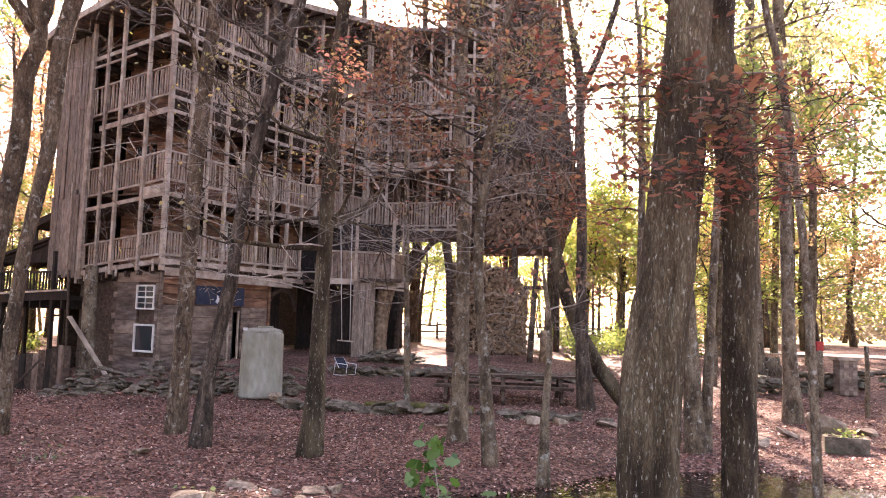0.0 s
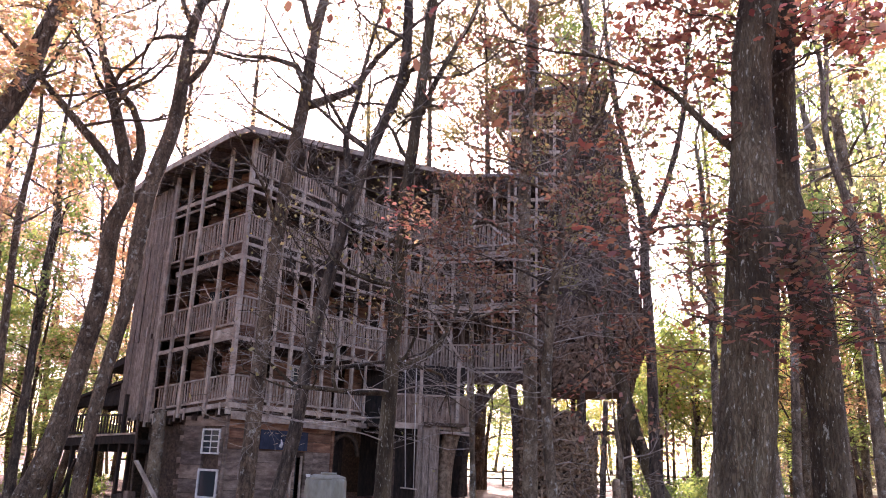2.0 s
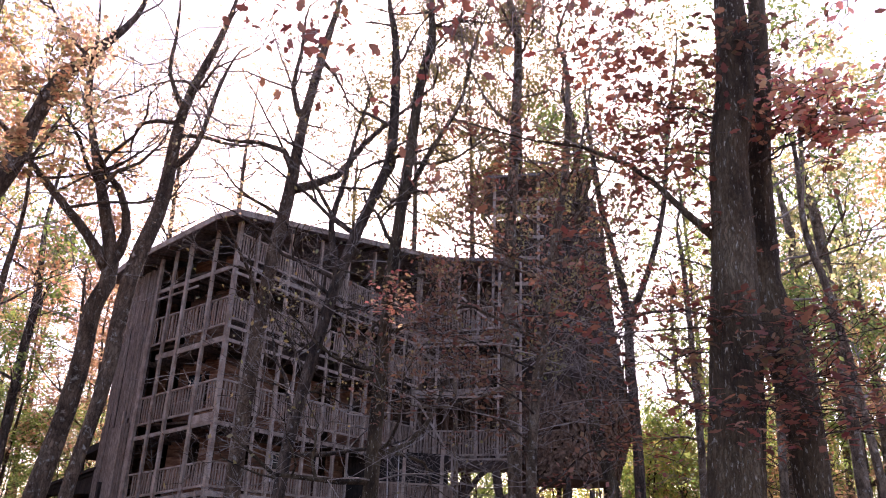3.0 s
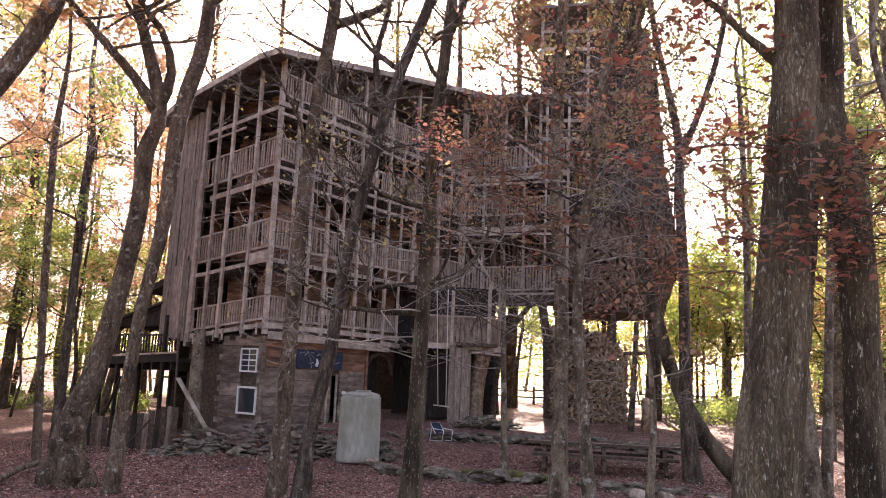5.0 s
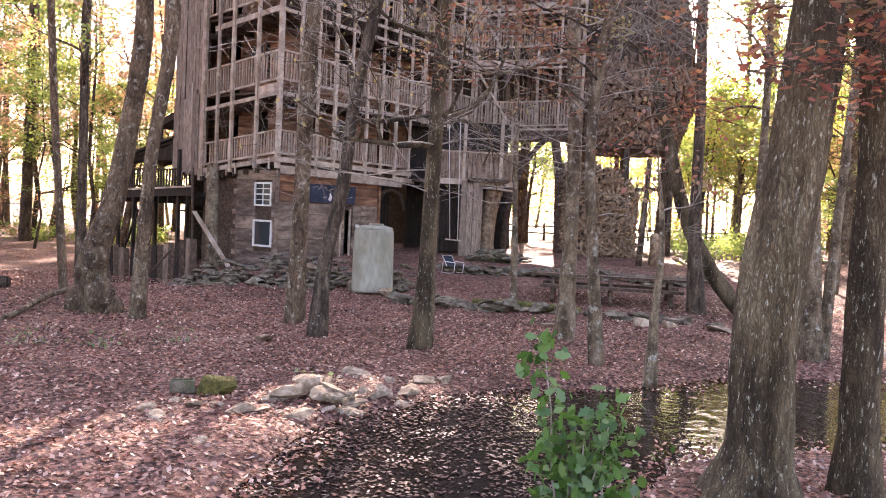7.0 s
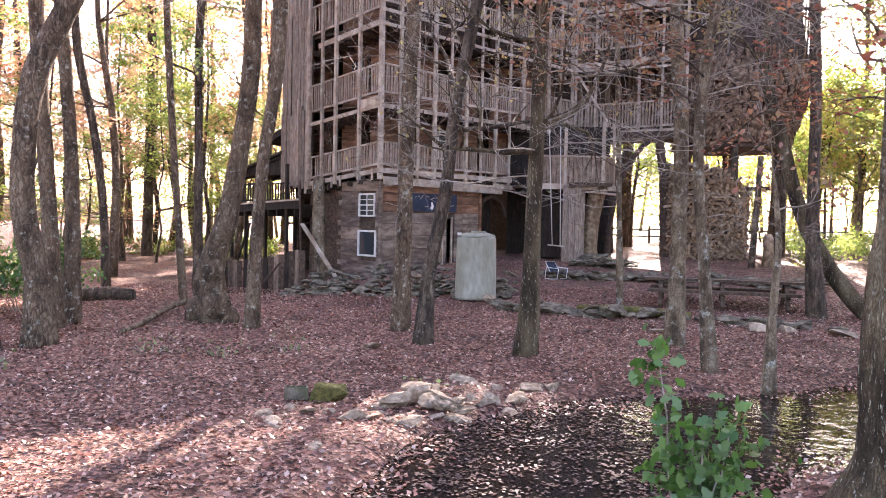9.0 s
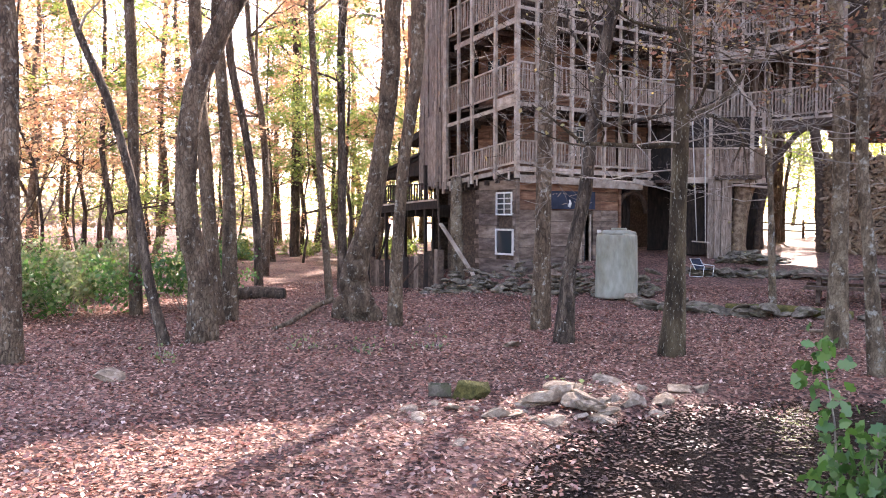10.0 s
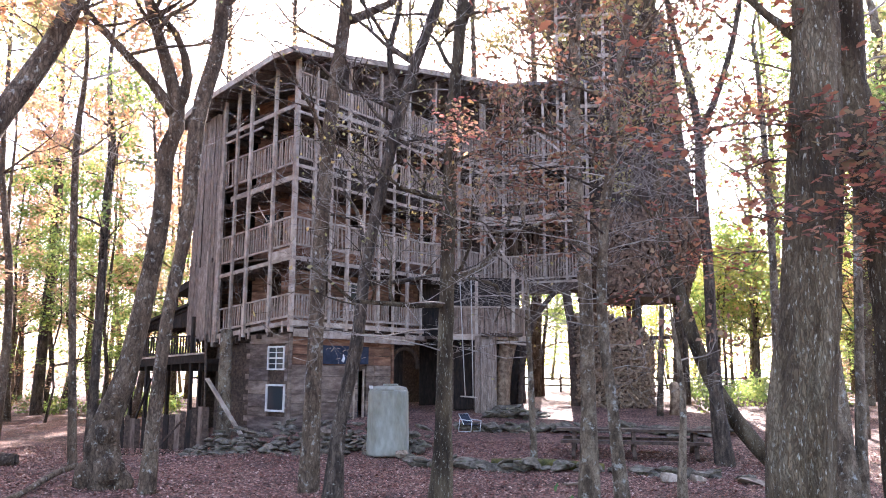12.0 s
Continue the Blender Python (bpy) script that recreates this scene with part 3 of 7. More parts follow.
lean_thin = tree(((-10.02, 10.17, -0.00, 0.091), (-10.26, 10.03, 1.05, 0.090), (-10.41, 9.87, 2.63, 0.074), (-10.68, 9.58, 4.15, 0.070), (-10.95, 9.27, 5.18, 0.058)),
     "thin dark leaning tree with few leaves", bark=BARK_DARK, limbs=9, limb_from=0.55, leaf=LEAF_ORANGE, leaf_count=1760, leaf_size=0.11, seed=25, top=4)
left_straight = tree(((-13.47, 12.82, -0.00, 0.134), (-13.52, 12.87, 3.12, 0.118), (-13.54, 12.84, 6.67, 0.110)),
     "straight brown tree at the edge of the thicket", bark=BARK_WARM, limbs=10, limb_from=0.55, leaf=LEAF_ORANGE, leaf_count=2640, leaf_size=0.13, seed=26, top=8)
left_edge = tree(((-10.94, 7.94, -0.00, 0.164), (-11.00, 8.01, 2.88, 0.140), (-11.00, 8.02, 5.39, 0.128)),
     "thick pale straight tree trunk", bark=BARK_WARM, limbs=8, limb_from=0.7, leaf=LEAF_ORANGE, leaf_count=1540, leaf_size=0.12, seed=27, top=8)
mid_a = tree(((-11.31, 17.28, 0.01, 0.104), (-11.46, 17.24, 1.92, 0.090), (-11.60, 17.15, 4.50, 0.086), (-11.71, 17.07, 7.61, 0.080)),
     "tall slim straight tree with orange leaves", bark=BARK_WARM, limbs=11, limb_from=0.4, leaf=LEAF_ORANGE, leaf_count=2860, leaf_size=0.13, seed=28, top=7)
mid_b = tree(((-13.29, 21.02, 0.03, 0.143), (-13.30, 21.06, 3.61, 0.122), (-13.32, 21.05, 6.89, 0.116), (-13.28, 21.08, 8.78, 0.111)),
     "tall slim dark tree with green and orange leaves", bark=BARK_DARK, limbs=12, limb_from=0.35, leaf=LEAF_GREEN, leaf_count=3080, leaf_size=0.13, seed=29, top=7)
gnarled = tree(((-8.73, 14.38, -0.00, 0.379), (-8.82, 14.38, 1.02, 0.281), (-8.56, 14.53, 2.03, 0.222), (-8.33, 14.66, 3.52, 0.194), (-8.13, 14.77, 5.30, 0.177), (-8.09, 14.75, 6.63, 0.170), (-7.94, 14.82, 7.63, 0.152), (-8.63, 14.44, 10.18, 0.086)),
     "thick gnarled old oak with a burled base", bark=BARK_WARM, limbs=9, limb_from=0.62, limb_len=3.2, leaf=LEAF_THIN, leaf_count=2600, leaf_size=0.075, seed=30, top=4,
     boughs=(((-7.99, 14.80, 7.50, 0.142), (-8.42, 14.56, 8.15, 0.102), (-9.30, 14.02, 9.17, 0.073), (-10.03, 13.51, 10.05, 0.048)),
             ((-7.94, 14.82, 7.63, 0.132), (-7.79, 14.91, 8.36, 0.102), (-8.04, 14.77, 9.28, 0.074), (-8.61, 14.45, 10.05, 0.064), (-8.93, 14.26, 11.88, 0.045)),))


def burls(th, x, y, places, seed):
    """Knotty swellings on a trunk: height, side to side, out towards the yard, size."""
    foot = th.matrix_basis.translation
    for k, (z, dx, dy, r) in enumerate(places):
        bm = bmesh.new()
        bmesh.ops.create_icosphere(bm, subdivisions=3, radius=r)
        for v in bm.verts:
            v.co *= 1 + 0.35 * noise.noise(v.co * (2.2 / r) * 0.4 + Vector((seed, k, 0))) + 0.12 * noise.noise(v.co * (6 / r) * 0.4)
            v.co.z *= 1.3
            v.co += Vector((x + dx, y + dy, z)) - foot
        me = bpy.data.meshes.new("burl")
        bm.to_mesh(me)
        bm.free()
        me.materials.append(BARK_WARM)
        me.polygons.foreach_set("use_smooth", [True] * len(me.polygons))
        part("burl", me, th)


burls(gnarled, -8.75, 14.38, ((0.25, -0.22, -0.18, 0.24), (0.35, 0.2, -0.2, 0.26), (0.75, -0.14, -0.16, 0.2), (1.05, 0.06, -0.14, 0.21), (1.4, 0.02, -0.08, 0.17), (0.1, 0.42, -0.05, 0.2), (0.08, -0.42, 0.0, 0.2), (1.75, 0.2, -0.05, 0.13)), 3)
gnarled_b = tree(((-7.48, 13.65, -0.00, 0.153), (-7.44, 13.71, 1.55, 0.121), (-7.32, 13.78, 3.32, 0.117), (-7.11, 13.88, 4.97, 0.127), (-7.01, 13.89, 6.96, 0.158), (-6.72, 14.03, 8.67, 0.145), (-6.63, 14.07, 10.78, 0.102), (-6.19, 14.27, 12.74, 0.075)),
     "bare forked oak leaning towards the house", bark=BARK_WARM, limbs=8, limb_from=0.6, limb_len=3.0, leaf=LEAF_THIN, leaf_count=1300, leaf_size=0.075, seed=31, top=3,
     boughs=(((-6.64, 14.07, 9.47, 0.078), (-6.29, 14.23, 10.07, 0.060), (-6.04, 14.34, 11.63, 0.042)),
             ((-6.63, 14.07, 10.78, 0.061), (-7.00, 13.90, 11.63, 0.047), (-7.00, 13.90, 12.47, 0.038)),))
front_a = tree(((-4.73, 14.44, -0.00, 0.194), (-4.69, 14.47, 2.02, 0.153), (-4.64, 14.48, 4.72, 0.142), (-4.50, 14.50, 7.33, 0.138), (-4.30, 14.56, 9.15, 0.129), (-4.19, 14.59, 10.82, 0.110), (-3.88, 14.68, 13.01, 0.086)),
     "lichen-spotted grey oak in front of the balconies", bark=BARK_WARM, limbs=15, limb_from=0.4, limb_len=2.6, rise=(-0.1, 0.8), leaf=LEAF_OLIVE, leaf_count=572, leaf_size=0.075, seed=32, top=3,
     boughs=(((-4.23, 14.58, 9.55, 0.097), (-4.50, 14.50, 10.09, 0.069), (-5.01, 14.34, 10.20, 0.049), (-5.54, 14.14, 10.12, 0.030)),
             ((-4.25, 14.58, 9.22, 0.106), (-3.93, 14.67, 9.37, 0.096), (-3.38, 14.80, 9.66, 0.078), (-2.91, 14.90, 10.45, 0.064), (-2.41, 14.99, 11.05, 0.050)),
             ((-4.19, 14.59, 10.82, 0.080), (-4.47, 14.51, 11.60, 0.056), (-4.39, 14.54, 12.62, 0.042)),))
front_b = tree(((-3.89, 13.18, -0.00, 0.184), (-3.82, 13.21, 1.26, 0.126), (-3.57, 13.28, 2.63, 0.118), (-3.43, 13.32, 4.09, 0.104), (-3.18, 13.36, 5.47, 0.102), (-2.88, 13.42, 6.87, 0.104), (-2.53, 13.49, 8.07, 0.102), (-2.11, 13.57, 9.41, 0.098), (-2.08, 13.57, 10.86, 0.093), (-2.15, 13.56, 12.18, 0.078)),
     "dark split-barked oak leaning to one side", bark=BARK_DARK, limbs=24, limb_from=0.25, limb_len=2.8, rise=(-0.2, 0.6), leaf=LEAF_OLIVE, leaf_count=950, leaf_size=0.07, seed=33, top=3,
     boughs=(((-2.88, 13.42, 6.87, 0.075), (-3.09, 13.38, 7.96, 0.060), (-2.95, 13.41, 8.67, 0.052), (-2.80, 13.44, 9.77, 0.036)),))
front_c = tree(((-1.99, 12.59, -0.00, 0.201), (-1.94, 12.59, 1.35, 0.139), (-1.91, 12.60, 2.96, 0.121), (-1.87, 12.60, 4.73, 0.112), (-1.80, 12.60, 6.60, 0.104), (-1.64, 12.63, 8.53, 0.098), (-1.48, 12.65, 10.52, 0.091), (-1.30, 12.66, 11.53, 0.082)),
     "straight brown oak with furrowed bark", bark=BARK_OAK, limbs=26, limb_from=0.24, limb_len=3.0, rise=(-0.2, 0.6), leaf=LEAF_OLIVE, leaf_count=900, leaf_size=0.07, seed=34, top=3,
     boughs=(((-1.68, 12.62, 7.98, 0.064), (-1.23, 12.67, 9.12, 0.050), (-0.70, 12.71, 10.20, 0.038), (-0.52, 12.72, 11.31, 0.031)),))
front_d = tree(((0.36, 14.57, -0.00, 0.195), (0.39, 14.54, 1.60, 0.138), (0.37, 14.55, 4.01, 0.130), (0.26, 14.55, 5.40, 0.120), (0.25, 14.55, 7.66, 0.116), (0.34, 14.55, 10.14, 0.105), (0.41, 14.55, 12.88, 0.093)),
     "straight grey lichen-spotted oak", bark=BARK_PALE, limbs=16, limb_from=0.4, limb_len=2.6, rise=(-0.05, 0.5), leaf=LEAF_RUST, leaf_count=1700, leaf_size=0.075, seed=35, top=4)
front_e = tree(((0.82, 12.21, -0.00, 0.122), (0.67, 12.19, 1.71, 0.084), (0.55, 12.20, 3.15, 0.081), (0.64, 12.19, 4.81, 0.082), (0.73, 12.20, 5.28, 0.072), (0.88, 12.19, 6.80, 0.067), (1.15, 12.16, 8.43, 0.059), (1.22, 12.16, 10.43, 0.050)),
     "slim pale maple with dark red leaves", bark=BARK_PALE, limbs=30, limb_from=0.36, limb_len=2.5, leaf=LEAF_RUST, leaf_count=3700, leaf_size=0.075, seed=36, top=3, shape='maple', rise=(-0.05, 0.35))
sapling_mid = tree(((-0.78, 19.86, 0.12, 0.086), (-0.86, 19.86, 2.29, 0.069), (-0.93, 19.85, 4.40, 0.063), (-1.02, 19.85, 6.78, 0.053), (-1.07, 19.83, 9.25, 0.042)),
     "thin straight sapling before the archway", bark=BARK_PALE, limbs=8, limb_from=0.5, limb_len=1.6, leaf=LEAF_RUST, leaf_count=1100, leaf_size=0.075, seed=37, top=2, flare=False, name='sapling')
sapling_right = tree(((1.51, 11.36, -0.00, 0.107), (1.52, 11.35, 0.90, 0.063), (1.57, 11.34, 1.94, 0.042), (1.49, 11.35, 2.73, 0.030)),
     "stunted pale sapling with a swollen foot", bark=BARK_PALE, limbs=4, limb_from=0.5, limb_len=0.9, leaf=LEAF_RUST, leaf_count=132, leaf_size=0.09, seed=38, top=0.6, flare=False, name='sapling')
rear_fork = tree(((3.58, 19.29, 0.09, 0.217), (3.43, 19.31, 2.21, 0.146), (3.41, 19.31, 4.88, 0.121), (3.34, 19.32, 6.73, 0.117), (3.28, 19.32, 8.54, 0.100), (2.79, 19.40, 11.07, 0.083), (2.55, 19.43, 13.12, 0.065)),
     "dark forked oak beside the tower", bark=BARK_DARK, limbs=12, limb_from=0.4, limb_len=3.0, leaf=LEAF_OLIVE, leaf_count=3400, leaf_size=0.11, seed=39, top=4,
     boughs=(((3.33, 19.31, 7.94, 0.092), (3.85, 19.21, 9.12, 0.080), (4.35, 19.11, 10.96, 0.069), (4.61, 19.05, 13.42, 0.051), (4.93, 18.97, 15.32, 0.038)),))
rear_bow = tree(((4.85, 19.57, 0.11, 0.175), (3.95, 19.76, 1.13, 0.191), (3.30, 19.88, 2.41, 0.173), (2.83, 19.95, 4.12, 0.148), (2.40, 20.01, 5.91, 0.133), (2.48, 19.99, 7.21, 0.116), (2.33, 20.01, 10.51, 0.103), (2.16, 20.03, 13.99, 0.091)),
     "bowed oak whose trunk sweeps low over the ground", bark=BARK_OAK, limbs=11, limb_from=0.35, limb_len=2.6, leaf=LEAF_OLIVE, leaf_count=3600, leaf_size=0.1, seed=40, top=3, flare=False)
big_near = tree(((1.70, 6.63, -0.00, 0.43), (1.73, 6.61, 0.28, 0.3), (1.75, 6.60, 0.62, 0.25), (1.74, 6.60, 1.13, 0.252), (1.77, 6.58, 1.87, 0.25), (1.87, 6.54, 2.68, 0.225), (1.95, 6.54, 3.47, 0.215), (2.01, 6.51, 4.30, 0.2), (2.06, 6.49, 5.20, 0.175), (2.08, 6.48, 5.81, 0.165), (2.21, 6.45, 6.61, 0.171)),
     "massive lichen-spotted oak trunk with a hollow seam", bark=BARK_OAK, limbs=6, limb_from=0.62, limb_len=2.6, leaf=LEAF_RED, leaf_count=572, leaf_size=0.13, seed=41, top=5, sides=44, step=0.15, shape='maple', grooves=((3.5, 0.16, 0.3, -1, 2.9), (2.4, 0.2, 0.12, -1, 6), (4.4, 0.25, 0.12, 1.0, 7)),
     boughs=(((1.94, 6.54, 4.95, 0.046), (1.69, 6.61, 5.25, 0.035), (1.46, 6.66, 5.55, 0.029), (1.23, 6.71, 5.78, 0.022), (0.77, 6.78, 6.02, 0.017), (0.34, 6.82, 6.10, 0.012)),))
big_near_b = tree(((2.61, 6.88, -0.01, 0.213), (2.60, 6.87, 0.57, 0.159), (2.59, 6.87, 1.51, 0.147), (2.62, 6.90, 2.71, 0.145), (2.60, 6.91, 3.47, 0.156), (2.53, 6.94, 4.14, 0.172), (2.44, 6.97, 4.72, 0.14), (2.46, 6.96, 5.14, 0.132), (2.48, 6.94, 5.92, 0.128), (2.58, 6.89, 6.78, 0.115)),
     "thick dark oak trunk leaning onto its neighbour", bark=BARK_OAK, limbs=5, limb_from=0.7, limb_len=2.2, leaf=LEAF_RED, leaf_count=330, leaf_size=0.13, seed=42, top=4, sides=18, shape='maple')
right_a = tree(((4.53, 14.00, -0.00, 0.188), (4.43, 14.03, 1.99, 0.126), (4.37, 14.05, 3.80, 0.110), (4.57, 13.97, 6.09, 0.087)),
     "grey straight tree beside the pond", bark=BARK_PALE, limbs=9, limb_from=0.5, leaf=LEAF_GREEN, leaf_count=1540, leaf_size=0.08, seed=43, top=7)
right_b = tree(((4.68, 14.03, -0.00, 0.112), (4.76, 14.00, 1.80, 0.081), (4.85, 13.97, 3.71, 0.073), (4.94, 13.94, 6.07, 0.066)),
     "thin tree beside the pond", bark=BARK_PALE, limbs=9, limb_from=0.5, leaf=LEAF_GREEN, leaf_count=1540, leaf_size=0.08, seed=44, top=6)
right_c = tree(((8.25, 18.51, 0.05, 0.234), (8.17, 18.55, 1.98, 0.157), (8.11, 18.57, 6.01, 0.142), (8.00, 18.62, 10.22, 0.131)),
     "pale tree with a crooked trunk near the stone wall", bark=BARK_PALE, limbs=10, limb_from=0.5, leaf=LEAF_YELLOW, leaf_count=2200, leaf_size=0.13, seed=45, top=5)
right_thin = tree(((4.72, 9.91, -0.00, 0.064), (4.68, 9.93, 1.40, 0.057), (4.57, 9.98, 3.54, 0.050), (4.36, 10.07, 5.55, 0.050), (4.18, 10.15, 6.58, 0.044)),
     "thin leaning smooth-barked young tree", bark=BARK_PALE, limbs=9, limb_from=0.4, limb_len=1.8, leaf=LEAF_GREEN, leaf_count=880, leaf_size=0.08, seed=46, top=4, flare=False)
right_d = tree(((10.59, 26.39, 0.63, 0.213), (10.51, 26.42, 4.68, 0.164), (10.41, 26.46, 10.54, 0.153), (10.37, 26.48, 13.55, 0.141)),
     "tall pale tree by the road", bark=BARK_PALE, limbs=10, limb_from=0.4, leaf=LEAF_YELLOW, leaf_count=2640, leaf_size=0.14, seed=47, top=4)


# ---- the wood round about ----


def wood_tree(height, r, bark, leaf, leaf_count, leaf_size, seed, crown_from=0.35, lean=0.05, limb=0.3):
    """A slim forest tree: wide, nearly level limbs that carry flat sprays of leaves with gaps between them."""
    rng = random.Random(seed)
    nodes, x, y = [], 0.0, 0.0
    for k in range(7):
        nodes.append((x, y, height * k / 6, r * (1.25 if k == 0 else 1.0) * (1 - 0.78 * k / 6)))
        x, y = x + rng.gauss(0, lean) * height / 6, y + rng.gauss(0, lean) * height / 6
    nrng = np.random.default_rng(seed)
    th = thing("tree", (0, 0, 0), "slim autumn forest tree with thin turning foliage", "tree", "trees of the wood")
    pts, radii = smooth_path(nodes, 1.2)
    m = Mesh()
    m.tube(pts, radii, 9, 0.05, seed)
    part("trunk", m.make("trunk", bark, True), th)
    lm, tips = Mesh(), []
    for k in range(15):
        t = rng.uniform(crown_from, 0.98)
        i = min(len(pts) - 2, int(len(pts) * t))
        a = rng.uniform(0, 6.283)
        L = height * limb * rng.uniform(0.55, 1.1) * (1.3 - t)
        branch(lm, tips, rng, pts[i], Vector((math.cos(a), math.sin(a), rng.uniform(-0.05, 0.6))), L, min(radii[i] * 0.45, 0.014 * L), 2, 0.2, 0.08, 3, 0.5)
    tagged(part("branchwork", lm.make("branchwork", bark, True), th), kind="stuff")
    leafed = rng.sample(tips, max(8, int(len(tips) * 0.5)))
    c = leaf_cloud(leafed, leaf_count, np.array((0.24, 0.24, 0.11)), nrng)
    tagged(part("crown", leaves_mesh("crown", c, leaf_size, nrng, leaf, "oval", 0.35), th), kind="stuff")
    return th


def plant_wood():
    kinds = [wood_tree(15, 0.17, BARK_PALE, LEAF_GOLD, 5850, 0.16, 11, 0.25, 0.08), wood_tree(17, 0.2, BARK_OAK, LEAF_ORANGE, 4950, 0.16, 12, 0.25, 0.09),
             wood_tree(13, 0.13, BARK_DARK, LEAF_GREEN, 5850, 0.16, 13, 0.2, 0.09), wood_tree(18, 0.21, BARK_WARM, LEAF_ORANGE, 3850, 0.16, 14, 0.3, 0.07),
             wood_tree(9, 0.08, BARK_DARK, LEAF_GOLD, 4225, 0.15, 15, 0.15, 0.1), wood_tree(16, 0.18, BARK_DARK, LEAF_YELLOW, 5200, 0.16, 16, 0.3, 0.08),
             wood_tree(16, 0.15, BARK_WARM, LEAF_AMBER, 4400, 0.16, 17, 0.25, 0.1), wood_tree(18, 0.14, BARK_OAK, LEAF_GOLD, 4225, 0.16, 18, 0.3, 0.1),
             wood_tree(10, 0.06, BARK_DARK, LEAF_AMBER, 3575, 0.13, 19, 0.2, 0.11, 0.38), wood_tree(11, 0.07, BARK_WARM, LEAF_GOLD, 4225, 0.13, 20, 0.2, 0.11, 0.38),
             wood_tree(9, 0.055, BARK_DARK, LEAF_GREEN, 4225, 0.13, 21, 0.15, 0.11, 0.4), wood_tree(14, 0.09, BARK_WARM, LEAF_ORANGE, 1925, 0.14, 22, 0.4, 0.12, 0.3)]
    rng = random.Random(5)
    # stretches of the wood: bearing from, bearing to, nearest, farthest, how many, tree kinds
    zones = [(-32, -27.5, 27, 44, 9, (10, 2, 6, 2, 10)), (-38, -32, 37, 52, 8, (10, 2, 6, 8, 2)), (-60, -34, 21, 36, 10, (8, 8, 11, 6, 11)), (18, 50, 22, 38, 6, (8, 9, 10)), (-62, -27, 28, 66, 52, (6, 1, 3, 11, 2, 11, 3, 11, 6, 8)),
             (-27, -15, 36, 75, 22, (0, 2, 1, 3, 7)), (-17, -4.5, 39, 52, 9, (0, 2, 4)), (1.5, 13, 42, 56, 9, (4, 10)), (-14, 9, 58, 95, 20, (0, 2, 2, 4, 7)), (-5, 4, 48, 57, 2, (2, 10)),
             (9, 15, 52, 75, 3, (4, 2)), (15, 27, 36, 75, 24, (0, 2, 4, 1, 5, 2)), (27, 62, 27, 75, 28, (1, 1, 3, 6, 4, 2)), (62, 180, 14, 40, 6, (0, 1, 5, 3)), (180, 300, 14, 40, 7, (0, 1, 5, 3))]
    used, first = [], set()
    for a0, a1, d0, d1, count, which in zones:
        made = tries = 0
        while made < count and tries < 2000:
            tries += 1
            a, d = radians(rng.uniform(a0, a1)), math.sqrt(rng.uniform(d0 * d0, d1 * d1))
            x, y = d * math.sin(a), d * math.cos(a)
            if any((x - u) ** 2 + (y - v) ** 2 < 5.0 for u, v in used) or (-17 < x < 9 and 17 < y < 38.5):
                continue
            used.append((x, y))
            made += 1
            k = rng.choice(which)
            s = rng.uniform(0.8, 1.2)
            mt = pose(x, y, gz(x, y) - 0.05, 0, 0, rng.uniform(0, 360)) @ Matrix.Diagonal((s, s, s * rng.uniform(0.9, 1.15), 1))
            if k not in first:
                first.add(k)
                kinds[k].matrix_basis = mt
            else:
                ob = copy_thing(kinds[k], Matrix.Identity(4))
                ob.matrix_basis = mt
    for k, ob in enumerate(kinds):
        if k not in first:
            x, y = 46.0 + 4 * k, 30.0 + 3 * k
            ob.matrix_basis = pose(x, y, gz(x, y) - 0.05)


plant_wood()


FAR_TWIGS = leafy("far_twigs", [(0.13, 0.1, 0.085), (0.2, 0.16, 0.12), (0.17, 0.15, 0.09), (0.24, 0.17, 0.12)], 0.3)


def far_foliage():
    """Sunlit leaves of the distant woods, past where single trees can be told."""
    nrng = np.random.default_rng(77)
    for mat_, n, lo, hi in ((LEAF_GOLD, 15000, -28, 70), (LEAF_GREEN, 34000, -30, 70), (LEAF_ORANGE, 11000, -65, 30), (LEAF_GREEN, 11000, -65, -28), (LEAF_OLIVE, 5000, -40, -25), (LEAF_AMBER, 6000, -60, -25)):
        k = 420
        a = np.radians(nrng.uniform(lo, hi, k))
        d = nrng.uniform(62, 110, k)
        cz = np.abs(nrng.normal(4.0, 6.0, k)) + 0.5
        pick = nrng.integers(0, k, n)
        c = np.stack([np.sin(a) * d, np.cos(a) * d, cz + 1.2], 1)[pick] + nrng.normal(size=(n, 3)) * (2.2, 2.2, 0.8)
        c[:, 2] = np.maximum(c[:, 2], 1.4)
        east = np.degrees(np.arctan2(c[:, 0], c[:, 1]))
        c = c[~((east > 7) & (east < 16) & (c[:, 2] > 6 + 3 * np.sin(east * 3)))]  # an open glade by the road
        c = c[~((np.degrees(np.arctan2(c[:, 0], c[:, 1])) < -27) & (nrng.random(len(c)) < 0.35))]
        whole("far_foliage", leaves_mesh("far_foliage", c, 0.33, nrng, mat_, "oval", 0.3), (0, 0, 0), "distant sunlit autumn foliage of the woods", "foliage", kind="stuff")


far_foliage()


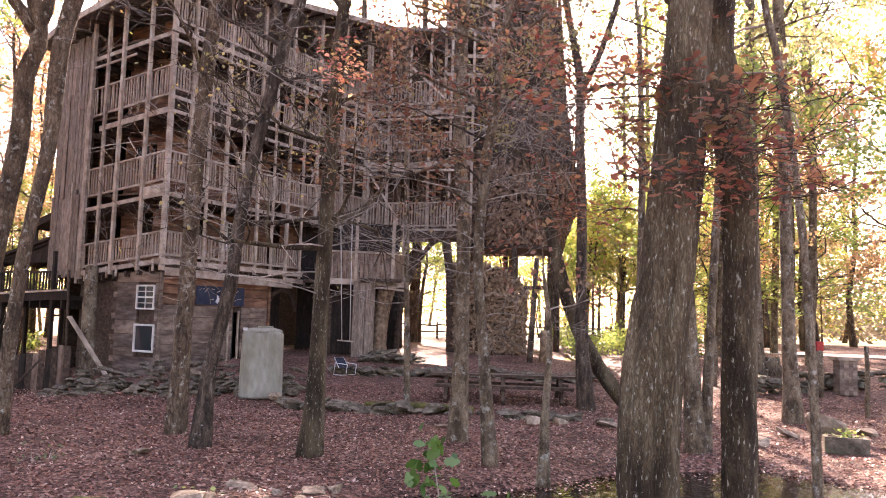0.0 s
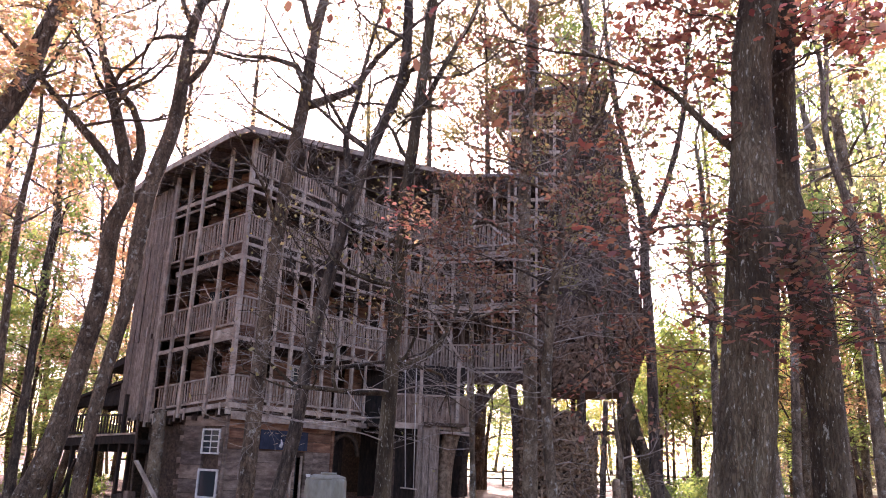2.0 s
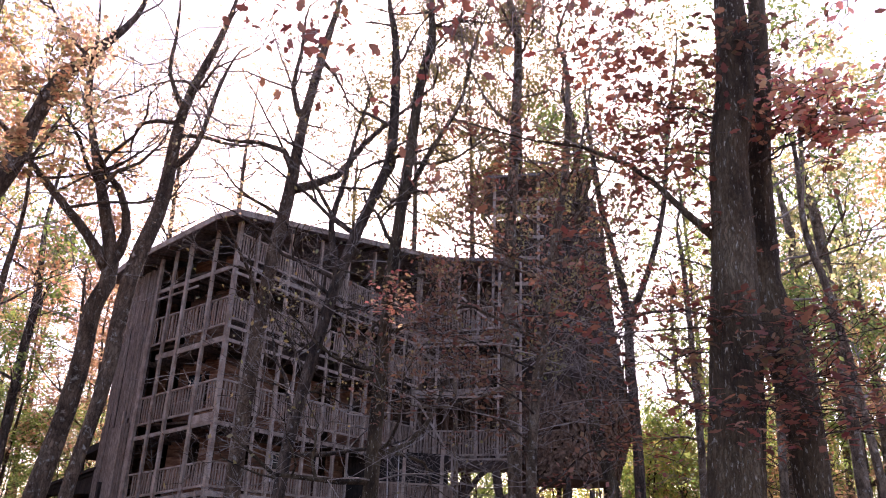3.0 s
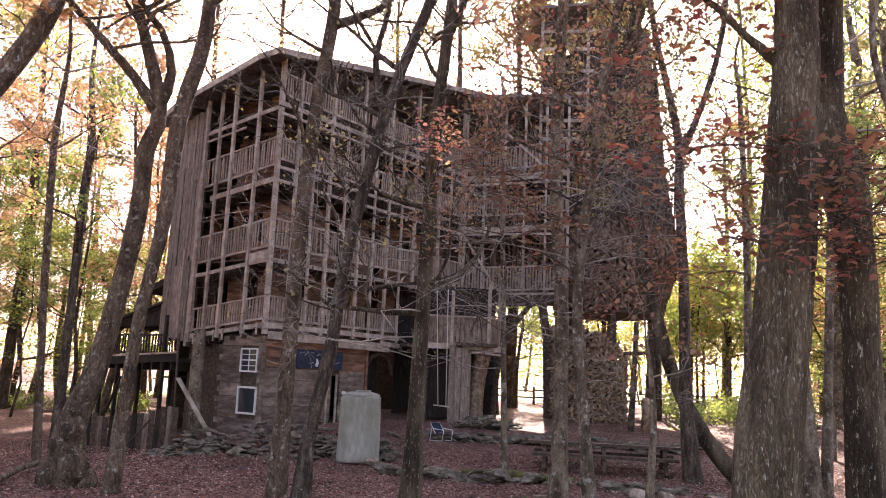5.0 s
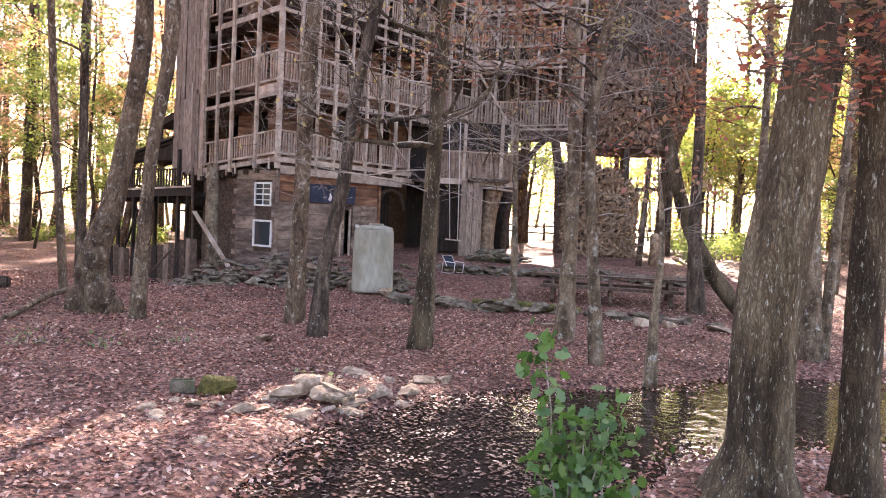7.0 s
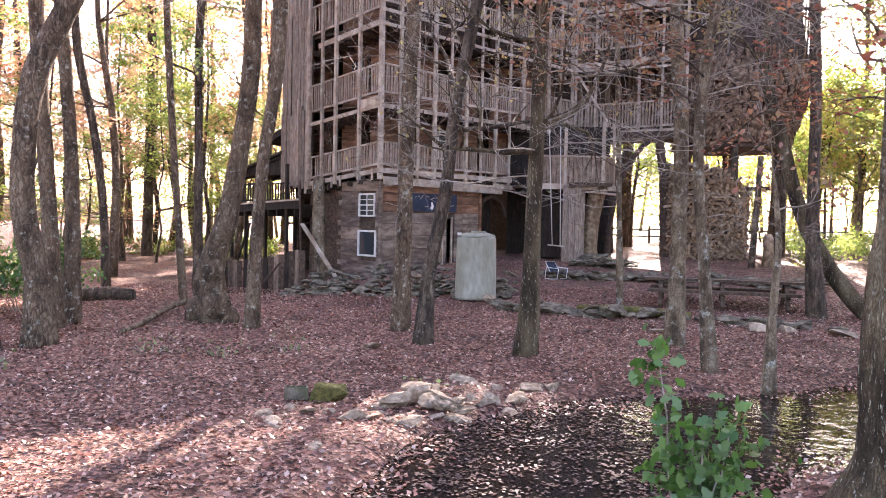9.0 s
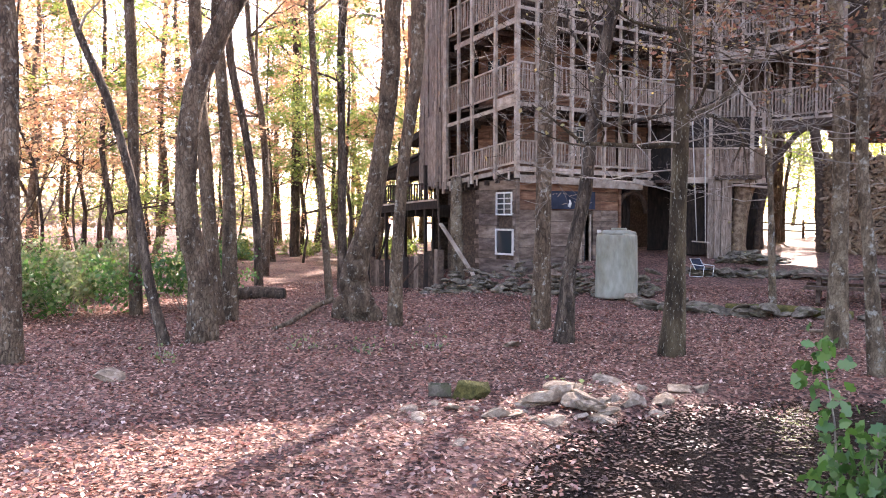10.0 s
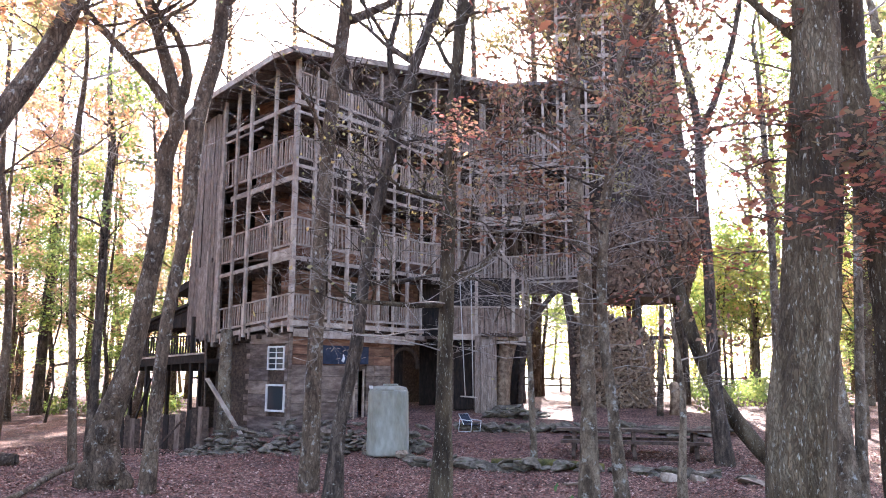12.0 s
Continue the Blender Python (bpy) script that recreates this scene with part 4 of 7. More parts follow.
def far_thicket():
    """Dense brown brushwood on the rise beyond the road."""
    nrng = np.random.default_rng(78)
    for lo, hi, n, top in ((17, 62, 34000, 6.5), (-62, -38, 9000, 3.0)):
        a, d = np.radians(nrng.uniform(lo, hi, n)), nrng.uniform(70, 120, n)
        z = 1.2 + np.abs(nrng.normal(0, top, n)) * (0.7 + 0.3 * np.sin(a * 40 + d * 0.1))
        c = np.stack([np.sin(a) * d, np.cos(a) * d, z], 1)
        whole("thicket", leaves_mesh("thicket", c, 0.5, nrng, FAR_TWIGS), (0, 0, 0), "dense brown brushwood of the distant woods", "thicket", kind="stuff")


far_thicket()

# ---- the tree house ----
HOUSE_AT = (-8.41, 23.55, 0.0)
house = thing("house", HOUSE_AT, "rambling four-storey tree house of weathered grey boards with stacked balconies", "house", turn=60)
# house numbers: x runs along the long balcony face, y along the short one, from their common corner
FLOORS = (3.62, 5.86, 8.4, 10.8)
RAILS = ((3.86, 4.58), (6.14, 7.04), (8.98, 9.7), (11.13, 11.86))
SAG = 0.1  # the short face hangs lower towards its far end, by this much a metre
LONG, SHORT = 10.3, 3.72


def board_mesh(name, sx, sy, sz, mat_, seed=0, cut=0.0):
    """A rough sawn board, its base at z 0, slightly skewed, its ends uneven."""
    rng = random.Random(seed)
    m = Mesh()
    m.box((0, 0, sz / 2), (sx, sy, sz))
    for p in m.v:
        p.x += rng.uniform(-1, 1) * sx * 0.06
        p.y += rng.uniform(-1, 1) * sy * 0.06
        if cut:
            p.z += rng.uniform(-cut, cut)
    return m.make(name, mat_)


BALUSTERS = {}


def railing(parent, p, q, z0, z1, gap=0.115, width=0.055, name="railing", beam=GREY_BEAM, slat=GREY_WOOD, seed=0, drop=0.0):
    """Top and bottom rail from p to q with separate upright slats."""
    rng = random.Random(seed)
    p, q = Vector((*p, 0)), Vector((*q, 0))
    m = Mesh()
    up = Vector((0, 0, 1))
    m.beam(p + up * z1, q + up * (z1 - drop + rng.uniform(-0.02, 0.02)), 0.09, 0.05)
    ob = part(name, m.make(name, beam), parent)
    m = Mesh()
    m.beam(p + up * (z0 + 0.03), q + up * (z0 - drop + 0.03), 0.06, 0.07)
    part("bottom_rail", m.make("bottom_rail", beam), ob)
    d = q - p
    n = int(d.length / gap)
    turn = math.degrees(math.atan2(d.y, d.x))
    for i in range(1, n):
        if rng.random() < 0.04:
            continue
        key = (round(z1 - z0, 2), width, rng.randrange(3), slat.name)
        if key not in BALUSTERS:
            BALUSTERS[key] = board_mesh("baluster", width, 0.025, key[0] + 0.02, slat, hash(key[:3]) % 97, 0.012)
        c = p + d * (i / n) + up * (z0 + 0.01 - drop * i / n)
        part("baluster", BALUSTERS[key], ob, at=pose(c.x, c.y, c.z, rng.gauss(0, 0.6), 0, turn) @ pose(0, 0, 0, 0, rng.gauss(0, 1.3), 0))
    return ob


def house_floors():
    for i, z in enumerate(FLOORS):
        long_ = 6.3 if i == 0 else LONG
        m = Mesh()
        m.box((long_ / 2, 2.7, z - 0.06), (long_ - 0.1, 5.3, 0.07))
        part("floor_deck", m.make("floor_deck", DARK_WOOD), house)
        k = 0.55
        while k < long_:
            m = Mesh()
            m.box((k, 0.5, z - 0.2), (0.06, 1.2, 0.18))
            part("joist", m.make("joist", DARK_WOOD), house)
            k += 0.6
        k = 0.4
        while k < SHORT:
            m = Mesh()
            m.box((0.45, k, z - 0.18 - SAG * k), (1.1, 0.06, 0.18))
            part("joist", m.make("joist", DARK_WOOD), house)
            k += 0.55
    # rim boards: along the long face level, along the short face sagging
    for z, h, long_ in ((3.68, 0.16, 6.35), (5.72, 0.13, LONG), (8.72, 0.1, LONG), (8.28, 0.1, LONG), (10.83, 0.15, LONG), (10.5, 0.09, LONG)):
        m = Mesh()
        m.beam((-0.04, -0.07, z), (long_, -0.07, z - 0.03), 0.05, h)
        part("rim_board", m.make("rim_board", GREY_BEAM), house)
    for z, h, b0, b1 in ((3.68, 0.14, -0.06, SHORT), (5.72, 0.12, -0.06, SHORT), (5.9, 0.26, -0.05, 0.95), (8.31, 0.17, -0.06, 3.2), (10.7, 0.13, -0.06, SHORT), (10.42, 0.07, 1.6, SHORT)):
        m = Mesh()
        m.beam((-0.08, b0, z - SAG * b0), (-0.08, b1, z - SAG * b1), 0.05, h)
        part("rim_board", m.make("rim_board", GREY_BEAM), house)
    # wide pale boards under the lowest balcony
    for a0, a1, z0, z1, b in ((0.05, 3.4, 3.26, 3.5, -0.11), (2.95, 5.75, 3.16, 3.46, -0.15), (5.2, 6.4, 3.34, 3.5, -0.19)):
        m = Mesh()
        m.beam((a0, b, (z0 + z1) / 2), (a1, b, (z0 + z1) / 2 - 0.04), 0.035, z1 - z0)
        part("fascia_board", m.make("fascia_board", GREY_BEAM), house, "wide pale weathered fascia board")
    for b in (0.25, 0.95, 1.9, 2.35, 3.0, 3.4):
        m = Mesh()
        m.box((-0.12, b, 3.58 - SAG * b), (0.05, 0.05, 0.36))
        part("stub_post", m.make("stub_post", GREY_BEAM), house)


def house_posts():
    def post(a, b, z0, z1, w=0.1, seed=0):
        part("post", board_mesh("post", w, w, z1 - z0, GREY_BEAM, seed), house, at=pose(a, b, z0))
    post(-0.02, -0.02, 3.4, 12.25, 0.13, 1)
    for k, (b, w) in enumerate(((0.95, 0.1), (2.2, 0.1), (2.95, 0.09), (3.68, 0.11))):
        post(-0.1, b, 3.5 - SAG * b, 12.25 - 0.19 * max(0, b - 0.3), w, 3 + k)
    k = 0
    a = 0.78
    while a < LONG + 0.1:
        z0 = 3.5 if a < 6.4 else 5.6
        if k % 2 == 0:
            post(a, -0.05, z0, 12.2 + 0.195 * a, 0.1, 10 + k)
        else:
            post(a, -0.05, z0, 10.8, 0.075, 10 + k)
        a += 0.775
        k += 1


def house_rails():
    for i, (z0, z1) in enumerate(RAILS):
        if i < 3:
            railing(house, (-0.03, 0.05), (-0.03, SHORT), z0 - (0.2 if i == 2 else 0), z1, seed=i, drop=SAG * SHORT)
        railing(house, (0.06, -0.03), (6.3 if i == 0 else LONG, -0.03), z0, z1, seed=20 + i)


def plank_wall(parent, p, q, z0, z1, mats, hole=(), course=0.24, thick=0.05, seed=0, piece="plank", long_piece=2.6, wall_name="wall"):
    """A wall of separate horizontal planks in front of a dark backing; hole: (s0, s1, z0, z1) openings along it."""
    rng = random.Random(seed)
    p, q = Vector((*p, 0)), Vector((*q, 0))
    d = (q - p)
    L = d.length
    x = d / L
    turn = math.degrees(math.atan2(d.y, d.x))
    back = []
    cuts = sorted({0.0, L, *[h[0] for h in hole], *[h[1] for h in hole]})
    for s0, s1 in zip(cuts, cuts[1:]):
        mid = (s0 + s1) / 2
        spans = [(z0, z1)]
        for h in hole:
            if h[0] < mid < h[1]:
                spans = [(u, v) for a, b in spans for u, v in ((a, min(b, h[2])), (max(a, h[3]), b)) if v - u > 0.01]
        for a, b in spans:
            c = p + x * mid
            m = Mesh()
            m.box((c.x, c.y, (a + b) / 2), (s1 - s0 - 0.004, thick * 0.5, b - a), pose(0, 0, 0, 0, 0, turn).to_3x3())
            back.append(m)
    wall = part(wall_name, back[0].make(wall_name, DARK_WOOD), parent)
    for m in back[1:]:
        part("backing", m.make("backing", DARK_WOOD), wall)
    z, k = z0, 0
    while z < z1 - 0.05:
        h = min(course * rng.uniform(0.75, 1.25), z1 - z)
        mat_ = mats(z) if callable(mats) else mats
        s = 0.0
        while s < L - 0.05:
            e = min(L, s + long_piece * rng.uniform(0.6, 1.4))
            pieces = [(s, e)]
            for o in hole:
                if z + h > o[2] + 0.03 and z < o[3] - 0.03:
                    pieces = [(u, v) for a, b in pieces for u, v in ((a, min(b, o[0])), (max(a, o[1]), b)) if v - u > 0.04]
            for a, b in pieces:
                m = Mesh()
                m.box((0, 0, 0), (b - a - 0.012, thick, h - 0.018))
                for v in m.v:
                    v.z += rng.uniform(-0.007, 0.007)
                    v.y += rng.uniform(-0.006, 0.006)
                c = p + x * ((a + b) / 2)
                out = rng.uniform(-0.008, 0.012)
                part(piece, m.make(piece, mat_), wall, at=pose(c.x, c.y, z + h / 2, 0, 0, turn) @ pose(0, -thick * 0.5 - out, 0))
            s = e
        z += h
        k += 1
    return wall


def window(parent, p, turn, w, h, name="window", bars=(1, 2), frame_w=0.05, mat_=None, label=""):
    """A framed window; p is its lower left corner seen from outside, facing local -y."""
    mat_ = mat_ or WHITE_PAINT
    m = Mesh()
    for c, s in (((0, 0, h / 2), (frame_w, 0.08, h + frame_w)), ((w, 0, h / 2), (frame_w, 0.08, h + frame_w)), ((w / 2, 0, 0), (w - frame_w, 0.08, frame_w)),
                 ((w / 2, 0, h), (w - frame_w, 0.08, frame_w))):
        m.box(c, s)
    base = pose(*p, 0, 0, turn)
    win = part(name, m.make(name, mat_), parent, label, at=base)
    g = Mesh()
    g.box((w / 2, 0.01, h / 2), (w - frame_w, 0.012, h - frame_w))
    part("pane", g.make("pane", GLASS_MAT), win)
    for i in range(1, bars[0] + 1):
        b = Mesh()
        b.box((w * i / (bars[0] + 1), -0.012, h / 2), (0.022, 0.03, h - frame_w))
        part("glazing_bar", b.make("glazing_bar", mat_), win)
    for i in range(1, bars[1] + 1):
        b = Mesh()
        b.box((w / 2, -0.016, h * i / (bars[1] + 1)), (w - frame_w, 0.03, 0.022 if i != (bars[1] + 1) // 2 else 0.04))
        part("glazing_bar", b.make("glazing_bar", mat_), win)
    return win


def log_room():
    """The hewn-log room at the foot of the house."""
    # short wall, seen from outside its planks face local -x: build it from far end to the corner
    plank_wall(house, (0.2, 2.05), (0.2, 0.16), 0.1, 3.38, lambda z: LOG_TAN if z > 2.75 else (LOG_WOOD if z > 2.1 else (LOG_DARK if int(z * 3.1) % 2 or z < 0.7 else LOG_WOOD)), ((0.95, 1.8, 0.94, 1.75), (0.98, 1.75, 2.22, 2.95)), 0.34, 0.12, 3, "log", 5.0, "log_wall")
    plank_wall(house, (0.2, 0.2), (4.75, 0.2), 0.1, 3.3, lambda z: BROWN_WOOD if z > 2.15 else (LOG_TAN if 1.2 < z < 1.6 else (LOG_DARK if int(z * 3.3) % 3 == 1 else LOG_WOOD)), ((2.9, 3.3, 0.35, 2.2),), 0.34, 0.12, 4, "log", 3.4, "log_wall")
    rng = random.Random(9)
    for k in range(9):
        m = Mesh()
        m.box((0, 0, 0), (0.2, rng.uniform(0.2, 0.42), 0.17))
        part("log_end", m.make("log_end", LOG_WOOD), house, at=pose(0.2, 2.12, 0.35 + k * 0.33))
    window(house, (0.08, 1.08, 2.24), -90, 0.76, 0.7, bars=(1, 3), label="white sash window with small panes")
    window(house, (0.08, 1.1, 0.96), -90, 0.84, 0.79, bars=(0, 0), frame_w=0.06, label="white framed dark screen window")
    m = Mesh()
    m.box((3.1, 0.24, 1.28), (0.38, 0.02, 1.84))
    part("window", m.make("window", GLASS_MAT), house, "tall narrow dark window")
    for a in (2.88, 3.33):
        m = Mesh()
        m.box((a, 0.05, 1.28), (0.06, 0.06, 1.95))
        part("trim", m.make("trim", GREY_BEAM), house)
    m = Mesh()
    m.box((3.1, 0.03, 0.3), (0.9, 0.06, 0.3))
    part("sill_board", m.make("sill_board", GREY_BEAM), house)
    m = Mesh()
    m.box((4.78, 0.12, 1.85), (0.1, 0.22, 3.1))
    part("corner_post", m.make("corner_post", BROWN_WOOD), house)
    m = Mesh()
    m.box((0.15, 0.14, 1.75), (0.1, 0.1, 3.2))
    part("corner_post", m.make("corner_post", LOG_WOOD), house)
    # deep entry beyond the log room, its shade put into the dark timber
    # carried on to the far end to keep sun from behind out
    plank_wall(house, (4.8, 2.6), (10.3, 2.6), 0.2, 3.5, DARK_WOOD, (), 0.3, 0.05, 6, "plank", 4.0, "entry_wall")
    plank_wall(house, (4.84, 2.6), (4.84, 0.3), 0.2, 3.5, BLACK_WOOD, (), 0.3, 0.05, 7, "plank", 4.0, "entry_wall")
    # double door of dark-stained boards, coloured blacker for the shade of the recess
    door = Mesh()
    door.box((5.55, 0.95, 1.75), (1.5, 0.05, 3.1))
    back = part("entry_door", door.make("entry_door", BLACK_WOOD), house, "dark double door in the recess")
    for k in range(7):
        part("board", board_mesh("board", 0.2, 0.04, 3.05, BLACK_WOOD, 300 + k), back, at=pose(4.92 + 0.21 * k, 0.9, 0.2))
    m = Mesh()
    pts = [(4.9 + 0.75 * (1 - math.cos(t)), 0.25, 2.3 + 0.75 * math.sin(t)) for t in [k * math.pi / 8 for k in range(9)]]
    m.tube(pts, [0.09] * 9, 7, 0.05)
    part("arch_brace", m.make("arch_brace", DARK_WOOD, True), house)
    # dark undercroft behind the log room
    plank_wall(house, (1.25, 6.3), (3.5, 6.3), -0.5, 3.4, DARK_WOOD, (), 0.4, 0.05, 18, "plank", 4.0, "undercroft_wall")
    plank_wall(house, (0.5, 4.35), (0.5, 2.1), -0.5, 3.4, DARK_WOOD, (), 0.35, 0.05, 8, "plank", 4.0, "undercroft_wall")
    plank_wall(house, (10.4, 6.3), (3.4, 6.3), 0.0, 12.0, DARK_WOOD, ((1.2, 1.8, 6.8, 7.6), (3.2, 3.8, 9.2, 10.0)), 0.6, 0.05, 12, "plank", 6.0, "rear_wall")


def inner_walls():
    """Brown plank walls set back behind the balconies, with door and window openings."""
    for i, z in enumerate(FLOORS):
        top = (FLOORS[i + 1] if i < 3 else 12.4) - 0.3
        plank_wall(house, (1.15, 5.35), (1.15, 1.2), z, min(top, 11.75), BROWN_WOOD, ((1.3, 1.95, z + 0.05, z + 1.95), (2.75, 3.5, z + 0.8, z + 1.75)), 0.3, 0.04, 30 + i, "plank", 3.2, "inner_wall")
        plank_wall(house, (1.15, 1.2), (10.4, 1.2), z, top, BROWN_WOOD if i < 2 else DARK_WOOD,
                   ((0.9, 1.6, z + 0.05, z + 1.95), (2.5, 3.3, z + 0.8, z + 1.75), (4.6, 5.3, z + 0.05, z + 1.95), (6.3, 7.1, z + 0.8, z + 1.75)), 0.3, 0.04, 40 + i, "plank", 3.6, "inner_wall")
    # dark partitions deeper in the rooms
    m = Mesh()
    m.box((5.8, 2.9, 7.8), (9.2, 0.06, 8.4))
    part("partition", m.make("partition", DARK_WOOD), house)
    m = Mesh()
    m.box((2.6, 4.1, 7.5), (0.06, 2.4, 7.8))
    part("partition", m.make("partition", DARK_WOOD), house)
    window(house, (3.65, 1.12, 4.35), 0, 0.8, 0.95, bars=(1, 2), label="pale sash window under the balcony")
    window(house, (1.07, 2.85, 9.2), -90, 0.75, 0.95, bars=(1, 1), mat_=BROWN_WOOD)
    window(house, (1.07, 2.85, 6.66), -90, 0.75, 0.95, bars=(1, 1), mat_=BROWN_WOOD)


def siding():
    """Tall vertical boards on the blind part of the short face, the lower course flaring over the upper one's foot."""
    rng = random.Random(14)
    back = Mesh()
    back.box((0.1, 4.57, 7.2), (0.04, 1.66, 8.0))
    wall = part("siding", back.make("siding", DARK_WOOD), house)
    b = 3.76
    k = 0
    while b < 5.4:
        w = rng.uniform(0.13, 0.22)
        low = 3.0 + rng.uniform(-0.1, 0.3)
        high = 12.1 - 0.19 * b + rng.uniform(-0.1, 0.05)
        mid, mid2 = rng.uniform(5.7, 6.3), rng.uniform(8.6, 9.6)
        for z0, z1, out in ((low, mid, -0.03), (mid, mid2, 0.0), (mid2, high, 0.02)):
            me = board_mesh("board", 0.03, w - 0.016, z1 - z0 - 0.012, SIDING_WOOD, k)
            part("board", me, wall, at=pose(out + rng.uniform(-0.03, 0.02), b + w / 2, z0, 0, 0, rng.gauss(0, 3)))
            k += 1
        b += w
    for b, z0, z1 in ((3.86, 3.4, 9.0), (4.4, 3.3, 6.3)):
        part("batten", board_mesh("batten", 0.04, 0.07, z1 - z0, GREY_BEAM, k), wall, at=pose(-0.07, b, z0))
    plank_wall(house, (5.2, 5.42), (0.0, 5.42), 3.2, 11.0, DARK_WOOD, (), 0.4, 0.05, 15, "plank", 5.0, "side_wall")
    # boarded bay that hangs out beside the siding, with its own small roof
    m = Mesh()
    m.box((1.1, 5.95, 8.95), (2.0, 0.95, 1.5))
    bay = part("side_bay", m.make("side_bay", DARK_WOOD), house, "dark boarded bay hanging out high on the wall")
    for k in range(6):
        part("board", board_mesh("board", 0.03, 0.15, 1.55, BROWN_WOOD, 60 + k), bay, at=pose(0.07, 5.55 + 0.16 * k, 8.18))
    m = Mesh()
    m.beam((1.2, 5.45, 10.15), (1.2, 6.5, 9.65), 2.1, 0.08)
    part("bay_roof", m.make("bay_roof", DARK_WOOD), bay)


def roof():
    def height(a, b):
        return 12.32 + 0.195 * a - 0.19 * max(0.0, b - 0.3) - 0.2 * max(0.0, b - 4.5)
    m = Mesh()
    aa, bb = [-0.75 + k * 1.15 for k in range(11)], (-0.6, 0.3, 1.4, 2.6, 4.5, 5.9)
    for top in (0, 1):
        for b in bb:
            for a in aa:
                m.v.append(Vector((a, b, height(a, b) + 0.14 * top + 0.012 * math.sin(a * 5 + b * 3))))
    nb, na = len(bb), len(aa)
    for j in range(nb - 1):
        for i in range(na - 1):
            k = j * na + i
            m.f.append([k, k + na, k + na + 1, k + 1])
            o = nb * na
            m.f.append([o + k, o + k + 1, o + k + na + 1, o + k + na])
    for j in range(nb - 1):
        for i in (0, na - 1):
            k = j * na + i
            m.f.append([k, k + na, k + na + nb * na, k + nb * na])
    for i in range(na - 1):
        for j in (0, nb - 1):
            k = j * na + i
            m.f.append([k, k + 1, k + 1 + nb * na, k + nb * na])
    part("roof", m.make("roof", ROOF_MAT), house, "low sloping roof with a wide board eave")
    for a in [0.1 + 0.8 * k for k in range(13)]:
        m = Mesh()
        m.beam((a, -0.5, height(a, -0.5) - 0.06), (a, 0.3, height(a, 0.3) - 0.06), 0.06, 0.12)
        part("rafter", m.make("rafter", DARK_WOOD), house)
    for b in (0.4, 1.2, 2.0, 2.8, 3.6, 4.4):
        m = Mesh()
        m.beam((-0.65, b, height(-0.65, b) - 0.06), (1.5, b, height(1.5, b) - 0.06), 0.06, 0.12)
        part("rafter", m.make("rafter", DARK_WOOD), house)
    for p, q in (((-0.78, -0.62), (10.8, -0.62)), ((-0.78, -0.58), (-0.78, 0.3)), ((-0.78, 0.3), (-0.78, 4.5)), ((-0.78, 4.5), (-0.78, 5.9))):
        m = Mesh()
        m.beam((*p, height(*p) + 0.06), (*q, height(*q) + 0.06), 0.04, 0.2)
        part("fascia_board", m.make("fascia_board", GREY_BEAM), house)


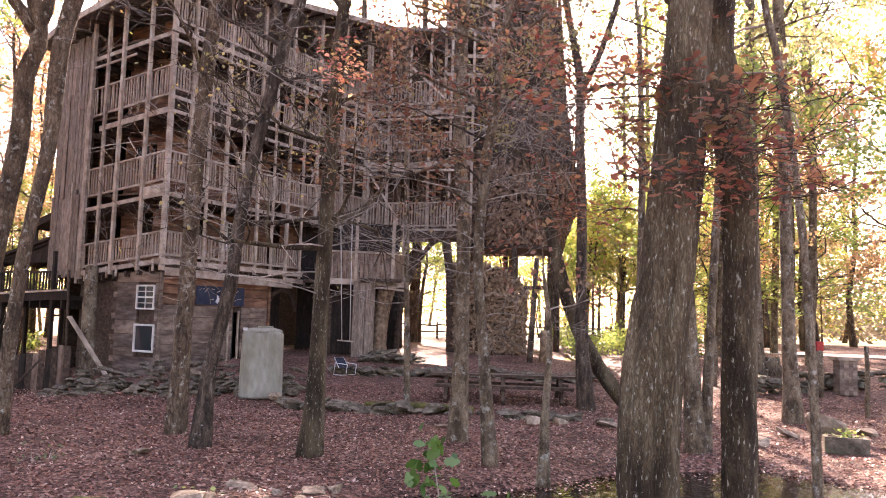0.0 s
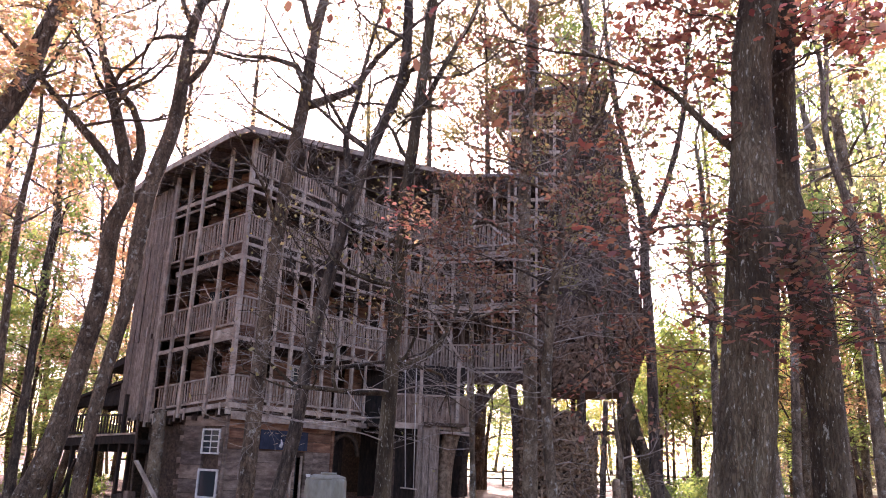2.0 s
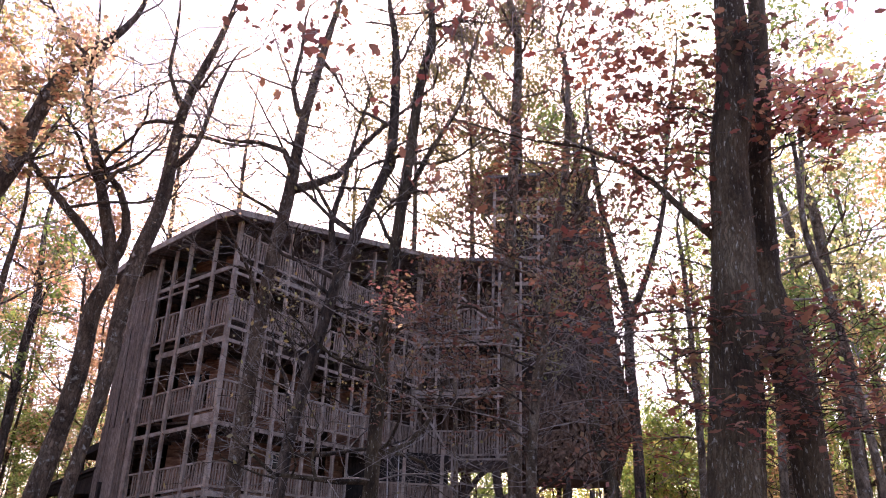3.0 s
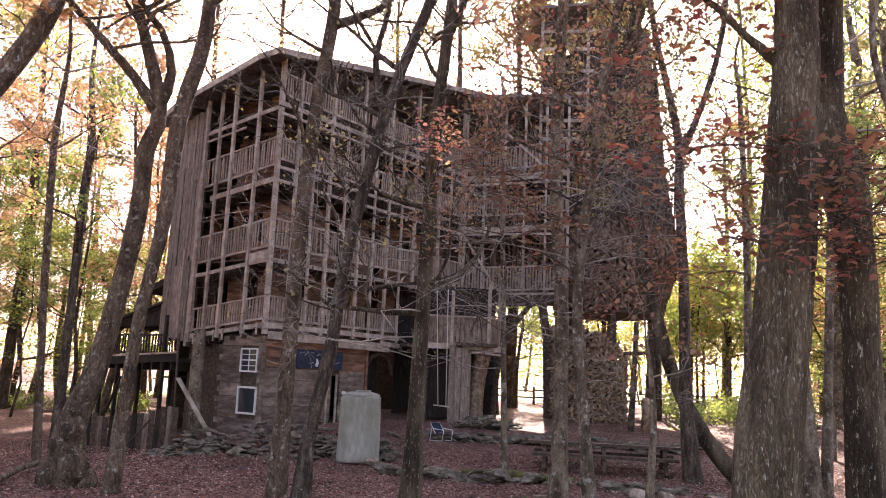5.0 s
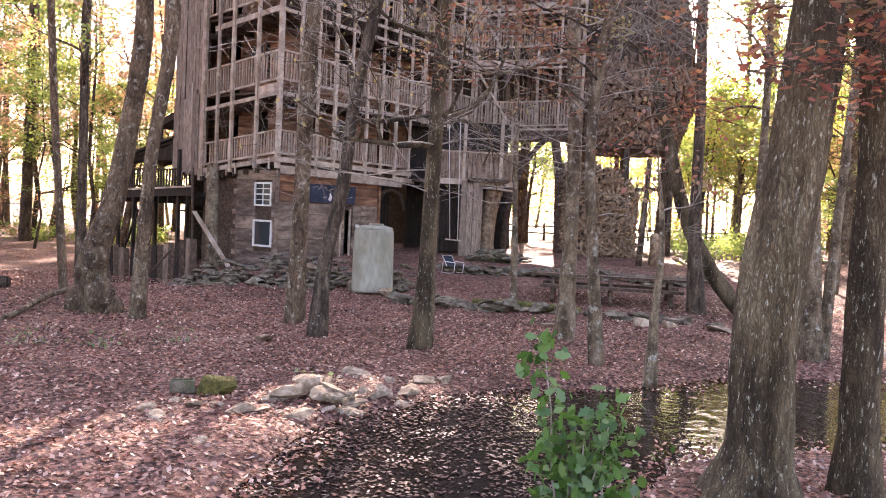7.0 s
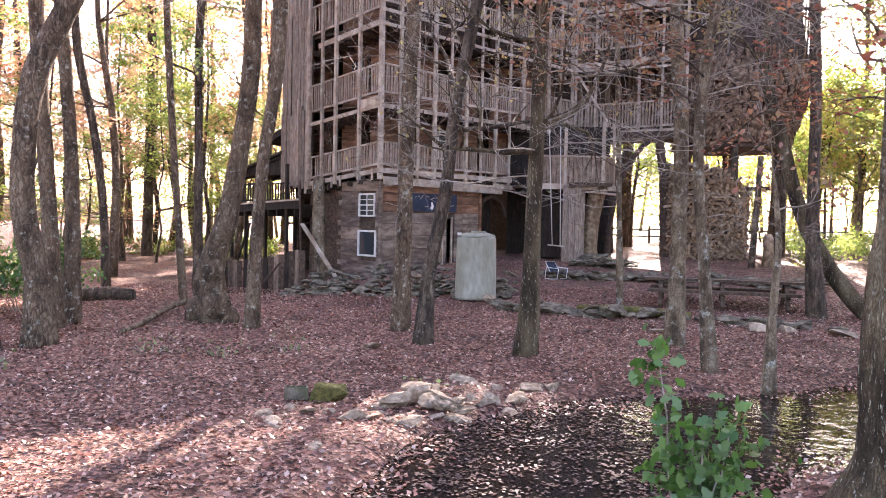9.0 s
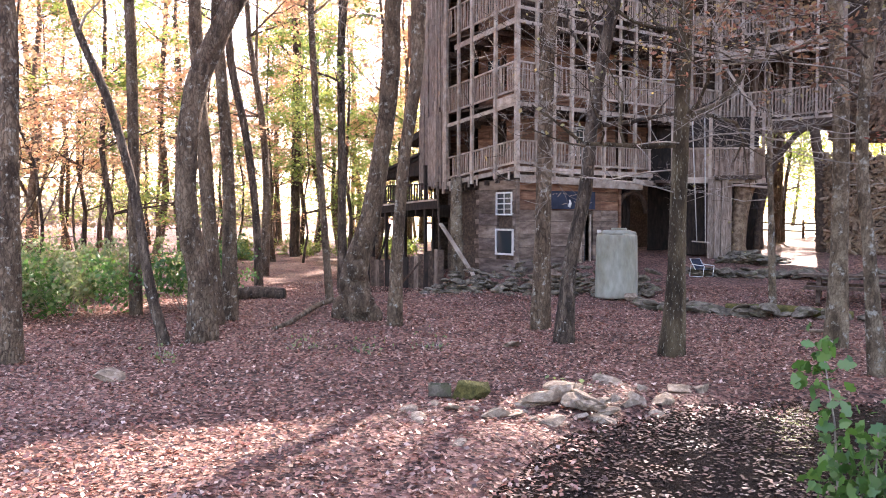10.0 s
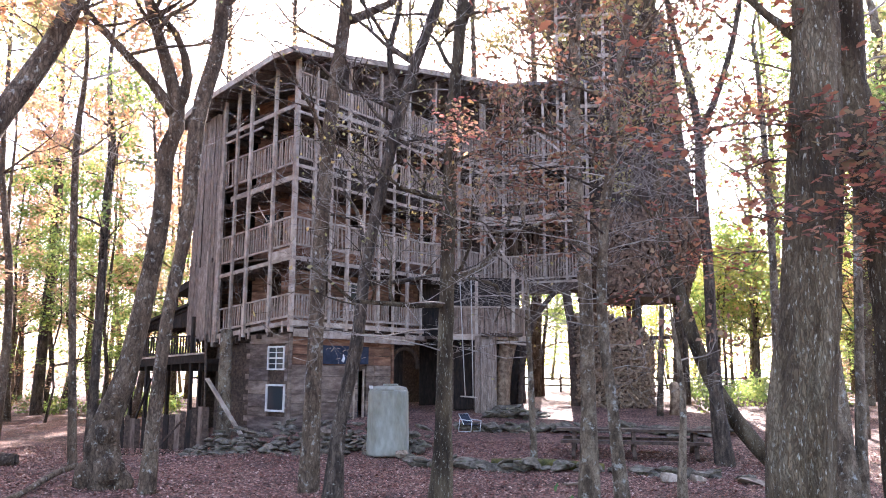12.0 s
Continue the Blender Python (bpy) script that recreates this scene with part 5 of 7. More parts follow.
def side_porch():
    """A porch behind the short face under one long dark roof slope, on posts over a cluttered undercroft."""
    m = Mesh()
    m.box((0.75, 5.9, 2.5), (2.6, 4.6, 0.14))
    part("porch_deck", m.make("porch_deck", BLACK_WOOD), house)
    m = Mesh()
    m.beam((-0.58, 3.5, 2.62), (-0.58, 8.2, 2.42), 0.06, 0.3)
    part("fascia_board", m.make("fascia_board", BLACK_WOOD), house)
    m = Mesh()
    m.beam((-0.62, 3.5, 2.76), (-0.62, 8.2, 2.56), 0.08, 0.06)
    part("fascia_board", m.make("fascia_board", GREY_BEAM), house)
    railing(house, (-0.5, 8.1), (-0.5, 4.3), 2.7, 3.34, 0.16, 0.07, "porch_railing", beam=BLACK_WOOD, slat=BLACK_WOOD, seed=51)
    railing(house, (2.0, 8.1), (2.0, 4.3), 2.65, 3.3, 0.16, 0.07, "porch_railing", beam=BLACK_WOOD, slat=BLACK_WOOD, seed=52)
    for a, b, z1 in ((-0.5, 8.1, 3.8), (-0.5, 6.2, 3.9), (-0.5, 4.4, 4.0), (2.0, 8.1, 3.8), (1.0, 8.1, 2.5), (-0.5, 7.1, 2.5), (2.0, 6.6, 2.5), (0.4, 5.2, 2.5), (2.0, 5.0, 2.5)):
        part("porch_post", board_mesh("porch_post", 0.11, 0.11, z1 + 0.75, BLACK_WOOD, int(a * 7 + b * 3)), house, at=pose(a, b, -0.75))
    # one roof slope falling away from the siding, with its rafters and the boarded wall under it
    def slope(b):
        return 4.5 - (b - 5.4) * 0.2
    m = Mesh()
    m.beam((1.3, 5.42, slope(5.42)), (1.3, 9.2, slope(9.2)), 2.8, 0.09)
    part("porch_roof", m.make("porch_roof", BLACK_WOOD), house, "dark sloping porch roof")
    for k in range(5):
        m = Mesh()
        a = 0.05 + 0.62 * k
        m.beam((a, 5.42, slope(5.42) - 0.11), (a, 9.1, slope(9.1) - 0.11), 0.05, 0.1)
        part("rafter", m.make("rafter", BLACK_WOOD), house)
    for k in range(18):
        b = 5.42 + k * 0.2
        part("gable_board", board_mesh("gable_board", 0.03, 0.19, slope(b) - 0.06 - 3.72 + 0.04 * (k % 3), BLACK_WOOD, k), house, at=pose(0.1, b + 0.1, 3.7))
    # small eave of the room behind
    m = Mesh()
    m.beam((0.9, 5.42, 5.45), (0.9, 7.2, 4.95), 1.5, 0.1)
    part("upper_eave", m.make("upper_eave", BLACK_WOOD), house)
    m = Mesh()
    m.beam((0.12, 5.42, 5.33), (0.12, 7.2, 4.83), 0.05, 0.2)
    part("fascia_board", m.make("fascia_board", BLACK_WOOD), house)
    part("eave_wall", board_mesh("eave_wall", 0.05, 0.7, 1.2, BLACK_WOOD, 4), house, at=pose(0.2, 6.9, 3.9))
    # joists under the deck, a low board wall at the back; undercroft shade coloured in
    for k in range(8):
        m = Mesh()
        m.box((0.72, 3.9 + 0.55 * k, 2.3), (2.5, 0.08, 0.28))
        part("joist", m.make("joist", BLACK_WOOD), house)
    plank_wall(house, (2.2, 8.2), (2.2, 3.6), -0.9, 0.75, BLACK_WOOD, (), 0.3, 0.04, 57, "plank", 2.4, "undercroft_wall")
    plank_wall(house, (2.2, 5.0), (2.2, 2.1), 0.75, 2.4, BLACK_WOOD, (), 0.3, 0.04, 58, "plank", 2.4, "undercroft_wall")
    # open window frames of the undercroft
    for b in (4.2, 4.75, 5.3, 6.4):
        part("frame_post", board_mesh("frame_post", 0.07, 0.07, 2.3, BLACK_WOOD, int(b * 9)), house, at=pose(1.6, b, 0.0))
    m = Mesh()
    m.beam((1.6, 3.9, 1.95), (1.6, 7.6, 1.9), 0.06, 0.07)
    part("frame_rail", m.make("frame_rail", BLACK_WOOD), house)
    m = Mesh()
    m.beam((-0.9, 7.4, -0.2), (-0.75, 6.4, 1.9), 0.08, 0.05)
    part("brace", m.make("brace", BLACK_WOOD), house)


house_floors()
house_posts()
house_rails()
log_room()
inner_walls()
siding()
roof()
side_porch()

# tree-trunk post under the balcony's end, and the plank that leans on it
m = Mesh()
pts, radii = smooth_path([(-10.4, 23.4, -0.7, 0.27), (-10.45, 23.55, 0.8, 0.21), (-10.6, 23.8, 2.2, 0.2), (-10.75, 24.15, 3.45, 0.19)])
m.tube(pts, radii, 12, 0.05, 3)
part("trunk_post", m.make("trunk_post", BARK_PALE, True), house, "peeled tree-trunk post under the balcony", world=True)

# ---- wing and tower ----


def wing():
    """Balconies that bridge from the house to the tower, over the archway."""
    line = [(-3.3, 32.5), (-1.55, 32.25), (0.17, 31.55), (1.1, 31.15)]
    back = [(-4.7, 33.5), (-1.5, 34.6), (0.4, 34.0), (1.5, 33.4)]
    for i, (z, rail) in enumerate(((5.82, (5.92, 6.9)), (8.6, (9.08, 9.78)), (10.8, (11.05, 12.0)))):
        m = Mesh()
        for (p, q), (r, s) in zip(zip(line, line[1:]), zip(back, back[1:])):
            k = len(m.v)
            for zz in (z - 0.16, z):
                m.v += [Vector((*p, zz)), Vector((*q, zz)), Vector((*s, zz)), Vector((*r, zz))]
            for f in ((3, 2, 1, 0), (4, 5, 6, 7), (0, 1, 5, 4), (1, 2, 6, 5), (2, 3, 7, 6), (3, 0, 4, 7)):
                m.f.append([k + j for j in f])
        part("bridge_deck", m.make("bridge_deck", DARK_WOOD), house, world=True)
        for j, (p, q) in enumerate(zip(line, line[1:])):
            m = Mesh()
            m.beam((*p, z - 0.12), (*q, z - 0.12), 0.06, 0.24)
            rim = part("rim_board", m.make("rim_board", GREY_BEAM), house, world=True)
            world_railing(p, q, *rail, seed=60 + i * 5 + j)
    for j, (x, y) in enumerate([(-3.2, 32.42), (-2.4, 32.3), (-1.55, 32.18), (-0.7, 31.85), (0.17, 31.48), (1.05, 31.1)]):
        part("post", board_mesh("post", 0.1, 0.1, 13.8 - 5.7, GREY_BEAM, 70 + j), house, world=True, at=pose(x, y, 5.7))
    for p, q in (((-3.2, 32.35, 8.2), (-1.9, 32.2, 6.2)), ((-3.2, 32.35, 10.6), (-2.2, 32.2, 9.0)), ((-1.5, 32.1, 12.6), (0.1, 31.5, 11.0)), ((-3.3, 32.35, 8.25), (0.9, 31.1, 8.15)), ((-3.3, 32.3, 10.35), (0.9, 31.05, 10.3))):
        m = Mesh()
        m.beam(p, q, 0.06, 0.09)
        part("brace", m.make("brace", GREY_BEAM), house, world=True)
    # walls and boards darkened in colour for the deep shade behind the railings
    w = Mesh()
    for (p, q) in zip(back, back[1:]):
        w.beam((*p, 10.1), (*q, 10.1), 0.06, 9.0)
    part("wing_wall", w.make("wing_wall", DARK_WOOD), house, world=True)
    w = Mesh()
    w.box((10.45, 3.4, 9.4), (0.08, 6.2, 8.0))
    part("end_wall", w.make("end_wall", DARK_WOOD), house)
    w = Mesh()
    w.box((10.42, 2.7, 13.45), (0.08, 4.4, 0.9))
    part("end_wall", w.make("end_wall", DARK_WOOD), house)
    w = Mesh()
    w.box((8.6, 2.94, 12.7), (3.5, 0.06, 1.4))
    part("partition", w.make("partition", DARK_WOOD), house)
    rng = random.Random(61)
    for j in range(26):
        t = j / 25 * 2.999
        i = int(t)
        p, q = Vector(back[i]), Vector(back[i + 1])
        c = p.lerp(q, t - i)
        part("board", board_mesh("board", 0.2, 0.04, rng.uniform(3.0, 8.4), PORCH_WOOD if j % 3 else DARK_WOOD, j), house, world=True, at=pose(c.x - 0.02, c.y - 0.08, 5.95, 0, 0, 28))
    m = Mesh()
    m.beam((-4.9, 34.0, 14.3), (1.6, 33.0, 13.9), 3.8, 0.14)
    part("wing_roof", m.make("wing_roof", ROOF_MAT), house, world=True)


def world_railing(p, q, z0, z1, seed=0, gap=0.12, width=0.06, slat=None):
    """As railing(), in the place's own numbers."""
    rng = random.Random(seed)
    p, q = Vector((*p, 0)), Vector((*q, 0))
    up = Vector((0, 0, 1))
    m = Mesh()
    m.beam(p + up * z1, q + up * z1, 0.09, 0.05)
    ob = part("railing", m.make("railing", GREY_BEAM), house, world=True)
    m = Mesh()
    m.beam(p + up * (z0 + 0.03), q + up * (z0 + 0.03), 0.06, 0.07)
    part("bottom_rail", m.make("bottom_rail", GREY_BEAM), ob, world=True)
    d = q - p
    turn = math.degrees(math.atan2(d.y, d.x))
    n = int(d.length / gap)
    key = (round(z1 - z0, 2), width, 9, "w")
    if key not in BALUSTERS:
        BALUSTERS[key] = board_mesh("baluster", width, 0.025, key[0] + 0.02, slat or GREY_WOOD, 5, 0.01)
    for i in range(1, n):
        c = p + d * (i / n)
        part("baluster", BALUSTERS[key], ob, at=pose(c.x, c.y, z0 + 0.01, 0, 0, turn) @ pose(0, 0, 0, 0, rng.gauss(0, 1.2), 0))


def front_porch():
    """Board-clad balcony box under the bridge, its pillars and the dark door below."""
    p, q, r = (-4.35, 27.9), (-1.75, 28.6), (-1.45, 29.9)
    m = Mesh()
    m.beam((*p, 3.42), (*q, 3.42), 0.1, 0.2)
    m.beam((*q, 3.42), (*r, 3.42), 0.1, 0.2)
    part("rim_board", m.make("rim_board", GREY_BEAM), house, world=True)
    m = Mesh()
    m.beam((-3.2, 29.0, 3.5), (-1.8, 29.45, 3.5), 2.2, 0.12)
    part("porch_deck", m.make("porch_deck", DARK_WOOD), house, world=True)
    rng = random.Random(66)
    for a, b, n in ((p, q, 17), (q, r, 8)):
        turn = math.degrees(math.atan2(b[1] - a[1], b[0] - a[0]))
        for k in range(n):
            t = (k + 0.5) / n
            part("board", board_mesh("board", 0.14, 0.03, 0.95 + rng.uniform(-0.02, 0.03), PORCH_WOOD, k), house, world=True,
                 at=pose(a[0] + (b[0] - a[0]) * t, a[1] + (b[1] - a[1]) * t, 3.52, 0, 0, turn))
        m = Mesh()
        m.beam((*a, 4.5), (*b, 4.5), 0.1, 0.06)
        part("hand_rail", m.make("hand_rail", GREY_BEAM), house, world=True)
    for x, y, z0, z1, w in ((-4.3, 27.95, 3.4, 5.8, 0.1), (-3.1, 28.25, 3.4, 5.8, 0.1), (-1.8, 28.6, 3.4, 5.8, 0.12), (-1.5, 29.8, 3.4, 5.8, 0.1)):
        part("post", board_mesh("post", w, w, z1 - z0, GREY_BEAM, int(z1 * 9 + x)), house, world=True, at=pose(x, y, z0))
    # pillars under the box: pale boards round one, a bare trunk beside it
    for k, (x, y) in enumerate(((-3.05, 28.15), (-2.83, 28.1), (-2.62, 28.2), (-2.5, 28.4))):
        m = Mesh()
        m.box((x, y, 1.95 + 0.05 * k), (0.21, 0.05, 3.0 - 0.3 * (k % 2)), pose(0, 0, 0, 0, 0, 12 * k).to_3x3())
        part("pillar_board", m.make("pillar_board", SIDING_WOOD), house, "weathered grey-brown board on a pillar", world=True)
    m = Mesh()
    pts, radii = smooth_path([(-2.15, 28.7, 0.3, 0.36), (-2.2, 28.7, 1.2, 0.26), (-2.15, 28.75, 2.4, 0.27), (-1.95, 28.8, 3.45, 0.34)])
    m.tube(pts, radii, 12, 0.06, 8)
    part("trunk_post", m.make("trunk_post", SPLIT_WOOD, True), house, "tawny bare tree-trunk pillar", world=True)
    m = Mesh()
    m.beam((-2.4, 28.4, 3.25), (-1.2, 28.7, 3.15), 0.5, 0.06)
    part("bracket_board", m.make("bracket_board", GREY_BEAM), house, world=True)
    # walls below the porch, the shade there painted as black timber
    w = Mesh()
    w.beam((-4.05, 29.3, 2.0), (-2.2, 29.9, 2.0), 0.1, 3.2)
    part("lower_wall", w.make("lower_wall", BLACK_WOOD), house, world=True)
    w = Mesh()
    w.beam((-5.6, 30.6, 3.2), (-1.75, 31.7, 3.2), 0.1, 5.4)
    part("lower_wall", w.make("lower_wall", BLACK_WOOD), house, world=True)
    w = Mesh()
    w.beam((-5.3, 29.6, 3.42), (-2.1, 30.5, 3.42), 2.4, 0.1)
    part("porch_ceiling", w.make("porch_ceiling", DARK_WOOD), house, world=True)
    # door coloured near black, for the shade and against sky reflections
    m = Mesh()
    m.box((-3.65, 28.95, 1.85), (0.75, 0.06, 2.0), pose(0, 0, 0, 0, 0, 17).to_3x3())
    part("door", m.make("door", BLACK_WOOD), house, "dark door under the porch, its shade put into the colour", world=True)
    for x, y in ((-4.05, 28.75), (-3.25, 28.98)):
        m = Mesh()
        m.box((x, y, 1.85), (0.1, 0.1, 2.2), pose(0, 0, 0, 0, 0, 17).to_3x3())
        part("door_post", m.make("door_post", DARK_WOOD), house, world=True)


def archway():
    """Curved timbers of the passage between house and tower."""
    for k, pts in enumerate(([(-1.75, 30.9, 0.8), (-1.62, 30.95, 2.4), (-1.35, 31.0, 3.6), (-0.95, 31.05, 4.5), (-0.5, 31.1, 5.1), (0.0, 31.1, 5.5)],
                             [(0.42, 31.0, 0.7), (0.36, 31.0, 2.6), (0.3, 31.0, 4.0), (0.1, 31.0, 5.3)],
                             [(-1.75, 32.6, 0.8), (-1.7, 32.6, 3.6), (-1.0, 32.7, 5.2)])):
        p, r = smooth_path([(*q, (0.14 if k == 0 else 0.2) - 0.01 * i) for i, q in enumerate(pts)], 0.4)
        m = Mesh()
        m.tube(p, r, 8, 0.08, k)
        part("arch_timber", m.make("arch_timber", DARK_WOOD, True), house, world=True)
    m = Mesh()
    m.beam((-3.3, 32.9, 5.55), (1.0, 31.9, 5.55), 1.6, 0.3)
    part("bridge_beam", m.make("bridge_beam", DARK_WOOD), house, world=True)


wing()
front_porch()
archway()

TOWER = (2.9, 33.9)
tower = thing("tower", (*TOWER, gz(*TOWER)), "tall round tower clad in split wood with a small roofed lookout", "tower")


def build_tower():
    cx, cy = TOWER
    sides = 12
    ring = lambda r, z, k: Vector((cx + r * math.cos(2 * math.pi * k / sides), cy + r * math.sin(2 * math.pi * k / sides), z))
    for z, r in ((5.25, 2.3), (8.4, 3.0), (10.8, 2.6), (15.2, 2.1)):
        m = Mesh()
        k0 = len(m.v)
        for zz in (z - 0.12, z):
            m.v += [ring(r, zz, k) for k in range(sides)]
        m.f.append([k0 + k for k in reversed(range(sides))])
        m.f.append([k0 + sides + k for k in range(sides)])
        m.f += [[k0 + k, k0 + (k + 1) % sides, k0 + sides + (k + 1) % sides, k0 + sides + k] for k in range(sides)]
        part("tower_floor", m.make("tower_floor", DARK_WOOD), tower, world=True)
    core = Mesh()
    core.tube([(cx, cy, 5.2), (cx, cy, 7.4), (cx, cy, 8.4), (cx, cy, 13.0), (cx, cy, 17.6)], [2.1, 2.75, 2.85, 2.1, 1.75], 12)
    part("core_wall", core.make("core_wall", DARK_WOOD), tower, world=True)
    for k in range(sides):
        if k % 2:
            p = ring(2.2, 5.2, k)
            m = Mesh()
            m.tube([(p.x, p.y, gz(p.x, p.y) - 0.1), (p.x, p.y, 5.2)], [0.13, 0.11], 8, 0.05, k)
            part("leg", m.make("leg", BARK_DARK, True), tower, world=True)
    # split-wood cladding: uneven short pieces laid every way round the drum
    rng = random.Random(81)
    shapes = [board_mesh("shingle", 0.12, 0.06, L, SHINGLE if L < 0.4 else BROWN_WOOD, int(L * 100)) for L in (0.28, 0.36, 0.46)]
    count = 0
    joined = Mesh()
    for row in range(20):
        z = 5.3 + row * 0.16
        for k in range(58):
            t = math.pi * (1.0 + 1.0 * k / 57)
            rr = 2.2 + 0.7 * min(1.0, (z - 5.2) / 2.2) + rng.uniform(-0.03, 0.06)
            mt = pose(cx + rr * math.cos(t), cy + rr * math.sin(t), z + rng.uniform(-0.05, 0.05), 0, 0, math.degrees(t) + 90) @ pose(0, 0, 0, 0, rng.gauss(0, 38), 0)
            if 34 <= k <= 46 and row < 22 and count < 280:
                part("shingle", rng.choice(shapes), tower, world=True, at=mt)
                count += 1
            else:
                joined.box(mt @ Vector((0, 0, 0.18)), (0.12, 0.06, rng.uniform(0.25, 0.45)), mt.to_3x3())
    tagged(part("shingles", joined.make("shingles", SHINGLE), tower, world=True), kind="stuff")
    # upright poles above
    for k in range(34):
        t = math.pi * (0.95 + 1.1 * k / 33)
        rr = 2.95
        h = rng.uniform(2.2, 3.3)
        m = Mesh()
        x, y = cx + rr * math.cos(t), cy + rr * math.sin(t)
        m.tube([(x, y, 8.4), (x + rng.gauss(0, 0.06), y + rng.gauss(0, 0.05), 8.4 + h)], [0.045, 0.03], 6, 0.05, k)
        part("pole", m.make("pole", BARK_DARK, True), tower, world=True)
    # upright slats round the upper stage
    for k in range(40):
        t = math.pi * (0.95 + 1.1 * k / 39)
        z0, z1 = rng.uniform(10.6, 12.5), rng.uniform(15.0, 17.4)
        m = Mesh()
        a, b = 2.32, 1.95
        m.tube([(cx + a * math.cos(t), cy + a * math.sin(t), z0), (cx + b * math.cos(t + rng.gauss(0, 0.02)), cy + b * math.sin(t), z1)], [0.05, 0.035], 6, 0.05, k)
        part("pole", m.make("pole", BARK_DARK, True), tower, world=True)
    # lookout: open frame with a slanted roof
    x0, x1, y0, y1 = cx - 3.0, cx + 0.9, cy - 1.7, cy + 1.5
    for x in (x0, (x0 + x1) / 2, x1):
        for y in (y0, y1):
            part("post", board_mesh("post", 0.12, 0.12, 7.4, GREY_BEAM, int(x * 7)), tower, world=True, at=pose(x, y, 10.7))
    for z in (12.4, 13.2, 14.4, 15.4, 16.4, 17.2):
        m = Mesh()
        m.beam((x0, y0, z), (x1, y0, z), 0.05, 0.14)
        m.beam((x0, y0, z), (x0, y1, z), 0.05, 0.14)
        part("cross_board", m.make("cross_board", GREY_BEAM), tower, world=True)
    m = Mesh()
    m.box(((x0 + x1) / 2, y1, 14.2), (x1 - x0, 0.06, 6.6))
    m.box(((x0 + x1) / 2 + 0.6, y0 + 0.5, 13.6), (2.4, 0.06, 5.0))
    part("back_wall", m.make("back_wall", DARK_WOOD), tower, world=True)
    m = Mesh()
    m.beam((x0 - 0.5, (y0 + y1) / 2, 18.05), (x1 + 0.5, (y0 + y1) / 2, 18.4), y1 - y0 + 1.0, 0.12)
    part("roof", m.make("roof", ROOF_MAT), tower, world=True)


build_tower()


def firewood_stack():
    cx, cy = 1.85, 31.5
    th = thing("firewood_stack", (cx, cy, gz(cx, cy)), "tall round stack of split firewood under the tower", "firewood")
    z0 = gz(cx, cy)
    core = Mesh()
    core.tube([(cx, cy, z0 - 0.1), (cx, cy, 2.5), (cx - 0.15, cy, 4.2)], [1.38, 1.34, 1.15], 16)
    part("core", core.make("core", DARK_WOOD), th, world=True)
    rng = random.Random(90)
    shapes = []
    for k, L in enumerate((0.3, 0.38, 0.46, 0.34)):
        m = Mesh()
        m.tube([(-L / 2, 0, 0), (L / 2, 0, 0)], [0.06, 0.055], 3 + k % 2, 0.2, k)
        shapes.append(m.make("billet", SPLIT_WOOD))
    for row in range(30):
        z = z0 + 0.05 + row * 0.115
        for k in range(29):
            t = math.pi * (1.02 + 0.96 * k / 28) + rng.uniform(-0.04, 0.04)
            if z > 4.25 - 0.9 * max(0, math.cos(t)) + 0.2 * rng.random():
                continue
            rr = 1.45 + rng.uniform(-0.06, 0.1)
            mt = pose(cx + rr * math.cos(t), cy + rr * math.sin(t), z, 0, 0, math.degrees(t) + 90) @ pose(0, 0, 0, rng.uniform(0, 90), rng.gauss(0, 55), rng.gauss(0, 30))
            part("billet", rng.choice(shapes), th, world=True, at=mt)


firewood_stack()


def water_tank():
    th = thing("water_tank", (-4.47, 20.0, 0.13), "pale grey-green plastic water tank with a ribbed lid on stones", "tank", turn=8)
    m = Mesh()
    prof = [(0.515, 0.0), (0.53, 0.06), (0.525, 0.5), (0.515, 1.0), (0.505, 1.45), (0.5, 1.56), (0.46, 1.62)]
    sides = 28
    for r, z in prof:
        for k in range(sides):
            t = 2 * math.pi * k / sides
            # rounded square section
            c, s = math.cos(t), math.sin(t)
            q = r * (abs(c) ** 3.4 + abs(s) ** 3.4) ** (-1 / 3.4)
            m.v.append(Vector((q * c, q * s, z)))
    for i in range(len(prof) - 1):
        for k in range(sides):
            k2 = (k + 1) % sides
            m.f.append([i * sides + k, i * sides + k2, (i + 1) * sides + k2, (i + 1) * sides + k])
    m.f.append(list(range(sides))[::-1])
    m.f.append([(len(prof) - 1) * sides + k for k in range(sides)])
    part("tank_body", m.make("tank_body", TANK_MAT, True), th)
    m = Mesh()
    m.tube([(0, 0, 1.6), (0, 0, 1.66), (0, 0, 1.7), (0, 0, 1.71)], [0.5, 0.47, 0.34, 0.3], 24)
    part("lid", m.make("lid", TANK_MAT, True), th)
    m = Mesh()
    m.tube([(0.05, 0, 1.7), (0.05, 0, 1.76)], [0.2, 0.19], 16)
    part("cap", m.make("cap", TANK_MAT, True), th)
    m = Mesh()
    m.box((-0.42, -0.3, 1.68), (0.1, 0.08, 0.07))
    part("inlet", m.make("inlet", WHITE_PAINT), th)


water_tank()

STONES, PALE_STONES = [], []


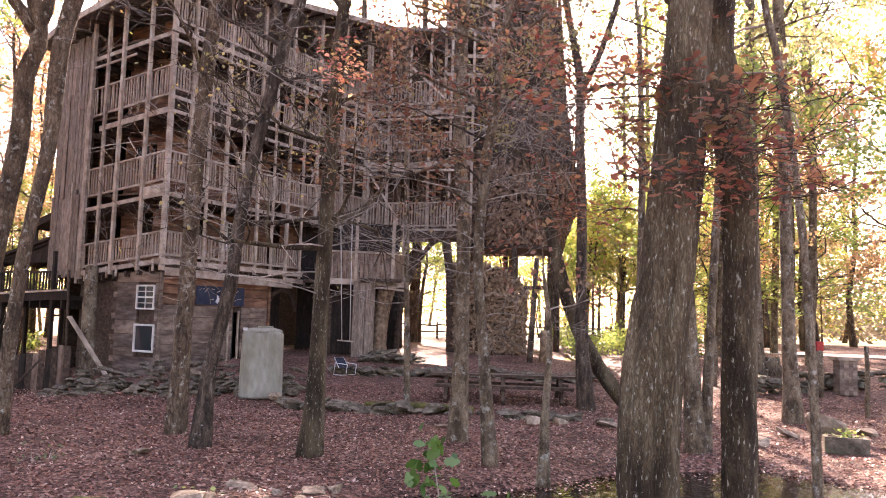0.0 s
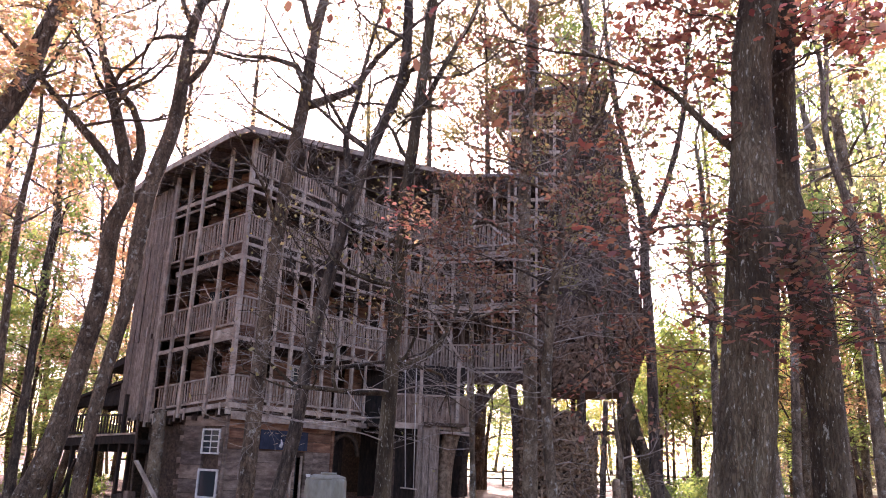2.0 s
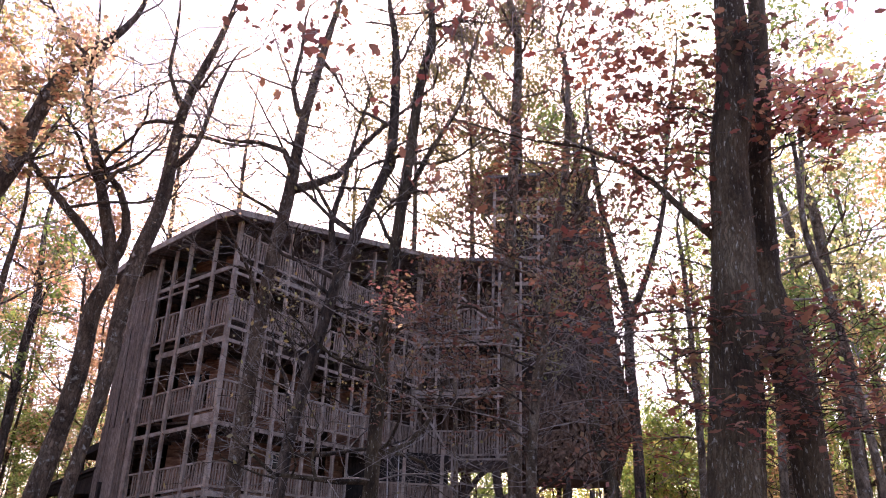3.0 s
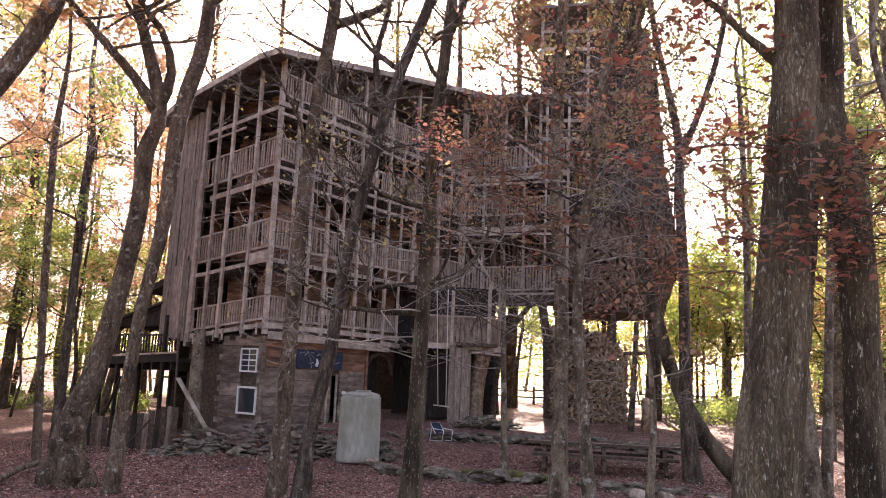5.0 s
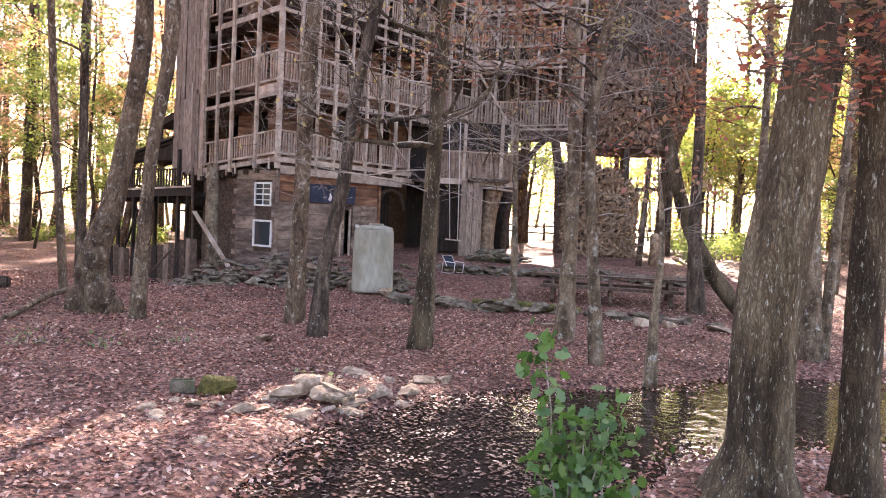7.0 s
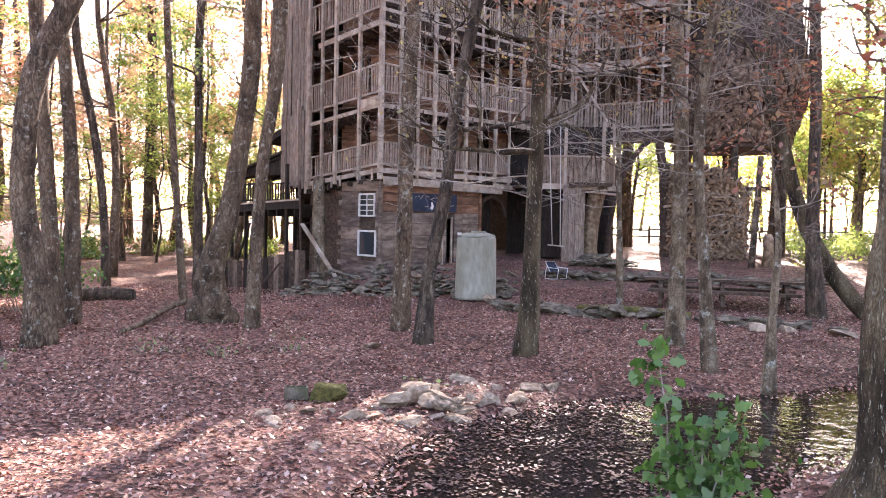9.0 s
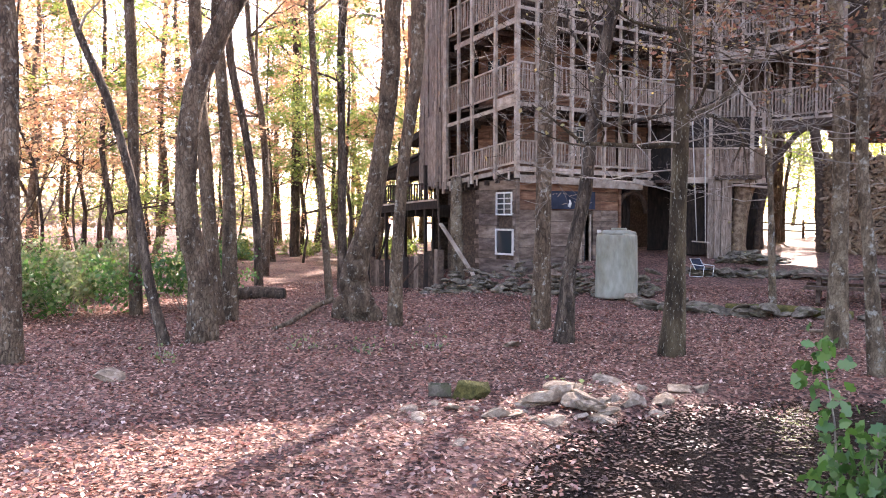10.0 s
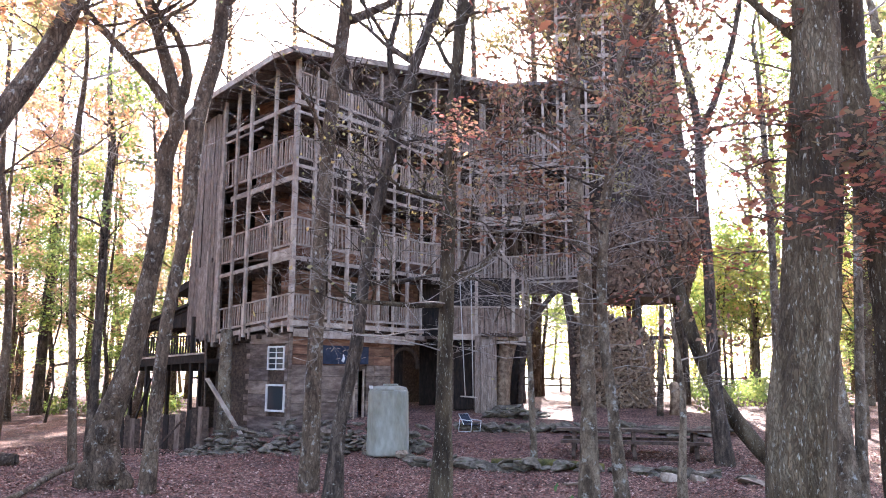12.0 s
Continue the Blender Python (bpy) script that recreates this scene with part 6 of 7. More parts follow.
def stone_mesh(seed, sx, sy, sz, chip=(0.24, 0.36)):
    bm = bmesh.new()
    bmesh.ops.create_icosphere(bm, subdivisions=2, radius=0.56)
    rng = random.Random(seed)
    off = Vector((rng.uniform(0, 50), rng.uniform(0, 50), rng.uniform(0, 50)))
    cuts = [(Vector((rng.gauss(0, 1), rng.gauss(0, 1), rng.gauss(0, 1))).normalized(), rng.uniform(*chip)) for _ in range(9)]
    for v in bm.verts:
        for n, d in cuts:
            k = v.co.dot(n)
            if k > d:
                v.co -= n * (k - d)
        v.co *= 1 + 0.16 * noise.noise(v.co * 2.6 + off)
        v.co = Vector((v.co.x * sx * 1.25, v.co.y * sy * 1.25, v.co.z * sz * 1.35))
    me = bpy.data.meshes.new("stone")
    bm.to_mesh(me)
    bm.free()
    me.materials.append(STONE)
    return me


for k in range(9):
    STONES.append(stone_mesh(k, 1.0, 0.55 + 0.04 * k, 0.2 + 0.05 * (k % 4)))
    pale = stone_mesh(k + 20, 1.2, 0.7 + 0.04 * k, 0.36 + 0.08 * (k % 4), (0.18, 0.33))
    pale.materials.clear()
    pale.materials.append(STONE_PALE)
    PALE_STONES.append(pale)


def stone(x, y, z, size, rng, label="grey field stone among fallen leaves", group="loose stones", tilt=10, name="stone", parent=None, high=1.0):
    mt = pose(x, y, z, rng.gauss(0, tilt), rng.gauss(0, tilt), rng.uniform(0, 360)) @ Matrix.Diagonal((size, size, size * high, 1))
    if parent:
        return part("stone", rng.choice(STONES), parent, world=True, at=mt)
    ob = new(name, rng.choice(PALE_STONES))
    ob.matrix_basis = mt
    return tagged(ob, label, "stone", group)


def rubble():
    rng = random.Random(101)
    # bank of piled stones below the log room
    bank = thing("stone_bank", (-7.0, 20.6, gz(-7, 20.6)), "dry-laid bank of flat field stones under the log room", "stone wall")
    for k in range(290):
        t = rng.random()
        x = -9.9 + 6.2 * t
        y = 20.2 + 0.25 * t + rng.uniform(-0.7, 1.6)
        h = max(0.0, (y - 19.6) * 0.34)
        x += (y - 20.2) * 0.1
        stone(x, y, gz(x, y) + rng.random() * h * (1.0 if t < 0.8 else 0.6), rng.uniform(0.17, 0.44), rng, parent=bank, tilt=8)
    for x, y, z, w in ((-6.44, 19.7, 0.42, 0.5), (-6.2, 20.3, 0.62, 0.55), (-4.0, 19.6, 0.2, 0.4)):
        stone(x, y, z, w, rng, "flat pale stone lying on the stone bank", tilt=20)
    # low terrace edge running across the yard
    edge = thing("terrace_edge", (0, 18.3, gz(0, 18.3)), "low mossy dry-stone terrace edge", "stone wall")
    for k in range(70):
        t = rng.random()
        x = -3.6 + 8.4 * t
        y = 18.5 - 0.9 * t + rng.uniform(-0.12, 0.12)
        stone(x, y, gz(x, y) + rng.uniform(0.0, 0.16), rng.uniform(0.3, 0.6), rng, parent=edge, tilt=8)
    # second ledge, higher up the yard
    edge = thing("terrace_edge", (-1, 24.2, gz(-1, 24.2)), "second low mossy stone ledge higher up the yard", "stone wall")
    for k in range(110):
        t = rng.random()
        x = -3.4 + 8.2 * t
        y = 24.3 - 0.3 * t + rng.uniform(-0.2, 0.3)
        stone(x, y, gz(x, y) + rng.uniform(0.0, 0.2), rng.uniform(0.25, 0.6), rng, parent=edge, tilt=9)
    # stones heaped at the feet of the porch pillars
    heap = thing("stone_heap", (-1.6, 27.6, gz(-1.6, 27.6)), "heap of mossy stones at the foot of the porch pillars", "stone wall")
    for k in range(60):
        x, y = rng.uniform(-2.7, -0.6), rng.uniform(26.6, 28.4)
        stone(x, y, gz(x, y) + rng.uniform(0.0, 0.3) * (1 - abs(x + 1.7) / 1.3), rng.uniform(0.25, 0.55), rng, parent=heap, tilt=12)
    # stones piled beside the pond, the larger ones over a dark gap
    for (x, y, w, up) in ((-4.11, 7.77, 0.25, 0), (-3.86, 7.41, 0.19, 0), (-3.96, 8.06, 0.15, 0), (-3.68, 7.92, 0.23, 0), (-3.49, 8.03, 0.14, 0), (-3.18, 7.87, 0.4, 0), (-3.0, 8.07, 0.2, 0), (-3.0, 8.29, 0.17, 0), (-2.78, 8.01, 0.14, 0),
                          (-2.85, 8.6, 0.44, 0.12), (-2.92, 8.71, 0.3, 0), (-2.58, 8.04, 0.24, 0), (-3.01, 8.64, 0.24, 0), (-2.8, 9.0, 0.28, 0.14), (-2.68, 9.05, 0.24, 0.12), (-2.5, 8.67, 0.24, 0.1), (-2.5, 8.9, 0.26, 0),
                          (-2.36, 8.42, 0.2, 0), (-2.42, 8.88, 0.26, 0.12), (-2.23, 8.5, 0.14, 0), (-2.17, 8.81, 0.31, 0), (-2.38, 10.08, 0.3, 0), (-1.98, 9.16, 0.24, 0), (-1.92, 9.4, 0.22, 0), (-1.97, 9.92, 0.22, 0),
                          (-1.64, 9.18, 0.25, 0), (-1.66, 9.61, 0.28, 0), (-1.52, 10.19, 0.3, 0), (-1.94, 8.54, 0.1, 0), (-3.09, 6.79, 0.13, 0), (-1.3, 10.3, 0.26, 0)):
        stone(x, y, gz(x, y) + 0.08 * w + up * 0.8, w * 1.08, rng, "pale angular stone piled beside the pond", "stones round the pond", 9 if up == 0 else 16, high=0.62 if w > 0.3 else 0.85)
    for k in range(12):
        x, y = rng.uniform(-2.75, -2.05), rng.uniform(8.5, 9.2)
        stone(x, y, gz(x, y) + 0.02 + 0.1 * (k % 3 == 0), rng.uniform(0.13, 0.24), rng, "small angular stone in the pile beside the pond", "stones round the pond", 18)
    for (x, y, s) in ((2.0, 17.2, 0.55), (2.6, 17.3, 0.5), (3.7, 17.2, 0.6), (0.05, 16.2, 0.3), (-4.5, 12.2, 0.3), (7.2, 16.4, 0.5), (9.2, 17.0, 0.55), (6.1, 15.2, 0.4),
                      (5.2, 15.6, 0.4), (-8.5, 7.6, 0.4)):
        stone(x, y, gz(x, y) + 0.06, s, rng, "flat pale stone lying on the leaves")
    wall = thing("stone_wall", (10.5, 23.5, gz(10.5, 23.5)), "low dry-stone wall between the yard and the road", "stone wall")
    for k in range(80):
        t = rng.random()
        x, y = 8.6 + 5.5 * t, 22.6 + 2.2 * t + rng.uniform(-0.15, 0.15)
        stone(x, y, gz(x, y) + rng.uniform(0, 0.55), rng.uniform(0.3, 0.6), rng, parent=wall, tilt=8)


rubble()


def pond_bush():
    rng, nrng = random.Random(7), np.random.default_rng(7)
    bx, by = 0.22, 4.95
    th = thing("bush", (bx, by, gz(bx, by)), "young leafy green shrub at the edge of the pond", "shrub")
    m, tips = Mesh(), []
    z0 = gz(bx, by)
    stems = (((0.0, 0.0, 0), (-0.27, 0.1, 1.68)), ((0.0, 0.0, 0), (0.04, 0.0, 1.3)), ((0.05, 0, 0), (0.2, 0.1, 1.25)), ((0, 0, 0), (-0.42, -0.1, 0.42)), ((0.05, 0, 0), (0.12, -0.1, 1.0)), ((0, 0, 0), (-0.06, 0.1, 1.15)))
    for a, b in stems:
        pts = [Vector(a).lerp(Vector(b), t) + Vector((rng.gauss(0, 0.02), rng.gauss(0, 0.02), 0)) for t in (0, 0.25, 0.5, 0.75, 1)]
        m.tube(pts, [0.012, 0.011, 0.009, 0.006, 0.004], 5, 0, 1)
        n = 130 if b[2] < 1.5 else 90
        for k in range(n):
            t = rng.uniform(0.5, 1.03)
            p = Vector(a).lerp(Vector(b), t)
            w = 0.13 if b[2] < 1.5 else 0.065
            tips.append(p + Vector((rng.gauss(0, w), rng.gauss(0, w), rng.gauss(0, 0.07))))
    part("stem", m.make("stem", TWIG, True), th)
    part("foliage", leaves_mesh("foliage", np.array([tuple(t) for t in tips]), 0.085, nrng, LEAF_BUSH, "maple", 0.0), th)


pond_bush()


def litter():
    """Loose fallen leaves over the near ground and on the pond."""
    nrng = np.random.default_rng(55)
    n = 165000
    x = nrng.uniform(-16, 12, n)
    y = 3.2 + 19 * nrng.random(n) ** 1.4
    d = pond_depth(x, y)
    keep = d < 0.1 + 0.35 * np.abs(nrng.normal(size=n))
    x, y = x[keep], y[keep]
    c = np.stack([x, y, np.maximum(ground_z(x, y), POND_Z - 0.004) + 0.012 + 0.02 * nrng.random(len(x))], 1)
    whole("fallen_leaves", leaves_mesh("fallen_leaves", c, 0.054, nrng, LITTER, "oval", 0.5), (0, 0, 0), "loose fallen brown leaves on the forest floor", "leaves", kind="stuff")
    n = 56000
    x, y = nrng.uniform(-3, 7, n), nrng.uniform(3, 14, n)
    d = pond_depth(x, y)
    cover = np.sin(x * 1.3 + 0.7) * np.sin(y * 1.1) * 0.25 + 0.5 * np.sin(x * 5.1 + 2 * np.sin(y * 2.3)) * np.sin(y * 4.3 + 1.5 * np.sin(x * 2.9))
    keep = (d > 0) & (nrng.random(n) < np.clip(0.75 - 0.7 * np.maximum(0, x + 0.1) + cover * np.where(x > 0.6, 0.6, 1.0), 0.02, 1))
    x, y = x[keep], y[keep]
    c = np.stack([x, y, np.full(len(x), POND_Z + 0.008)], 1)
    whole("floating_leaves", leaves_mesh("floating_leaves", c, 0.046, nrng, LITTER_WET, "oval", 3.0), (0, 0, 0), "fallen leaves floating on the pond", "leaves", kind="stuff")


litter()

# ---- things about the yard ----
ROPE = surface("pale_rope", [(0.3, (0.4, 0.37, 0.33)), (0.7, (0.6, 0.57, 0.52))], 20, (1, 1, 1), 0.9, 0.2)
BLUE_CLOTH = surface("dark_blue_board", [(0.3, (0.013, 0.018, 0.034)), (0.7, (0.03, 0.038, 0.065))], 3, (1, 1, 1), 0.7, 0.1, 20, 0.05)
RED_PAINT = surface("red_paint", [(0.3, (0.3, 0.02, 0.02)), (0.7, (0.42, 0.05, 0.04))], 6, (1, 1, 1), 0.6, 0.1, 20, 0.05)
RUST = surface("rusty_drum", [(0.3, (0.06, 0.045, 0.04)), (0.6, (0.13, 0.1, 0.085)), (0.8, (0.2, 0.14, 0.1))], 3, (1, 1, 1), 0.7, 0.2, 20, 0.15)
STEEL = surface("pale_tubing", [(0.3, (0.62, 0.62, 0.62)), (0.7, (0.8, 0.8, 0.8))], 5, (1, 1, 1), 0.4, 0.05, 20, 0.05)
MOSS = surface("green_moss", [(0.3, (0.055, 0.05, 0.015)), (0.7, (0.14, 0.12, 0.035))], 9, (1, 1, 1), 0.95, 0.9, 60, 0.1)


def banner():
    """Dark blue board on the log wall; its pale script cannot be read."""
    th = thing("banner", (-8.41, 23.55, 0), "dark blue sign board with unreadable pale script", "sign", turn=60)
    m = Mesh()
    m.box((2.5, 0.045, 2.72), (2.1, 0.03, 0.6))
    part("board", m.make("board", BLUE_CLOTH), th)
    rng = random.Random(3)
    for row, z in enumerate((2.9, 2.6)):
        a = 1.6 + 0.5 * row
        while a < 3.4:
            w = rng.uniform(0.06, 0.2)
            m = Mesh()
            m.box((a, 0.026, z + rng.uniform(-0.04, 0.04)), (w, 0.008, rng.uniform(0.014, 0.026)), pose(0, 0, 0, 0, rng.gauss(0, 30), 0).to_3x3())
            part("stroke", m.make("stroke", GREY_BEAM), th)
            a += w + rng.uniform(0.04, 0.14)
    m = Mesh()
    m.tube([(2.3, 0.025, 2.5), (2.36, 0.02, 2.62), (2.33, 0.025, 2.74)], [0.06, 0.05, 0.02], 6)
    part("pale_mark", m.make("pale_mark", WHITE_PAINT), th)


def hanging_feeder():
    """A small dark feeder that hangs by a wire beside the archway."""
    x, y = -1.75, 30.2
    th = thing("bird_feeder", (x, y, 2.08), "small dark feeder hanging by a wire beside the archway", "feeder")
    m = Mesh()
    m.tube([(0, 0, 0.5), (0, 0, 1.5)], [0.008, 0.008], 5)
    part("wire", m.make("wire", BLACK_WOOD), th)
    m = Mesh()
    m.box((0, 0, 0.2), (0.16, 0.16, 0.36))
    part("feeder_body", m.make("feeder_body", BLACK_WOOD), th)
    m = Mesh()
    m.tube([(0, 0, 0.38), (0, 0, 0.52)], [0.16, 0.03], 8)
    part("cap", m.make("cap", BLACK_WOOD), th)


def rope_swing():
    th = thing("rope_swing", (-3.3, 27.3, 5.4), "long pale rope swing hanging under the bridge", "swing")
    for p, q in (((-3.6, 27.26, 5.75), (-3.39, 27.29, 1.35)), ((-3.2, 27.31, 5.75), (-3.12, 27.33, 1.3))):
        m = Mesh()
        m.tube([p, Vector(p).lerp(Vector(q), 0.5), q], [0.016, 0.016, 0.016], 6)
        part("rope", m.make("rope", ROPE, True), th, world=True)
    m = Mesh()
    m.beam((-3.55, 27.26, 1.36), (-3.0, 27.34, 1.32), 0.2, 0.04)
    part("seat", m.make("seat", GREY_BEAM), th, world=True)


def lawn_chair():
    x, y = -2.84, 23.85
    z = gz(x, y)
    th = thing("lawn_chair", (x, y, z), "folding lawn chair with a pale tube frame", "chair", turn=-35)
    for s in (-0.24, 0.24):
        m = Mesh()
        m.tube([(-0.3, s, 0.02), (0.02, s, 0.02), (0.28, s, 0.04), (0.33, s, 0.4), (-0.02, s, 0.42), (-0.24, s, 0.44), (-0.3, s, 0.02)], [0.014] * 7, 6)
        part("side_frame", m.make("side_frame", STEEL, True), th)
    m = Mesh()
    m.tube([(-0.05, -0.24, 0.26), (-0.3, -0.24, 0.62), (-0.3, 0.24, 0.62), (-0.05, 0.24, 0.26)], [0.014] * 4, 6)
    part("back_frame", m.make("back_frame", STEEL, True), th)
    for k in range(4):
        m = Mesh()
        m.beam((-0.1 - 0.055 * k, -0.23, 0.32 + 0.08 * k), (-0.1 - 0.055 * k, 0.23, 0.32 + 0.08 * k), 0.012, 0.085)
        part("back_strap", m.make("back_strap", BLUE_CLOTH), th)
    for k in range(4):
        m = Mesh()
        m.beam((-0.04 + 0.09 * k, -0.23, 0.27), (-0.04 + 0.09 * k, 0.23, 0.27), 0.086, 0.012)
        part("seat_strap", m.make("seat_strap", BLUE_CLOTH), th)
    th.matrix_basis = th.matrix_basis @ Matrix.Diagonal((0.85, 0.85, 0.85, 1))


def plank_table(x, y, turn, length, label, seed):
    """A weathered trestle table with its benches."""
    z = gz(x, y)
    th = thing("picnic_table", (x, y, z), label, "table", "tables in the yard", turn=turn)
    rng = random.Random(seed)
    for k in range(4):
        m = Mesh()
        m.beam((-length / 2 + rng.uniform(-0.05, 0.05), -0.28 + 0.185 * k, 0.6), (length / 2 + rng.uniform(-0.05, 0.05), -0.28 + 0.185 * k, 0.6 + rng.uniform(-0.01, 0.01)), 0.17, 0.06)
        part("top_plank", m.make("top_plank", DARK_WOOD if k != 1 else PORCH_WOOD), th)
    for s in (-0.62, 0.62):
        m = Mesh()
        m.beam((-length / 2 + 0.1, s, 0.34), (length / 2 - 0.1, s, 0.34), 0.24, 0.07)
        part("bench_plank", m.make("bench_plank", DARK_WOOD), th)
    for a in (-length / 2 + 0.4, 0, length / 2 - 0.4):
        for s in (-1, 1):
            m = Mesh()
            m.beam((a, s * 0.75, -0.03), (a, s * 0.2, 0.57), 0.09, 0.13)
            part("leg", m.make("leg", DARK_WOOD), th)
        m = Mesh()
        m.beam((a + 0.03, -0.75, 0.29), (a + 0.03, 0.75, 0.29), 0.05, 0.09)
        part("cross_rail", m.make("cross_rail", DARK_WOOD), th)


def wooden_cross_post():
    x, y = 3.15, 27.9
    th = thing("post", (x, y, gz(x, y)), "dark timber post with a short cross arm", "post")
    m = Mesh()
    m.tube([(0, 0, -0.1), (0.08, 0, 1.5), (0.2, 0, 3.7)], [0.12, 0.1, 0.09], 8, 0.06, 2)
    part("shaft", m.make("shaft", BARK_DARK, True), th)
    m = Mesh()
    m.beam((-0.25, 0, 2.62), (0.52, -0.05, 2.64), 0.1, 0.13)
    part("cross_arm", m.make("cross_arm", DARK_WOOD), th)
    x, y = 3.7, 28.2
    th = thing("wood_block", (x, y, gz(x, y)), "pale carved block of wood standing on its end", "wood block")
    m = Mesh()
    m.tube([(0, 0, -0.02), (0.02, 0, 0.6), (0, 0, 0.95), (0, 0, 1.1)], [0.2, 0.17, 0.18, 0.1], 9, 0.08, 5)
    part("block", m.make("block", SPLIT_WOOD, True), th)


def undercroft_clutter():
    """Lumber and drums below the side porch."""
    m = Mesh()
    m.beam((-10.85, 23.1, 1.95), (-9.45, 22.75, 0.2), 0.16, 0.05)
    whole("plank", m.make("plank", GREY_BEAM), (0, 0, 0), "pale plank leaning against the trunk post", "plank")
    for k, (x, y, h, r) in enumerate(((-11.9, 23.1, 0.9, 0.29), (-12.5, 23.5, 0.92, 0.3))):
        z = gz(x, y)
        th = thing("drum", (x, y, z), "dark rusty drum standing under the porch", "drum", "drums under the porch")
        m = Mesh()
        prof = [(r, 0), (r, h * 0.32), (r * 1.04, h * 0.34), (r, h * 0.36), (r, h * 0.65), (r * 1.04, h * 0.67), (r, h * 0.69), (r, h), (r * 0.95, h)]
        m.tube([(0, 0, q) for _, q in prof], [q for q, _ in prof], 20)
        part("drum_body", m.make("drum_body", RUST, True), th)
        m = Mesh()
        m.tube([(0, 0, h), (0, 0, h + 0.03)], [r * 0.9, r * 0.88], 20)
        part("drum_lid", m.make("drum_lid", RUST, True), th)
    rng = random.Random(17)
    pen = thing("pen_fence", (-11.5, 22.0, gz(-11.5, 22)), "dark board fence closing the space under the porch", "fence")
    for k in range(17):
        x, y = -13.6 + 0.2 * k, 22.9 - 0.045 * k
        part("board", board_mesh("board", 0.195, 0.03, rng.uniform(1.36, 1.46), (DARK_WOOD, BLACK_WOOD, DARK_WOOD, PORCH_WOOD)[k % 4], k), pen, world=True, at=pose(x, y, gz(x, y) - 0.15, 0, rng.gauss(0, 1), -13))
    m = Mesh()
    m.beam((-13.7, 22.95, 0.45), (-10.3, 22.2, 0.45), 0.04, 0.1)
    part("fence_rail", m.make("fence_rail", DARK_WOOD), pen, world=True)
    for p, q in (((-12.0, 22.0, 0.1 - 0.4), (-11.1, 22.1, 0.75)), ((-10.95, 23.3, 0.3), (-11.0, 23.2, 3.3))):
        m = Mesh()
        m.beam(p, q, 0.09, 0.04)
        whole("plank", m.make("plank", DARK_WOOD), (0, 0, 0), "weathered plank propped under the porch", "plank")


def fallen_wood():
    def log(nodes, label, bark=BARK_DARK):
        p, r = smooth_path(nodes, 0.4)
        m = Mesh()
        m.tube(p, r, 10, 0.08, 4)
        whole("log", m.make("log", bark, True), (0, 0, 0), label, "log")
    log([(-14.1, 16.6, 0.12, 0.16), (-13.3, 16.75, 0.14, 0.19), (-12.5, 16.9, 0.12, 0.18)], "short dark fallen log at the edge of the path")
    log([(-10.6, 17.0, 0.1, 0.05), (-10.15, 15.2, 0.2, 0.06), (-9.6, 13.2, 0.05, 0.05), (-9.3, 12.2, 0.04, 0.04)], "long fallen branch lying on the leaves", BARK_PALE)
    log([(-1.7, 18.5, 0.16, 0.1), (-0.4, 18.35, 0.17, 0.11), (0.8, 18.1, 0.15, 0.09)], "old mossy log laid along the terrace edge", MOSS)


def mossy_stones():
    rng = random.Random(31)
    mossy = stone_mesh(77, 1.0, 0.8, 0.6)
    mossy.materials.clear()
    mossy.materials.append(MOSS)
    ob = new("stone", mossy)
    ob.matrix_basis = pose(-3.8, 8.6, gz(-3.8, 8.6) + 0.1, 0, 0, 30) @ Matrix.Diagonal((0.42, 0.42, 0.5, 1))
    tagged(ob, "moss-covered stone beside the pond", "stone")
    x, y = -4.12, 8.55
    th = thing("cinder_block", (x, y, gz(x, y) + 0.02), "hollow grey concrete block lying among stones", "block", turn=25)
    th.matrix_basis = th.matrix_basis @ Matrix.Diagonal((0.7, 0.7, 0.7, 1))
    m = Mesh()
    for c, s in (((0, -0.085, 0.1), (0.4, 0.035, 0.2)), ((0, 0.085, 0.1), (0.4, 0.035, 0.2)), ((-0.18, 0, 0.1), (0.035, 0.14, 0.2)), ((0.18, 0, 0.1), (0.035, 0.14, 0.2)), ((0, 0, 0.1), (0.035, 0.14, 0.2))):
        m.box(c, s)
    part("block", m.make("block", STONE), th)


def shrub(x, y, w, h, leaf, count, seed, label, size=0.09):
    rng, nrng = random.Random(seed), np.random.default_rng(seed)
    th = thing("shrub", (x, y, gz(x, y)), label, "shrub", "shrubs of the thicket")
    m, tips = Mesh(), []
    for k in range(7):
        a = rng.uniform(0, 6.283)
        d = Vector((math.cos(a) * w, math.sin(a) * w, h * rng.uniform(0.8, 1.2)))
        branch(m, tips, rng, Vector((math.cos(a) * w * 0.3, math.sin(a) * w * 0.3, -0.05)), d, d.length * 0.75, 0.014, 1, 0.3, 0.1, 4)
    tagged(part("stem", m.make("stem", TWIG, True), th), kind="stuff")
    c = leaf_cloud(tips, count, 0.12, nrng)
    c[:, 2] = np.maximum(c[:, 2], 0.03)
    tagged(part("foliage", leaves_mesh("foliage", c, size, nrng, leaf), th), kind="stuff")


